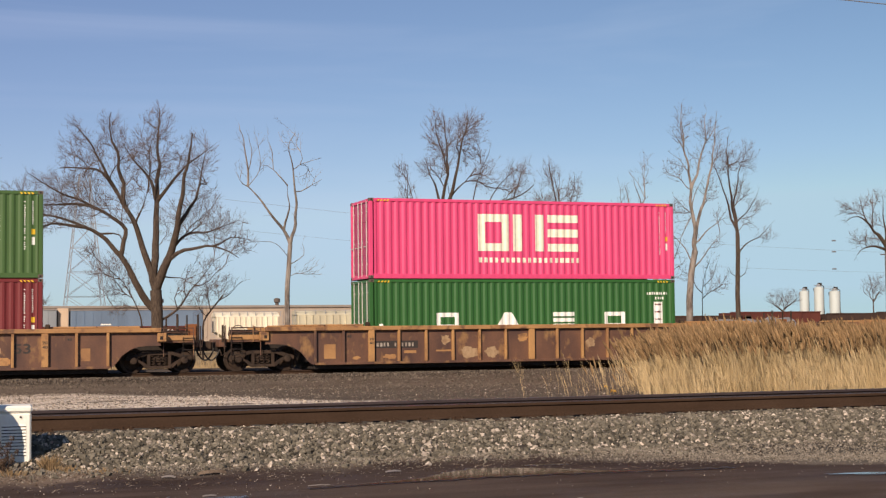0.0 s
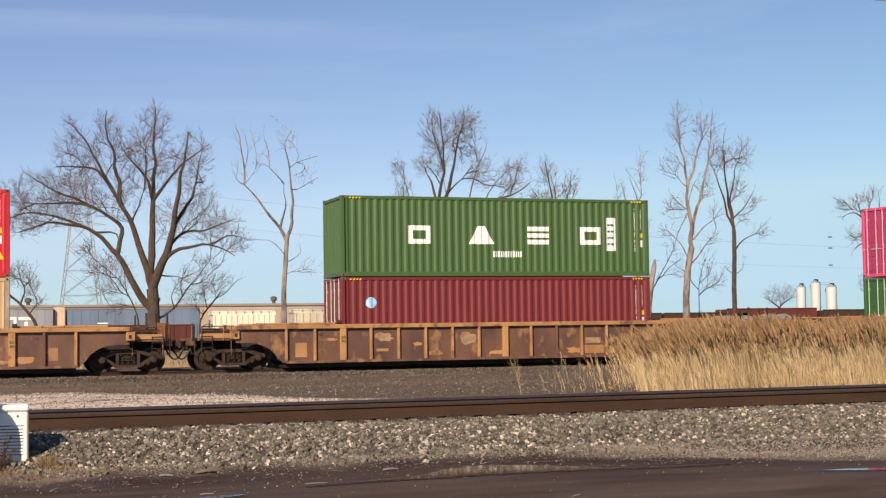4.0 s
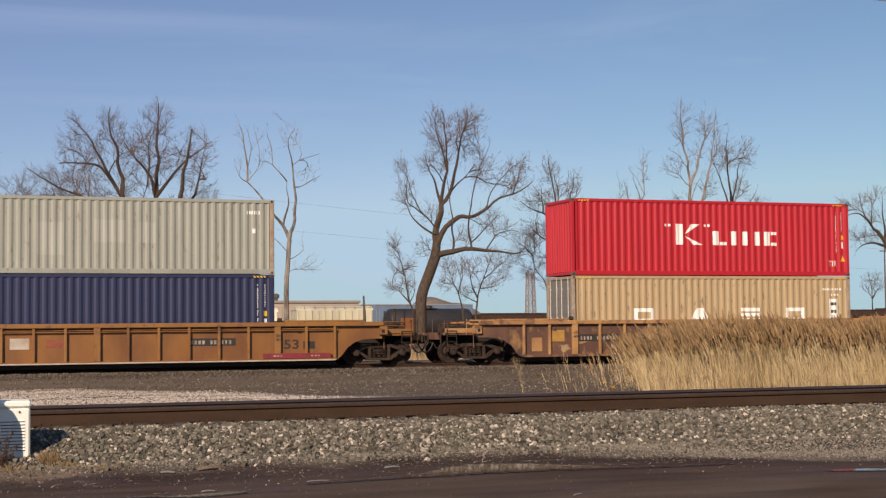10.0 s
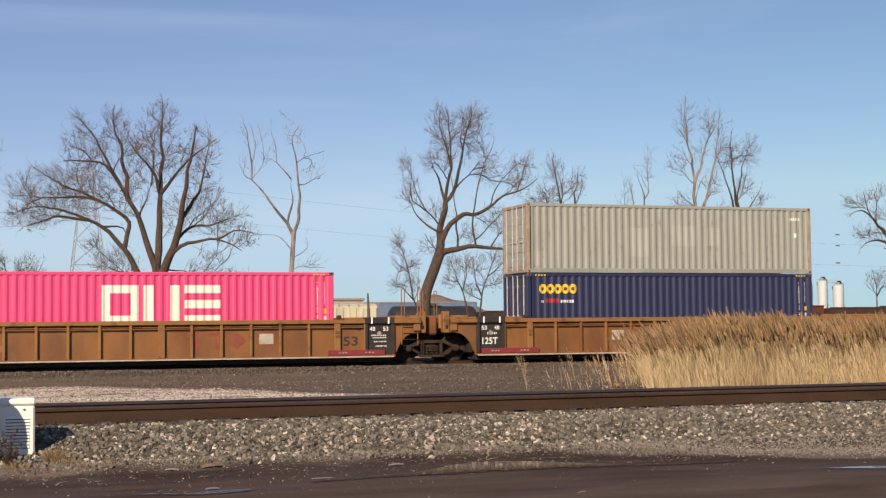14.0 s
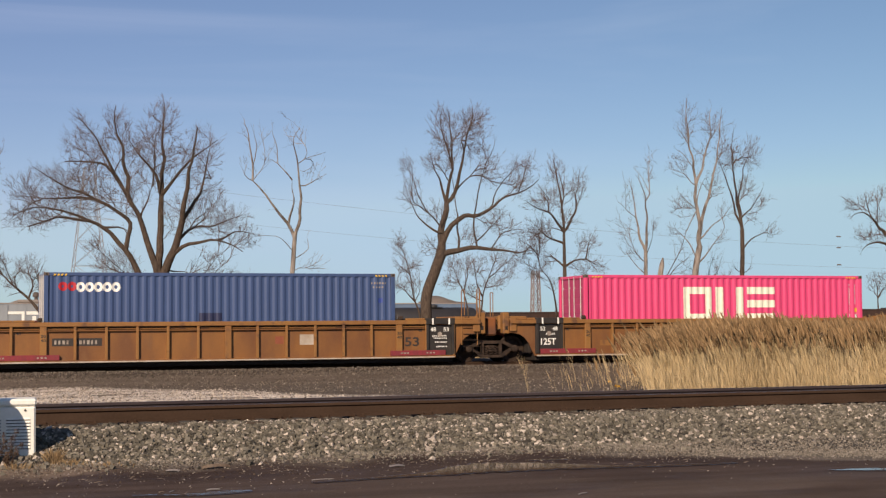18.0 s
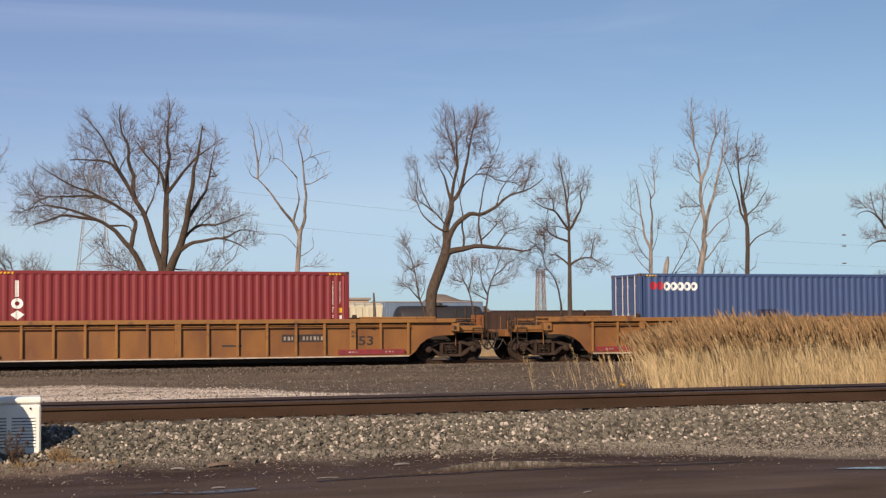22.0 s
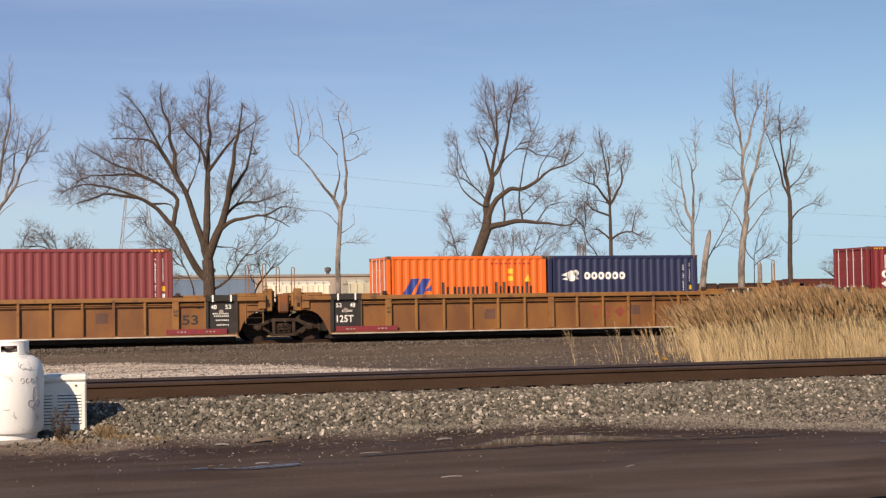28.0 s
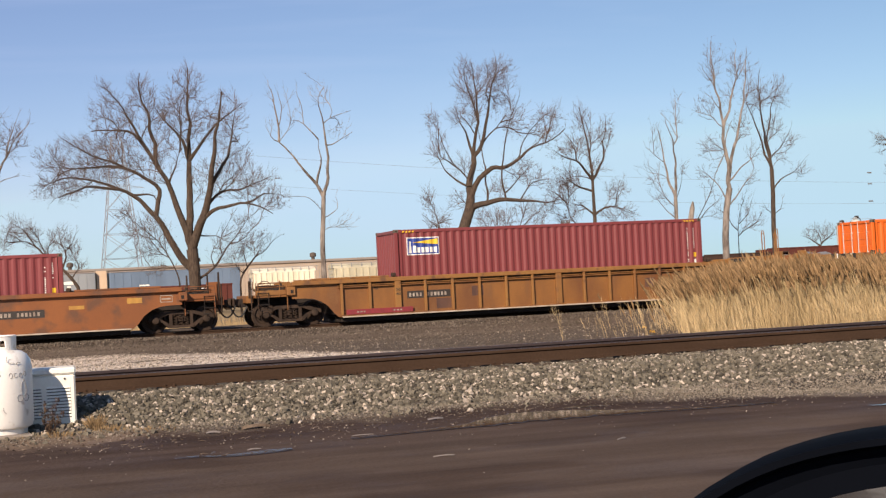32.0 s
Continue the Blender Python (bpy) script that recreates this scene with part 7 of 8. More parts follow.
def dead_weed(x, y):
    """A dry brown weed: two stems with small crumpled leaves."""
    rng = random.Random(9)
    stems, leaves = Shape(), Shape()
    for lean in (0.02, -0.03, 0.04, -0.01, 0.06):
        h = rng.uniform(0.22, 0.42)
        pts = [(lean * k * 0.5 + rng.gauss(0, 0.006), rng.gauss(0, 0.006), h * k / 5) for k in range(6)]
        stems.tube(pts, [0.004, 0.004, 0.0035, 0.003, 0.0025, 0.002], 4)
        for _ in range(80):
            p = pts[rng.randint(1, 5)]
            a, ln = rng.uniform(0, 6.28), rng.uniform(0.012, 0.034)
            z = p[2] + rng.uniform(-0.03, 0.03)
            k = len(leaves.v)
            leaves.v += [(p[0], p[1], z), (p[0] + ln * math.cos(a), p[1] + ln * math.sin(a), z + 0.01), (p[0] + ln * 0.9 * math.cos(a + 0.6), p[1] + ln * 0.9 * math.sin(a + 0.6), z - rng.uniform(0, 0.03))]
            leaves.f.append((k, k + 1, k + 2))
    w = tagged(part("dead_weed", stems, M_WEED, at=pose(x, y, ground_z(x, y) - 0.005)), "dead brown weed before a white cabinet", "weed")
    part("leaves", leaves, M_WEED, w)


dead_weed(0.92, 17.42)


def field_grass():
    """Dry grass of the field behind the train, seen under and between the cars."""
    rng = random.Random(8)
    s = Shape()
    for _ in range(9000):
        y = rng.uniform(58.2, 80)
        x = rng.uniform(-0.02, 0.85) * y
        z, h = ground_z(x, y), rng.uniform(0.3, 0.95)
        dx, w = rng.gauss(-0.1, 0.12), rng.uniform(0.012, 0.03)
        k = len(s.v)
        s.v += [(x - w, y, z), (x + w, y, z), (x + dx, y + rng.gauss(0, 0.08), z + h)]
        s.f.append((k, k + 1, k + 2))
    tagged(part("field_grass", s, M_DRYGRASS), "tan dry field grass behind the railway", "grass", kind="stuff")


field_grass()

# ---- propane tank, cabinet and blocks beside the near track ----
M_TANK = material("white_tank_enamel", (0.92, 0.91, 0.87), (0.86, 0.84, 0.79), 2.0, 0.5, (1, 1, 0.4), 0.38, 0.0, 0.02, 20, (0.60, 0.55, 0.49), 6.0, 0.04, fine=0.02)
M_CABINET = material("off_white_cabinet_paint", (0.90, 0.88, 0.79), (0.82, 0.80, 0.71), 3.0, 0.5, (1, 1, 0.5), 0.5, 0.0, 0.02, 30, fine=0.04)
M_CONCRETE = material("rough_concrete", (0.327, 0.292, 0.249), (0.241, 0.206, 0.172), 6, 0.7, rough=0.9, bump=0.2, bump_scale=30)
M_SCRAWL = material("dark_scrawl", (0.20, 0.185, 0.18), (0.36, 0.34, 0.32), 12, 0.6, rough=0.7)
TX, TY = 0.40, 17.78
pad = tagged(part("concrete_pad", Shape().box(-0.62, 0.32, -0.44, 0.40, 0, 0.085, 0.012), M_CONCRETE, at=pose(TX, TY, SHELF_Z - 0.05, 0, 0, 3)), "low pale concrete pad under a gas tank", "pad")
t = thing("propane_tank", "white upright propane tank with valve collar", "gas tank", at=pose(TX, TY, SHELF_Z + 0.035))
prof = [(0.30, 0.0), (0.31, 0.06), (0.35, 0.075), (0.378, 0.13), (0.38, 0.72), (0.366, 0.82), (0.325, 0.89), (0.26, 0.93), (0.15, 0.955), (0.02, 0.96)]
part("tank_body", Shape().lathe(prof, sides=48), M_TANK, t, smooth=True)
collar = Shape()
for k in range(40):
    a0, a1 = 2 * math.pi * k / 40, 2 * math.pi * (k + 1) / 40
    am = (a0 + a1) / 2
    gap = abs((am % math.pi) - math.pi / 2) < 0.42
    for z0, z1 in (((0.92, 0.975), (1.05, 1.095)) if gap else ((0.92, 1.095),)):
        q = [(r * math.cos(a), r * math.sin(a), z) for z in (z0, z1) for r in (0.205, 0.217) for a in (a0, a1)]
        collar.add(q, [(0, 1, 3, 2), (4, 6, 7, 5), (0, 2, 6, 4), (1, 5, 7, 3), (2, 3, 7, 6), (0, 4, 5, 1)])
collar.tube([(0.211 * math.cos(a), 0.211 * math.sin(a), 1.098) for a in np.linspace(0, 2 * math.pi, 33)], 0.012, 6, False)
part("valve_collar", collar, M_TANK, t)
part("valve", Shape().lathe([(0.035, 0.94), (0.035, 1.01), (0.05, 1.02), (0.05, 1.05), (0.02, 1.06)], sides=10).lathe([(0.02, 0.0), (0.02, 0.09)], (0, 0.0, 0.995), "x", 8), M_CASTING, t)
rng = random.Random(3)


def on_tank(u, z):
    """A place on the tank's side, u metres across its face."""
    return (u, -math.sqrt(max(0.0, 0.3805 ** 2 - u * u)) - 0.0008, z)


def scrawl_loop(cx, cz, w, h, a0=0.0, a1=6.5):
    """A wobbly hand-drawn stroke on the tank."""
    n = 14
    pts = [on_tank(cx + w * math.cos(a0 + (a1 - a0) * k / n) * rng.uniform(0.9, 1.1), cz + h * math.sin(a0 + (a1 - a0) * k / n) * rng.uniform(0.92, 1.08)) for k in range(n + 1)]
    part("scrawl", Shape().tube(pts, 0.0034, 4), M_SCRAWL, t)


for stroke in ((0.268, 0.50, 0.026, 0.105), (0.224, 0.405, 0.030, 0.038), (0.292, 0.405, 0.028, 0.036), (0.13, 0.66, 0.018, 0.028, -1.8, 3.2), (0.185, 0.66, 0.016, 0.026, 1.0, 6.0),
               (0.235, 0.66, 0.015, 0.024), (0.285, 0.67, 0.014, 0.026), (0.0, 0.665, 0.02, 0.02, -0.5, 2.5), (0.06, 0.30, 0.022, 0.05, 2.9, 5.0), (-0.04, 0.35, 0.035, 0.008, 3.3, 6.0),
               (0.15, 0.79, 0.03, 0.012, 0.2, 3.0), (0.22, 0.79, 0.022, 0.014, 0.2, 4.0), (0.10, 0.845, 0.008, 0.03, 1.6, 4.6)):
    scrawl_loop(*stroke)

BX, BY, BZ = 0.56, 18.20, -0.20
box = thing("utility_cabinet", "off-white louvred metal cabinet on concrete blocks", "cabinet", at=pose(BX, BY, BZ, 0, 0, -3.5))
bw, bd, bh = 0.72, 0.52, 0.67
part("body", Shape().box(0, bw, 0, bd, 0.0, bh - 0.085, 0.02), M_CABINET, box, smooth=False)
part("lid", Shape().box(-0.012, bw + 0.012, -0.014, bd + 0.012, bh - 0.082, bh, 0.022), M_CABINET, box)
for cx0, cx1 in ((0.06, 0.33), (0.39, 0.66)):
    for k in range(10):
        z = 0.10 + k * 0.037
        lv = Shape().prism([(-0.012, z), (0.002, z + 0.006), (0.002, z + 0.026)], cx0, cx1, "x")
        part("louvre", lv, M_CABINET, box)
        part("louvre_gap", Shape().box(cx0, cx1, -0.0025, 0.0, z - 0.011, z - 0.001), M_UNDER, box)
part("latch", Shape().lathe([(0.012, -0.012), (0.012, 0.0)], (0.60, 0, bh - 0.13), "y", 8), M_UNDER, box)
for x0, x1, y0 in ((0.38, 0.80, -0.06), (-0.15, 0.20, -0.06), (0.40, 0.74, 0.30), (0.0, 0.30, 0.30)):
    blk = part("concrete_block", Shape().box(x0, x1, y0, y0 + 0.19, 0, 0.065, 0.012), M_CONCRETE, at=pose(BX, BY, BZ - 0.067, 0, 0, -3.5))
    tagged(blk, "flat pale concrete block under a cabinet", "block", "blocks under the cabinet")

# ---- puddles on the dirt road ----
M_WATER = bpy.data.materials.new("muddy_water")
M_WATER.use_nodes = True
wp = M_WATER.node_tree.nodes["Principled BSDF"]
wp.inputs["Base Color"].default_value, wp.inputs["Roughness"].default_value = (0.060, 0.036, 0.024, 1), 0.06
wind, ripple = M_WATER.node_tree.nodes.new("ShaderNodeTexNoise"), M_WATER.node_tree.nodes.new("ShaderNodeBump")
wind.inputs["Scale"].default_value, wind.inputs["Detail"].default_value = 9.0, 3.0
ripple.inputs["Strength"].default_value, ripple.inputs["Distance"].default_value = 0.08, 0.004
M_WATER.node_tree.links.new(wind.outputs["Fac"], ripple.inputs["Height"])
M_WATER.node_tree.links.new(ripple.outputs[0], wp.inputs["Normal"])


def water_outline(spine, grow=0.0):
    """A ragged shoreline along a puddle's middle line."""
    near, far = [], []
    for (x0, y0, w0), (x1, y1, w1) in zip(spine, spine[1:]):
        n = max(3, round((x1 - x0) / 0.05))
        for k in range(n):
            f = k / n
            x, y, w = x0 + (x1 - x0) * f, y0 + (y1 - y0) * f, w0 + (w1 - w0) * f + grow
            near.append((x, y - w * (1.0 + 0.30 * noise.noise((x * 3, 1.5, 0)) + 0.25 * noise.noise((x * 11, 2.5, 0))), 0.0))
            far.append((x, y + w * (1.0 + 0.35 * noise.noise((x * 3, 7.5, 0)) + 0.35 * noise.noise((x * 9, 8.5, 0))), 0.0))
    return near, far


M_WET_MUD = material("wet_mud", (0.062, 0.040, 0.030), (0.048, 0.032, 0.024), 6, 0.8, (0.6, 3, 1), 0.42, 0.0, 0.04, 25)
M_WET_MUD.node_tree.nodes["Principled BSDF"].inputs["Specular IOR Level"].default_value = 0.2
for spine in PUDDLES:
    for mat, grow, z, name in ((M_WET_MUD, 0.05, WATER_Z - 0.003, "wet_rim"), (M_WATER, 0.0, WATER_Z, "puddle")):
        near, far = water_outline(spine, grow)
        n = len(near)
        sheet = Shape().add([(x, y, z) for x, y, _ in near + far], [(k, k + 1, n + k + 1, n + k) for k in range(n - 1)])
        ob = part(name, sheet, mat)
        if name == "puddle":
            tagged(ob, "shallow muddy puddle on the dark dirt road", "puddle", "puddles on the road", kind="structure")
            rim_.parent = ob
        else:
            rim_ = ob
M_SCRAP = material("yellow_scrap", (0.75, 0.42, 0.04), (0.516, 0.284, 0.034), 30, 0.5, rough=0.6)
for x, y, w in ((19.02, 39.4, 0.15), (20.5, 43.0, 0.10)):
    crumple = random.Random(int(x * 10))
    s = Shape()
    g = 4
    s.v = [(w * (i / g - 0.5) + crumple.gauss(0, w * 0.05), w * 0.7 * (j / g - 0.5), 0.02 + crumple.uniform(0, w * 0.8)) for j in range(g + 1) for i in range(g + 1)]
    s.f = [(j * (g + 1) + i, j * (g + 1) + i + 1, (j + 1) * (g + 1) + i + 1, (j + 1) * (g + 1) + i) for j in range(g) for i in range(g)]
    ob = part("plastic_scrap", s, M_SCRAP, at=pose(x, y, ground_z(x, y)))
    tagged(ob, "crumpled yellow scrap of litter beside dry reeds", "litter", "yellow litter by the reeds")

# ---- door mirror of the parked car that holds the camera ----
M_MIRROR_SHELL = material("black_mirror_shell", (0.003, 0.004, 0.006), (0.004, 0.005, 0.008), 20, 0.4, rough=0.6, fine=0.0)
M_MIRROR_SHELL.node_tree.nodes["Principled BSDF"].inputs["Specular IOR Level"].default_value = 0.02
M_MIRROR_SHELL.node_tree.nodes["Principled BSDF"].inputs["IOR"].default_value = 1.2
M_GLASS = bpy.data.materials.new("mirror_glass")
M_GLASS.use_nodes = True
gp = M_GLASS.node_tree.nodes["Principled BSDF"]
gp.inputs["Base Color"].default_value, gp.inputs["Metallic"].default_value, gp.inputs["Roughness"].default_value = (0.30, 0.32, 0.35, 1), 1.0, 0.02


def superellipse(a, b, n, count):
    out = []
    for k in range(count):
        t_ = 2 * math.pi * k / count
        c_, s_ = math.cos(t_), math.sin(t_)
        out.append((a * math.copysign(abs(c_) ** (2 / n), c_), b * math.copysign(abs(s_) ** (2 / n), s_)))
    return out


def loft(rows, close=True):
    s = Shape()
    n = len(rows[0])
    for r in rows:
        s.v += r
    for j in range(len(rows) - 1):
        s.f += [(j * n + i, j * n + (i + 1) % n, (j + 1) * n + (i + 1) % n, (j + 1) * n + i) for i in range(n)]
    if close:
        s.f.append(tuple(range((len(rows) - 1) * n, len(rows) * n)))
    return s


MIRROR_AT = EYE + Vector((0.377, 0.500, -0.1555))
mirror = thing("door_mirror", "black door mirror of a parked car", "car mirror", at=Matrix.Translation(MIRROR_AT) @ pose(0, 0, 0, 0, 0, -37))
# local -y faces back to the camera
shell = [[(u * k, d, w * k) for u, w in superellipse(0.137, 0.087, 2.3, 72)] for d, k in
         ((-0.022, 0.93), (-0.030, 0.955), (-0.030, 0.985), (-0.018, 1.0), (0.02, 0.985), (0.06, 0.90), (0.09, 0.74), (0.11, 0.48), (0.118, 0.15))]
part("shell", loft(shell), M_MIRROR_SHELL, mirror, smooth=True)
glass = [[(u * k + 0.006, d, w * k) for u, w in superellipse(0.115, 0.068, 2.4, 72)] for d, k in ((-0.020, 0.98), (-0.0205, 0.5), (-0.021, 0.02))]
part("mirror_glass", loft(glass), M_GLASS, mirror)
part("inner_bezel", loft([[(u * k, d, w * k) for u, w in superellipse(0.137, 0.087, 2.3, 72)] for d, k in ((-0.022, 0.93), (-0.019, 0.86), (-0.0185, 0.1))]), M_MIRROR_SHELL, mirror)
part("arm", loft([[(-0.11 + 0.03 * math.cos(a) - 0.03 * k, 0.03 + 0.022 * math.sin(a) + 0.01 * k, -0.06 - 0.045 * k) for a in np.linspace(0, 2 * math.pi, 12, endpoint=False)] for k in range(4)]), M_MIRROR_SHELL, mirror)
door_ = thing("car_door", "dark blue door of the parked car below the window", "car", at=pose(0, 0, 0))
M_CAR_DOOR = material("dark_blue_car_paint", (0.010, 0.014, 0.030), (0.012, 0.015, 0.034), 5, 0.3, rough=0.25, fine=0.0)
side = [(0.44, ROAD_Z + 0.34), (0.49, ROAD_Z + 0.56), (0.50, ROAD_Z + 0.86), (0.47, ROAD_Z + 1.08), (0.44, ROAD_Z + 1.12), (0.38, ROAD_Z + 1.11), (0.38, ROAD_Z + 0.34)]
part("panel", Shape().prism(side, -0.55, 0.85, "x"), M_CAR_DOOR, door_, smooth=False)
part("mirror_foot", Shape().prism([(0.20, 0.76), (0.40, 0.76), (0.36, 0.98), (0.24, 0.98)], 0.42, 0.52, "y"), M_MIRROR_SHELL, door_)
part("sill_box", Shape().box(-0.55, 0.85, 0.36, 0.46, ROAD_Z, ROAD_Z + 0.36, 0.03), M_CAR_DOOR, door_)

# ---- rail yard and skyline ----
M_BOX_BLUE = material("weathered_blue_boxcar", (0.150, 0.215, 0.300), (0.115, 0.165, 0.235), 0.6, 0.6, (1, 1, 0.3), 0.7)
M_TIMBER = material("pale_tan_timber", (0.66, 0.50, 0.36), (0.54, 0.39, 0.27), 0.8, 0.6, (1, 1, 0.3), 0.8)
M_BOX_GREY = material("weathered_grey_boxcar", (0.284, 0.310, 0.327), (0.215, 0.232, 0.249), 0.6, 0.6, (1, 1, 0.3), 0.7)
M_HOPPER_WHITE = material("grimy_white_hopper", (0.84, 0.77, 0.60), (0.70, 0.62, 0.47), 0.6, 0.6, (1, 1, 0.3), 0.7)
M_HOPPER_CREAM = material("cream_hopper", (0.62, 0.57, 0.41), (0.447, 0.404, 0.292), 0.6, 0.6, (1, 1, 0.3), 0.7)
M_TANKCAR = material("black_tank_car", (0.019, 0.019, 0.022), (0.034, 0.030, 0.028), 0.7, 0.5, rough=0.5)
M_GONDOLA = material("brown_gondola", (0.073, 0.043, 0.033), (0.047, 0.031, 0.026), 0.6, 0.6, (1, 1, 0.4), 0.85)
M_GONDOLA_RED = material("red_brown_gondola", (0.129, 0.039, 0.029), (0.086, 0.031, 0.026), 0.6, 0.6, (1, 1, 0.4), 0.8)
M_WAREHOUSE = material("pale_warehouse_cladding", (0.447, 0.361, 0.284), (0.387, 0.310, 0.241), 0.2, 0.5, rough=0.8)
M_ROOF = material("grey_warehouse_roof", (0.310, 0.267, 0.232), (0.258, 0.224, 0.198), 0.2, 0.5, rough=0.8)
M_SILO = material("white_silo_paint", (0.50, 0.555, 0.535), (0.37, 0.40, 0.385), 0.3, 0.6, (1, 1, 0.2), 0.7)
M_STEEL = material("galvanised_lattice_steel", (0.344, 0.353, 0.370), (0.275, 0.284, 0.292), 1, 0.4, rough=0.6, metal=0.3)
M_TOWER_RED = material("faded_red_tower_steel", (0.190, 0.140, 0.132), (0.240, 0.215, 0.205), 0.3, 0.9, rough=0.7)
M_MOUND = material("bare_earth_mound", (0.215, 0.175, 0.145), (0.150, 0.120, 0.100), 0.15, 0.8, rough=0.95, bump=0.3, bump_scale=1)
M_WIRE = material("dark_cable", (0.138, 0.138, 0.146), (0.172, 0.172, 0.172), 2, 0.3, rough=0.6)
M_POLE = material("grey_wooden_pole", (0.138, 0.112, 0.095), (0.095, 0.077, 0.065), 3, 0.6, (3, 3, 0.4), 0.9)
YARD_Y, YARD_Z = 165.0, -0.3


def yard_wheels(car, length):
    for x in (1.3, 2.9, length - 2.9, length - 1.3):
        part("wheelset", WHEEL_33, None, car, at=pose(x, 1.5, 0.42))


def boxcar(label, x0, x1, top, mat, y=YARD_Y):
    L = x1 - x0
    h = top - YARD_Z
    car = thing("boxcar", label, "railway wagon", "parked freight cars", at=pose(x0, y, YARD_Z))
    part("body", Shape().box(0, L, 0, 3.0, 1.0, h - 0.15, 0.04), mat, car)
    part("roof", Shape().prism([(-0.05, h - 0.15), (3.05, h - 0.15), (2.9, h - 0.05), (1.5, h), (0.1, h - 0.05)], 0, L, "x"), M_ROOF, car)
    for k in range(int(L / 0.9)):
        if abs((k + 0.5) * 0.9 - L / 2) > 1.6:
            part("side_rib", Shape().box(k * 0.9 + 0.4, k * 0.9 + 0.5, -0.04, 0.0, 1.05, h - 0.2), mat, car)
    d = part("sliding_door", Shape().box(L / 2 - 1.5, L / 2 + 1.5, -0.09, -0.045, 1.05, h - 0.25, 0.02), mat, car)
    for z in (1.8, 2.7):
        part("door_bar", Shape().box(L / 2 - 1.4, L / 2 + 1.4, -0.12, -0.09, z, z + 0.08), mat, d)
    part("underframe", Shape().box(0.2, L - 0.2, 0.5, 2.5, 0.7, 1.0), M_UNDER, car)
    yard_wheels(car, L)
    return car, h


def hopper(label, x0, x1, top, mat):
    L = x1 - x0
    h = top - YARD_Z
    car = thing("covered_hopper", label, "railway wagon", "parked freight cars", at=pose(x0, YARD_Y, YARD_Z))
    side = [(0.9, h - 0.5), (L - 0.9, h - 0.5), (L - 0.9, 2.2), (L - 2.4, 1.2), (2.4, 1.2), (0.9, 2.2)]
    part("body", Shape().prism(side, 0.1, 2.9, "y"), mat, car)
    part("roof", Shape().prism([(0.1, h - 0.5), (2.9, h - 0.5), (2.3, h - 0.1), (1.5, h), (0.7, h - 0.1)], 0.8, L - 0.8, "x"), mat, car)
    for k in range(12):
        x = 1.0 + (L - 2.1) * k / 11
        part("side_rib", Shape().box(x, x + 0.1, 0.0, 0.1, 1.6, h - 0.5), mat, car)
    for k in range(3):
        x = L * (0.28 + 0.22 * k)
        part("outlet_hopper", Shape().prism([(x - 1.2, 1.3), (x + 1.2, 1.3), (x + 0.4, 0.6), (x - 0.4, 0.6)], 0.7, 2.3, "y"), mat, car)
    walk_ = Shape().box(0.5, L - 0.5, 0.2, 0.26, h + 0.02, h + 0.06)
    for k in range(9):
        walk_.box(0.6 + (L - 1.3) * k / 8, 0.66 + (L - 1.3) * k / 8, 0.2, 0.26, h - 0.5, h + 0.05)
    part("running_board", walk_, M_STEEL, car)
    for x in (0.25, L - 0.45):
        lad = Shape()
        for z in np.arange(0.9, h - 0.5, 0.35):
            lad.box(x, x + 0.4, 0.04, 0.07, z, z + 0.03)
        lad.box(x, x + 0.03, 0.04, 0.07, 0.8, h - 0.4).box(x + 0.37, x + 0.4, 0.04, 0.07, 0.8, h - 0.4)
        part("ladder", lad, M_STEEL, car)
    part("underframe", Shape().box(0.1, L - 0.1, 0.9, 2.1, 0.8, 1.1), M_UNDER, car)
    yard_wheels(car, L)


def tank_car(label, x0, x1, top):
    L = x1 - x0
    h = top - YARD_Z
    r = (h - 1.0) / 2
    car = thing("tank_car", label, "railway wagon", "parked freight cars", at=pose(x0, YARD_Y, YARD_Z))
    part("tank", Shape().lathe([(0.05, 0.4), (r * 0.7, 0.5), (r * 0.95, 0.8), (r, 1.1), (r, L - 1.1), (r * 0.95, L - 0.8), (r * 0.7, L - 0.5), (0.05, L - 0.4)], (0, 1.5, h - r), "x", 24), M_TANKCAR, car, smooth=True)
    part("dome", Shape().lathe([(0.45, h - 0.15), (0.45, h + 0.3), (0.1, h + 0.36)], (L / 2, 1.5, 0), "z", 14), M_TANKCAR, car)
    part("platform", Shape().box(L / 2 - 0.9, L / 2 + 0.9, 0.7, 2.3, h + 0.0, h + 0.05), M_TANKCAR, car)
    part("underframe", Shape().box(0.1, L - 0.1, 0.9, 2.1, 0.8, 1.05), M_UNDER, car)
    yard_wheels(car, L)


def gondola(label, x0, x1, top, mat, y=YARD_Y):
    L = x1 - x0
    h = top - YARD_Z
    car = thing("gondola", label, "railway wagon", "parked freight cars", at=pose(x0, y, YARD_Z))
    s = Shape().box(0, L, 0, 0.12, 1.0, h).box(0, L, 2.88, 3.0, 1.0, h).box(0, 0.12, 0.12, 2.88, 1.0, h).box(L - 0.12, L, 0.12, 2.88, 1.0, h).box(0, L, 0.12, 2.88, 1.0, 1.15)
    part("body", s, mat, car)
    part("top_chord", Shape().box(-0.05, L + 0.05, -0.08, 0.1, h - 0.02, h + 0.12), mat, car)
    for k in range(int(L / 1.2)):
        part("side_post", Shape().box(k * 1.2 + 0.5, k * 1.2 + 0.64, -0.09, 0.0, 1.0, h), mat, car)
    part("underframe", Shape().box(0.1, L - 0.1, 0.7, 2.3, 0.75, 1.0), M_UNDER, car)
    yard_wheels(car, L)
    return car


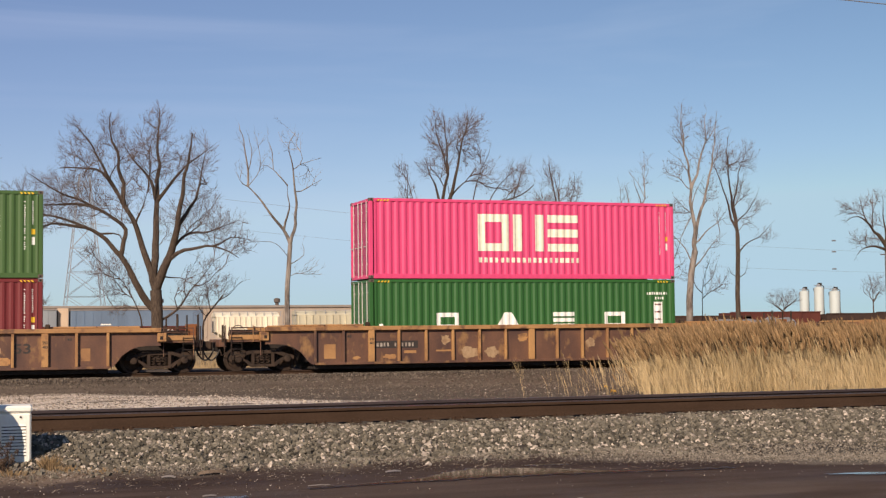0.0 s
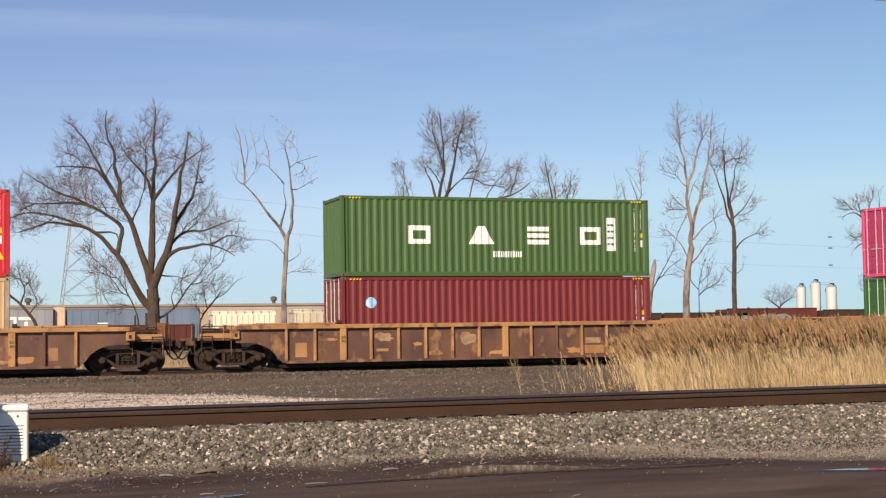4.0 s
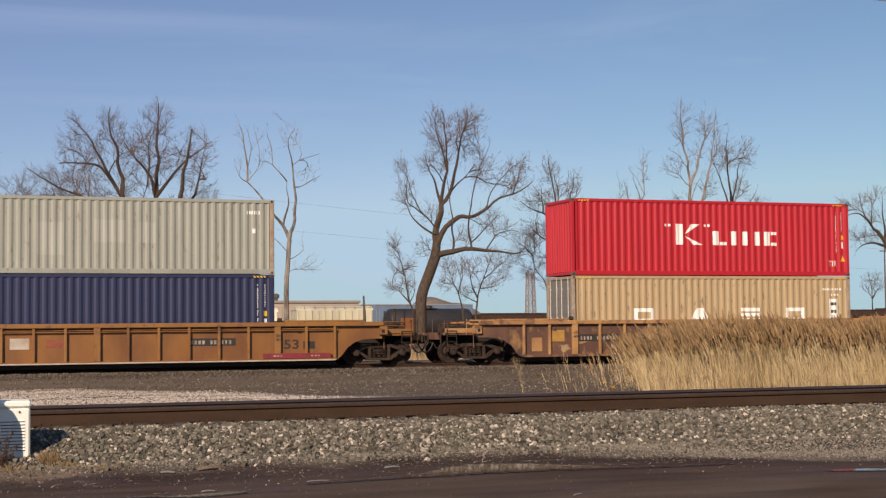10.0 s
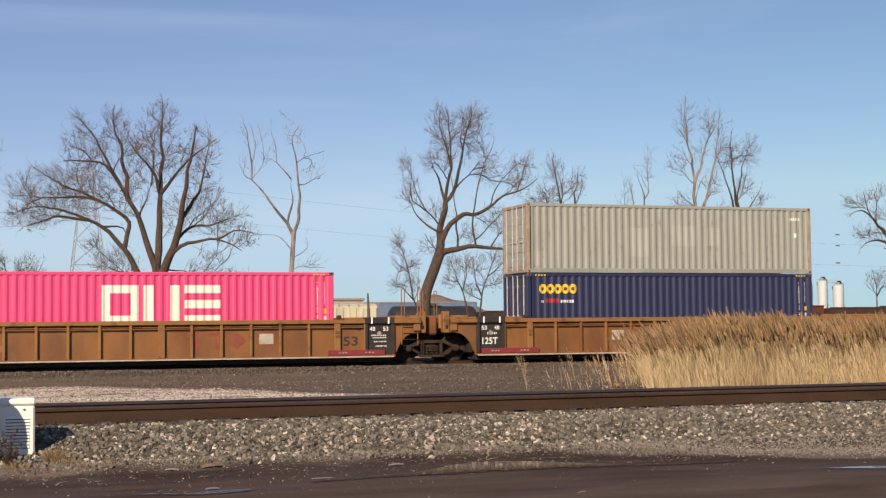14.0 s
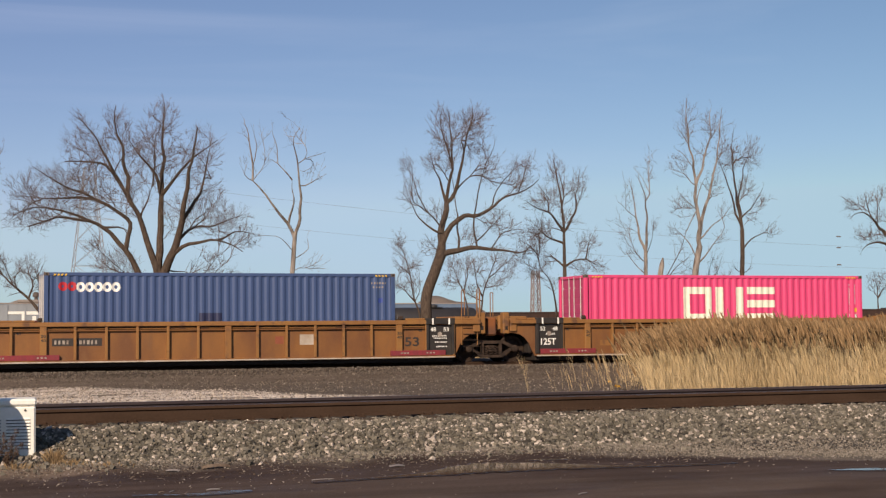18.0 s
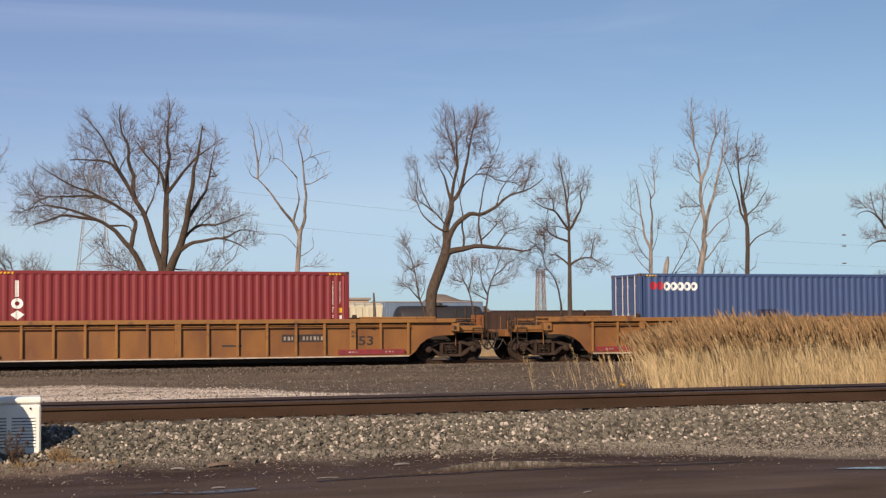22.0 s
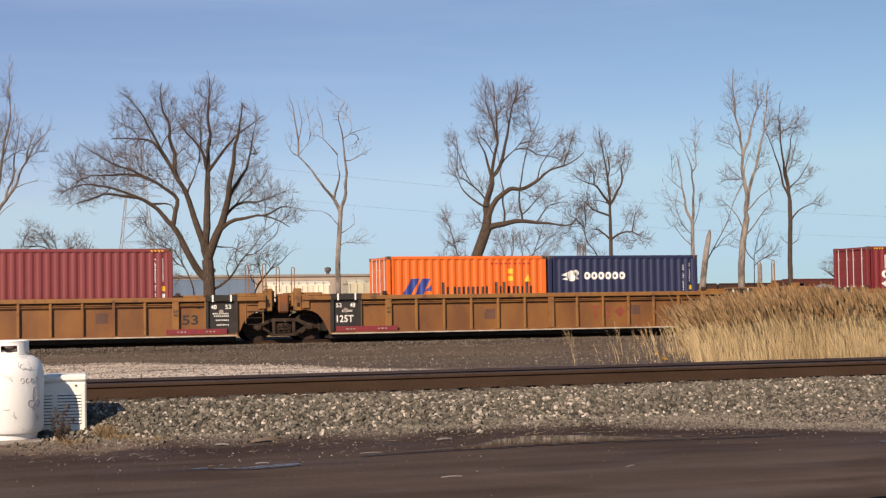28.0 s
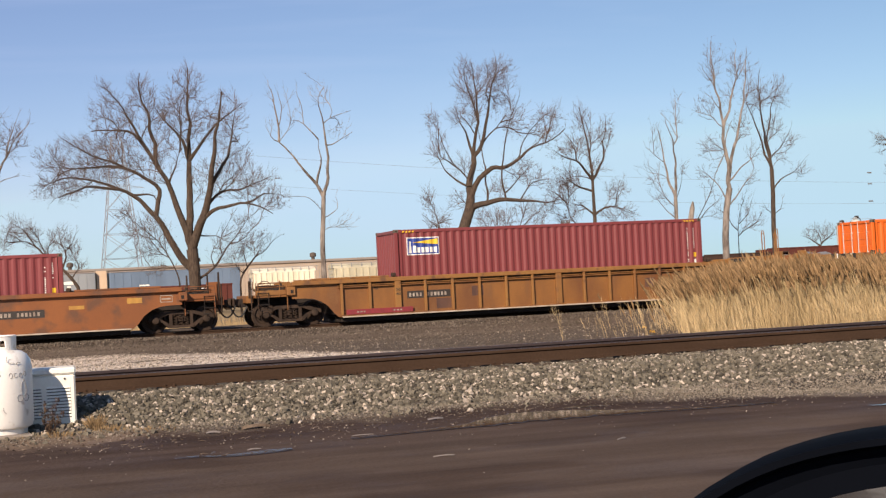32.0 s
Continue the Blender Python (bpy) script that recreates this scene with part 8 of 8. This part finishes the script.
car, h = boxcar("weathered grey boxcar with a large white mark", 0.2, 14.2, 4.55, M_BOX_GREY)
part("company_mark", flat(ring(8.2, 10.2, 2.2, 3.9, 0.3), -0.05), M_WHITE, car, "large white mark in plain shapes")
part("company_mark", flat([rect(11.0, 11.4, 2.2, 3.4)], -0.05), M_WHITE, car)
part("company_mark", flat([rect(10.4, 12.0, 3.55, 3.9)], -0.05), M_WHITE, car)
car, h = boxcar("weathered blue boxcar with small white writing", 15.7, 29.9, 4.5, M_BOX_BLUE)
part("writing_bars", flat([rect(3.1, 4.2, 3.05, 3.2), rect(3.1, 4.4, 2.75, 2.9), rect(3.1, 5.0, 2.40, 2.58), rect(3.1, 5.4, 2.1, 2.2)], -0.05), M_WHITE, car)
tan = tagged(part("timber_panel", Shape().box(14.35, 15.45, YARD_Y + 0.6, YARD_Y + 2.4, YARD_Z, 4.6, 0.03), M_TIMBER), "tan timber panel between two boxcars", "panel")
hopper("grimy white covered hopper car", 30.5, 39.3, 4.1, M_HOPPER_WHITE)
hopper("cream covered hopper car with a ladder", 39.7, 50.4, 4.25, M_HOPPER_CREAM)
boxcar("weathered blue-grey boxcar behind a tank car", 50.5, 64.0, 4.55, M_BOX_BLUE, 171.0)
tank_car("black tank car in the yard", 51.0, 62.5, 3.9)
for k in range(3):
    gondola("dark brown gondola in the yard", 62.8 + 12.2 * k, 74.6 + 12.2 * k, 3.2, M_GONDOLA)
gondola("red-brown gondola with dark load", 96.0, 109.0, 3.65, M_GONDOLA_RED)
gondola("dark gondola on the yard track", 110.0, 119.0, 3.4, M_GONDOLA)
gondola("dark gondola on the yard track", 119.5, 130.0, 3.7, M_GONDOLA)

siding = gondola("rusty red-brown gondola on a nearer siding", 9.5, 26.3, 2.38, M_GONDOLA_RED, 150.0)
part("company_mark", flat([rect(13.4, 13.95, 1.95, 2.45), rect(14.1, 14.25, 1.95, 2.45), rect(14.5, 14.65, 1.95, 2.45)], -0.095), M_WHITE, siding, "white mark in plain shapes")
wh = thing("warehouse", "long low pale warehouse behind the rail yard", "building", at=pose(24, 400, LOW_Z))
part("wall", Shape().box(0, 92, 0, 40, 0, 9.8), M_WAREHOUSE, wh)
part("roof", Shape().box(-0.4, 92.4, -0.4, 40.4, 9.8, 10.5, 0.1), M_ROOF, wh)
for k in range(22):
    part("wall_panel", Shape().box(k * 4.15 + 0.2, k * 4.15 + 3.95, -0.12, 0.0, 0.3, 9.2, 0.03), M_WAREHOUSE, wh)
for x in (4.5, 38.0, 70.0):
    u = part("roof_fan", Shape().lathe([(0.5, 10.5), (0.5, 11.3), (0.9, 11.4), (0.9, 12.3), (0.3, 12.6)], (x, 6, 0), "z", 12), M_POLE, wh)

for i, (x0, x1, top) in enumerate(((289.3, 292.5, 16.2), (295.2, 298.5, 17.6), (301.4, 305.1, 16.2))):
    s = thing("silo", "tall white cylindrical silo beside two others", "silo", "silos on the skyline", at=pose((x0 + x1) / 2, 450, LOW_Z))
    r = (x1 - x0) / 2
    hh = top - LOW_Z
    part("shell", Shape().lathe([(r, 0), (r, hh - 1.4), (r * 0.9, hh - 1.1), (r * 0.35, hh - 0.6)], sides=20), M_SILO, s, smooth=True)
    part("top_cap", Shape().lathe([(r * 0.4, hh - 0.6), (r * 0.4, hh)], sides=12), M_STEEL, s)
    part("railing", Shape().tube([(r * 0.95 * math.cos(a), r * 0.95 * math.sin(a), hh - 0.5) for a in np.linspace(0, 2 * math.pi, 17)], 0.08, 5, False), M_STEEL, s)
    turn = [(1.04 * r * math.cos(a), 1.04 * r * math.sin(a), 1.0 + (hh - 2.5) * (a - 2.6) / 6.3) for a in np.linspace(2.6, 8.9, 33)]
    part("spiral_stair", Shape().tube(turn, 0.16, 4, False), M_UNDER, s, "dark stair winding round the shell")
    part("downpipe", Shape().tube([(r * 0.98, -0.5, 0), (r * 0.98, -0.5, hh - 0.9), (r * 0.4, -0.3, hh + 0.1)], 0.14, 5), M_UNDER, s)
    part("roof_gear", Shape().box(-0.2, 1.0, -0.6, 0.5, hh - 0.6, hh + 0.45, 0.1), M_UNDER, s)
    if i == 1:
        part("catwalk", Shape().box(0, 6.3, -0.3, 0.3, hh - 1.5, hh - 1.35).box(0, 6.3, -0.35, -0.25, hh - 0.75, hh - 0.65), M_STEEL, s)


def lattice(name, label, x, y, base, top, h, levels, mat, bar, arms=()):
    """A four-legged lattice tower: legs, rings and crossed braces."""
    t = thing(name, label, "tower", at=pose(x, y, LOW_Z))
    def corner(k, f):
        w = base + (top - base) * f
        return ((-w, w, w, -w)[k] / 2, (-w, -w, w, w)[k] / 2, h * f)
    for k in range(4):
        part("leg", Shape().tube([corner(k, 0), corner(k, 1)], bar * 1.5, 5), mat, t)
    for i in range(levels):
        f0, f1 = i / levels, (i + 1) / levels
        for k in range(4):
            br = Shape().tube([corner(k, f0), corner((k + 1) % 4, f1)], bar, 3, False).tube([corner((k + 1) % 4, f0), corner(k, f1)], bar, 3, False)
            br.tube([corner(k, f1), corner((k + 1) % 4, f1)], bar, 3, False)
            part("brace", br, mat, t)
    for f, w in arms:
        part("cross_arm", Shape().tube([(-w, 0, h * f), (0, 0, h * f + 1.0), (w, 0, h * f)], bar * 1.2, 4).tube([(-w, 0, h * f), (w, 0, h * f)], bar, 4), mat, t)
    return t


lattice("transmission_tower", "tall grey lattice transmission tower", 43.4, 420, 12.5, 2.6, 47, 7, M_STEEL, 0.07, ((0.70, 7), (0.82, 8), (0.94, 6)))
lattice("radio_tower", "small reddish lattice tower on the skyline", 251.2, 600, 3.9, 2.6, 27, 6, M_TOWER_RED, 0.18)

hill = Shape()
n = 28
for j in range(7):
    for i in range(n + 1):
        u, w = i / n, j / 6
        x = 104 + 42 * u
        z = (10.4 * math.exp(-((u - 0.49) / 0.24) ** 2) + 4.6 * math.exp(-((u - 0.76) / 0.13) ** 2)) * math.sin(math.pi * w) ** 0.7
        z += 0.6 * noise.noise((x * 0.25, w * 5, 0)) * math.sin(math.pi * w)
        hill.v.append((x, 345 + 40 * w, LOW_Z + z - 0.4 * (1 - math.sin(math.pi * w))))
hill.f = [(j * (n + 1) + i, j * (n + 1) + i + 1, (j + 1) * (n + 1) + i + 1, (j + 1) * (n + 1) + i) for j in range(6) for i in range(n)]
tagged(part("earth_mound", hill, M_MOUND, smooth=True), "low brown earth mounds behind the yard", "mound", kind="structure")

# a long heap of grey stone before the yard
M_HEAP = material("grey_crushed_stone", (0.235, 0.235, 0.240), (0.165, 0.165, 0.172), 1.5, 0.8, rough=0.95, bump=0.4, bump_scale=4)
heap = Shape()
n = 40
for j in range(9):
    for i in range(n + 1):
        u, w = i / n, j / 8
        z = 3.15 * min(1.0, u / 0.16, (1 - u) / 0.05) ** 0.8 * math.sin(math.pi * w) ** 0.8 * (1 + 0.10 * noise.noise((u * 9, w * 3, 2.0)))
        heap.v.append((75.6 + 10.6 * u, 132 + 7 * w, LOW_Z - 0.05 + z))
heap.f = [(j * (n + 1) + i, j * (n + 1) + i + 1, (j + 1) * (n + 1) + i + 1, (j + 1) * (n + 1) + i) for j in range(8) for i in range(n)]
tagged(part("gravel_mound", heap, M_HEAP), "long low mound of grey crushed stone", "mound")

# poles and cables
post = thing("weathered_post", "weathered wooden post standing in the field", "post", at=pose(35.23, 120, LOW_Z))
part("shaft", Shape().tube([(0, 0, -0.1), (0.05, 0, 3.0), (-0.02, 0, 4.75)], [0.16, 0.14, 0.07], 7), M_POLE, post)
pl = thing("utility_pole", "thin utility pole carrying far cables", "pole", "utility poles", at=pose(180.4, 250, LOW_Z))
part("shaft", Shape().tube([(0, 0, -0.1), (0, 0, 17.6)], [0.2, 0.12], 7), M_POLE, pl)
part("cross_arm", Shape().box(-1.1, 1.1, -0.08, 0.08, 16.6, 16.8), M_POLE, pl)


def cable(label, a, b, sag, r, y):
    pts = [(a[0] + (b[0] - a[0]) * k / 24, y, a[1] + (b[1] - a[1]) * k / 24 - sag * 4 * (k / 24) * (1 - k / 24)) for k in range(25)]
    tagged(part("power_cable", Shape().tube(pts, r, 4), M_WIRE), label, "cable", "power cables across the sky")


cable("thin dark power cable across the sky", (40, 25.5), (181, 16.6), 1.4, 0.022, 250)
cable("thin dark power cable across the sky", (181, 16.6), (330, 18.0), 1.2, 0.022, 250)
cable("thin dark power cable across the sky", (40, 20.5), (181, 12.6), 1.4, 0.02, 250)
for i, z in enumerate((18.8, 16.65, 13.3)):
    m = part("cable_spacer", Shape().lathe([(0.02, -0.5), (0.13, -0.42), (0.13, 0.42), (0.02, 0.5)], (168.6, 250, z), "x", 8), M_WIRE)
    tagged(m, "small dark marker hanging on far cables", "marker", "markers on the cables")
for x, z in ((-24.0, 9.62), (64.0, 7.42)):
    p_ = thing("utility_pole", "grey wooden utility pole beside the road", "pole", "utility poles", at=pose(x, 28.0, LOW_Z))
    part("shaft", Shape().tube([(0, 0, -0.2), (0, 0, z + 0.7)], [0.15, 0.11], 8), M_POLE, p_)
cable("single black overhead cable above the road", (-24, 9.62), (64, 7.42), 0.0, 0.012, 28.0)

# stones last: crushed ballast
M_PEBBLE = material("dull_road_pebbles", (0.36, 0.31, 0.26), (0.22, 0.19, 0.155), 9, 0.6, rough=0.9, island=0.4)
M_LITTER = material("dead_twigs_and_leaves", (0.30, 0.235, 0.18), (0.15, 0.112, 0.083), 9, 0.7, rough=0.95, island=0.45)
stones("ballast_dark", "grey crushed ballast on the near bank", 17000, shoulder, (0.020, 0.040), M_STONE, 1)
stones("ballast_pale", "pale limestone pieces in the near ballast", 3300, shoulder, (0.016, 0.038), M_STONE_PALE, 2)
stones("road_pebbles", "scattered pale pebbles on the dirt road", 700, lambda r: (r.uniform(0.0, 0.8) * 15, 17.3 - abs(r.normal(0, 1.6))), (0.003, 0.009), M_PEBBLE, 3)
stones("far_ballast", "sooty ballast of the far track", 11000, lambda r: ((lambda y: (r.uniform(0.0, 0.72) * y, y))(51.4 - abs(r.normal(0, 1.3)))), (0.018, 0.042), M_STONE_BROWN, 4)


def pale_patch(r):
    while True:
        y = r.uniform(37.6, 48.8)
        x = r.uniform(-0.02, 0.36) * y
        if r.random() < 1 - smooth_step(9.8, 12.2, x + 0.57 * (y - 38.0) + 2.0 * noise.noise((x * 0.4, y * 0.5, 7.0))):
            return x, y


stones("pale_gravel", "pale crushed gravel spread between the tracks", 3600, pale_patch, (0.012, 0.030), M_STONE_PALE, 5)
stones("toe_gravel", "mixed grit at the foot of the near bank", 11000, lambda r: ((lambda x, d: (x, 17.75 - toe_shift(x) * 0.9 - d))(r.uniform(0.02, 0.78) * 17.5, abs(r.normal(0, 0.42)))), (0.005, 0.013), M_STONE_TOE, 6)


def toe_fan(r):
    x = r.uniform(7.4, 13.8)
    return x, 17.8 - toe_shift(x) * r.random() * 0.95 - 0.2 * r.random()


stones("toe_fan", "fine grey gravel spread at the foot of the bank", 9000, toe_fan, (0.006, 0.017), M_STONE_TOE, 16)


def road_litter():
    """Dead leaves, straw and twigs along the foot of the bank and over the road."""
    rng = random.Random(77)
    s = Shape()
    for _ in range(620):
        y = 17.35 - abs(rng.gauss(0, 1.1))
        x = rng.uniform(0.02, 0.78) * y
        z, a, ln, w = ground_z(x, y) + 0.004, rng.uniform(0, math.pi), rng.uniform(0.012, 0.075), rng.uniform(0.002, 0.009)
        c, d = math.cos(a), math.sin(a)
        k = len(s.v)
        s.v += [(x - c * ln, y - d * ln, z), (x + d * w, y - c * w, z + 0.006), (x + c * ln, y + d * ln, z + rng.uniform(0, 0.02)), (x - d * w, y + c * w, z + 0.010)]
        s.f.append((k, k + 1, k + 2, k + 3))
    tagged(part("road_litter", s, M_LITTER), "dead leaves and twigs strewn along the dirt road", "litter", kind="stuff")


road_litter()


def debris(name, label, x, y, length, width, turn, curl, mat):
    """A curled strip lying on the road: bark, card or a flattened leaf."""
    n = 8
    s = Shape()
    for layer in (0.0, 0.006):
        for k in range(n + 1):
            u = k / n - 0.5
            w = width * (1.0 - 1.6 * u * u) * (0.28 + 0.22 * noise.noise((x * 7 + k * 1.9, y, 3.0)))
            z = curl * (1 - 4 * u * u) * 0.6 + 0.003 + layer * 0.6
            s.v += [(u * length, -w, z), (u * length + 0.01, w, z + curl * 0.9)]
    for layer in (0, 1):
        o = layer * 2 * (n + 1)
        s.f += [(o + 2 * k, o + 2 * k + 2, o + 2 * k + 3, o + 2 * k + 1) for k in range(n)]
    tagged(part(name, s, mat, at=pose(x, y, ground_z(x, y), 0, 0, turn)), label, "litter", "litter on the road")


M_CARD = material("weathered_card", (0.21, 0.155, 0.11), (0.12, 0.085, 0.06), 12, 0.7, rough=0.9)
M_FILM = material("pale_plastic_film", (0.27, 0.235, 0.21), (0.17, 0.145, 0.125), 14, 0.7, rough=0.5)
debris("bark_strip", "curled brown strip of bark on the dirt road", 3.12, 16.72, 0.34, 0.10, 12, 0.030, M_CARD)
debris("plastic_film", "pale torn plastic film on the dirt road", 2.62, 16.62, 0.16, 0.07, -20, 0.016, M_FILM)
debris("plastic_film", "pale torn plastic film on the dirt road", 2.70, 14.62, 0.14, 0.05, 5, 0.010, M_FILM)
debris("plastic_film", "pale torn plastic film on the dirt road", 5.10, 16.30, 0.20, 0.08, 10, 0.014, M_FILM)
debris("flat_twig", "thin pale stick lying on the dirt road", 3.95, 15.20, 0.24, 0.016, 4, 0.006, M_FILM)
debris("flat_twig", "thin pale stick lying on the dirt road", 2.30, 14.62, 0.12, 0.014, 60, 0.006, M_FILM)
debris("flat_twig", "thin pale stick lying on the dirt road", 5.85, 12.9, 0.16, 0.02, 35, 0.008, M_FILM)
debris("flat_twig", "thin pale stick lying on the dirt road", 4.05, 12.75, 0.20, 0.02, 3, 0.008, M_FILM)


def strip_grit(r):
    y = r.uniform(36.0, 49.6)
    return r.uniform(0.0, 0.56) * y, y


stones("strip_grit", "brown grit and small stones between the tracks", 7000, strip_grit, (0.010, 0.026), M_STONE_BROWN, 8)
stones("strip_chips", "scattered pale chips between the tracks", 700, lambda r: ((lambda y: (r.uniform(0.0, 0.56) * y, y))(r.uniform(37.0, 51.0))), (0.010, 0.024), M_STONE_PALE, 9)


def strip_straw():
    """Short dead grass in the low strip between the tracks."""
    rng = random.Random(21)
    s = Shape()
    for _ in range(420):
        y = rng.uniform(44.5, 49.8)
        x = rng.uniform(0.0, 0.55) * y
        if noise.noise((x * 0.4, y * 0.7, 4.0)) < 0.02:
            continue
        z, h, w = ground_z(x, y), rng.uniform(0.04, 0.14), rng.uniform(0.003, 0.008)
        k = len(s.v)
        s.v += [(x - w, y, z), (x + w, y, z), (x + rng.gauss(-0.05, 0.07), y + rng.gauss(0, 0.04), z + h)]
        s.f.append((k, k + 1, k + 2))
    tagged(part("strip_straw", s, M_LITTER), "short dead grass on the strip between the tracks", "grass", kind="stuff")


strip_straw()

M_CLOD = material("dark_mud_clods", (0.073, 0.052, 0.039), (0.043, 0.031, 0.024), 8, 0.7, rough=0.85, island=0.3)
stones("mud_clods", "dark lumps of mud along the road's edge", 900, lambda r: ((lambda y: (r.uniform(0.02, 0.78) * y, y))(17.2 - abs(r.normal(0, 0.7)))), (0.005, 0.015), M_CLOD, 12)


def cabinet_straw():
    """Flattened straw on the dirt round the cabinet and the tank."""
    rng = random.Random(31)
    s = Shape()
    for _ in range(420):
        x, y = rng.gauss(1.1, 0.5), rng.gauss(17.38, 0.16)
        z, a, ln = ground_z(x, y) + 0.004, rng.uniform(0, math.pi), rng.uniform(0.03, 0.10)
        k = len(s.v)
        s.v += [(x, y, z), (x + 0.004, y + 0.003, z), (x + ln * math.cos(a), y + ln * math.sin(a) * 0.6, z + rng.uniform(0.0, 0.05))]
        s.f.append((k, k + 1, k + 2))
    tagged(part("dry_straw", s, M_DRYGRASS), "flattened dry straw round a white cabinet", "grass", kind="stuff")


cabinet_straw()

# ---- the train's run ----
# seconds and metres gone since the start
RUN = ((0, 0.0), (1, 5.83), (2, 11.56), (3, 17.12), (4, 22.54), (5, 27.89), (6, 33.23), (7, 38.62), (8, 44.06), (9, 49.48), (10, 54.85), (11, 60.19),
       (12, 65.54), (13, 70.95), (14, 76.40), (15, 81.87), (16, 87.33), (17, 92.79), (18, 98.24), (19, 103.68), (20, 109.11), (21, 114.51), (22, 119.89),
       (23, 125.25), (24, 130.58), (25, 135.86), (26, 141.12), (27, 146.33), (28, 151.51), (29, 156.66), (30, 161.81), (31, 166.94), (32, 172.05))


def gone(t):
    k = min(int(t), 31)
    (a, s0), (b, s1) = RUN[k], RUN[k + 1]
    return s0 + (s1 - s0) * (t - a)


def motions():
    for ob, x, z in TRAIN:
        walk(ob, [(t, pose(x + s, FACE_Y, z + RAIL_Z)) for t, s in RUN])
    for w, x, y, r in WHEELSETS:
        walk(w, [(k / 10, pose(x, y, r, 0, math.degrees(gone(k / 10) / r), 0)) for k in range(321)])


motions()
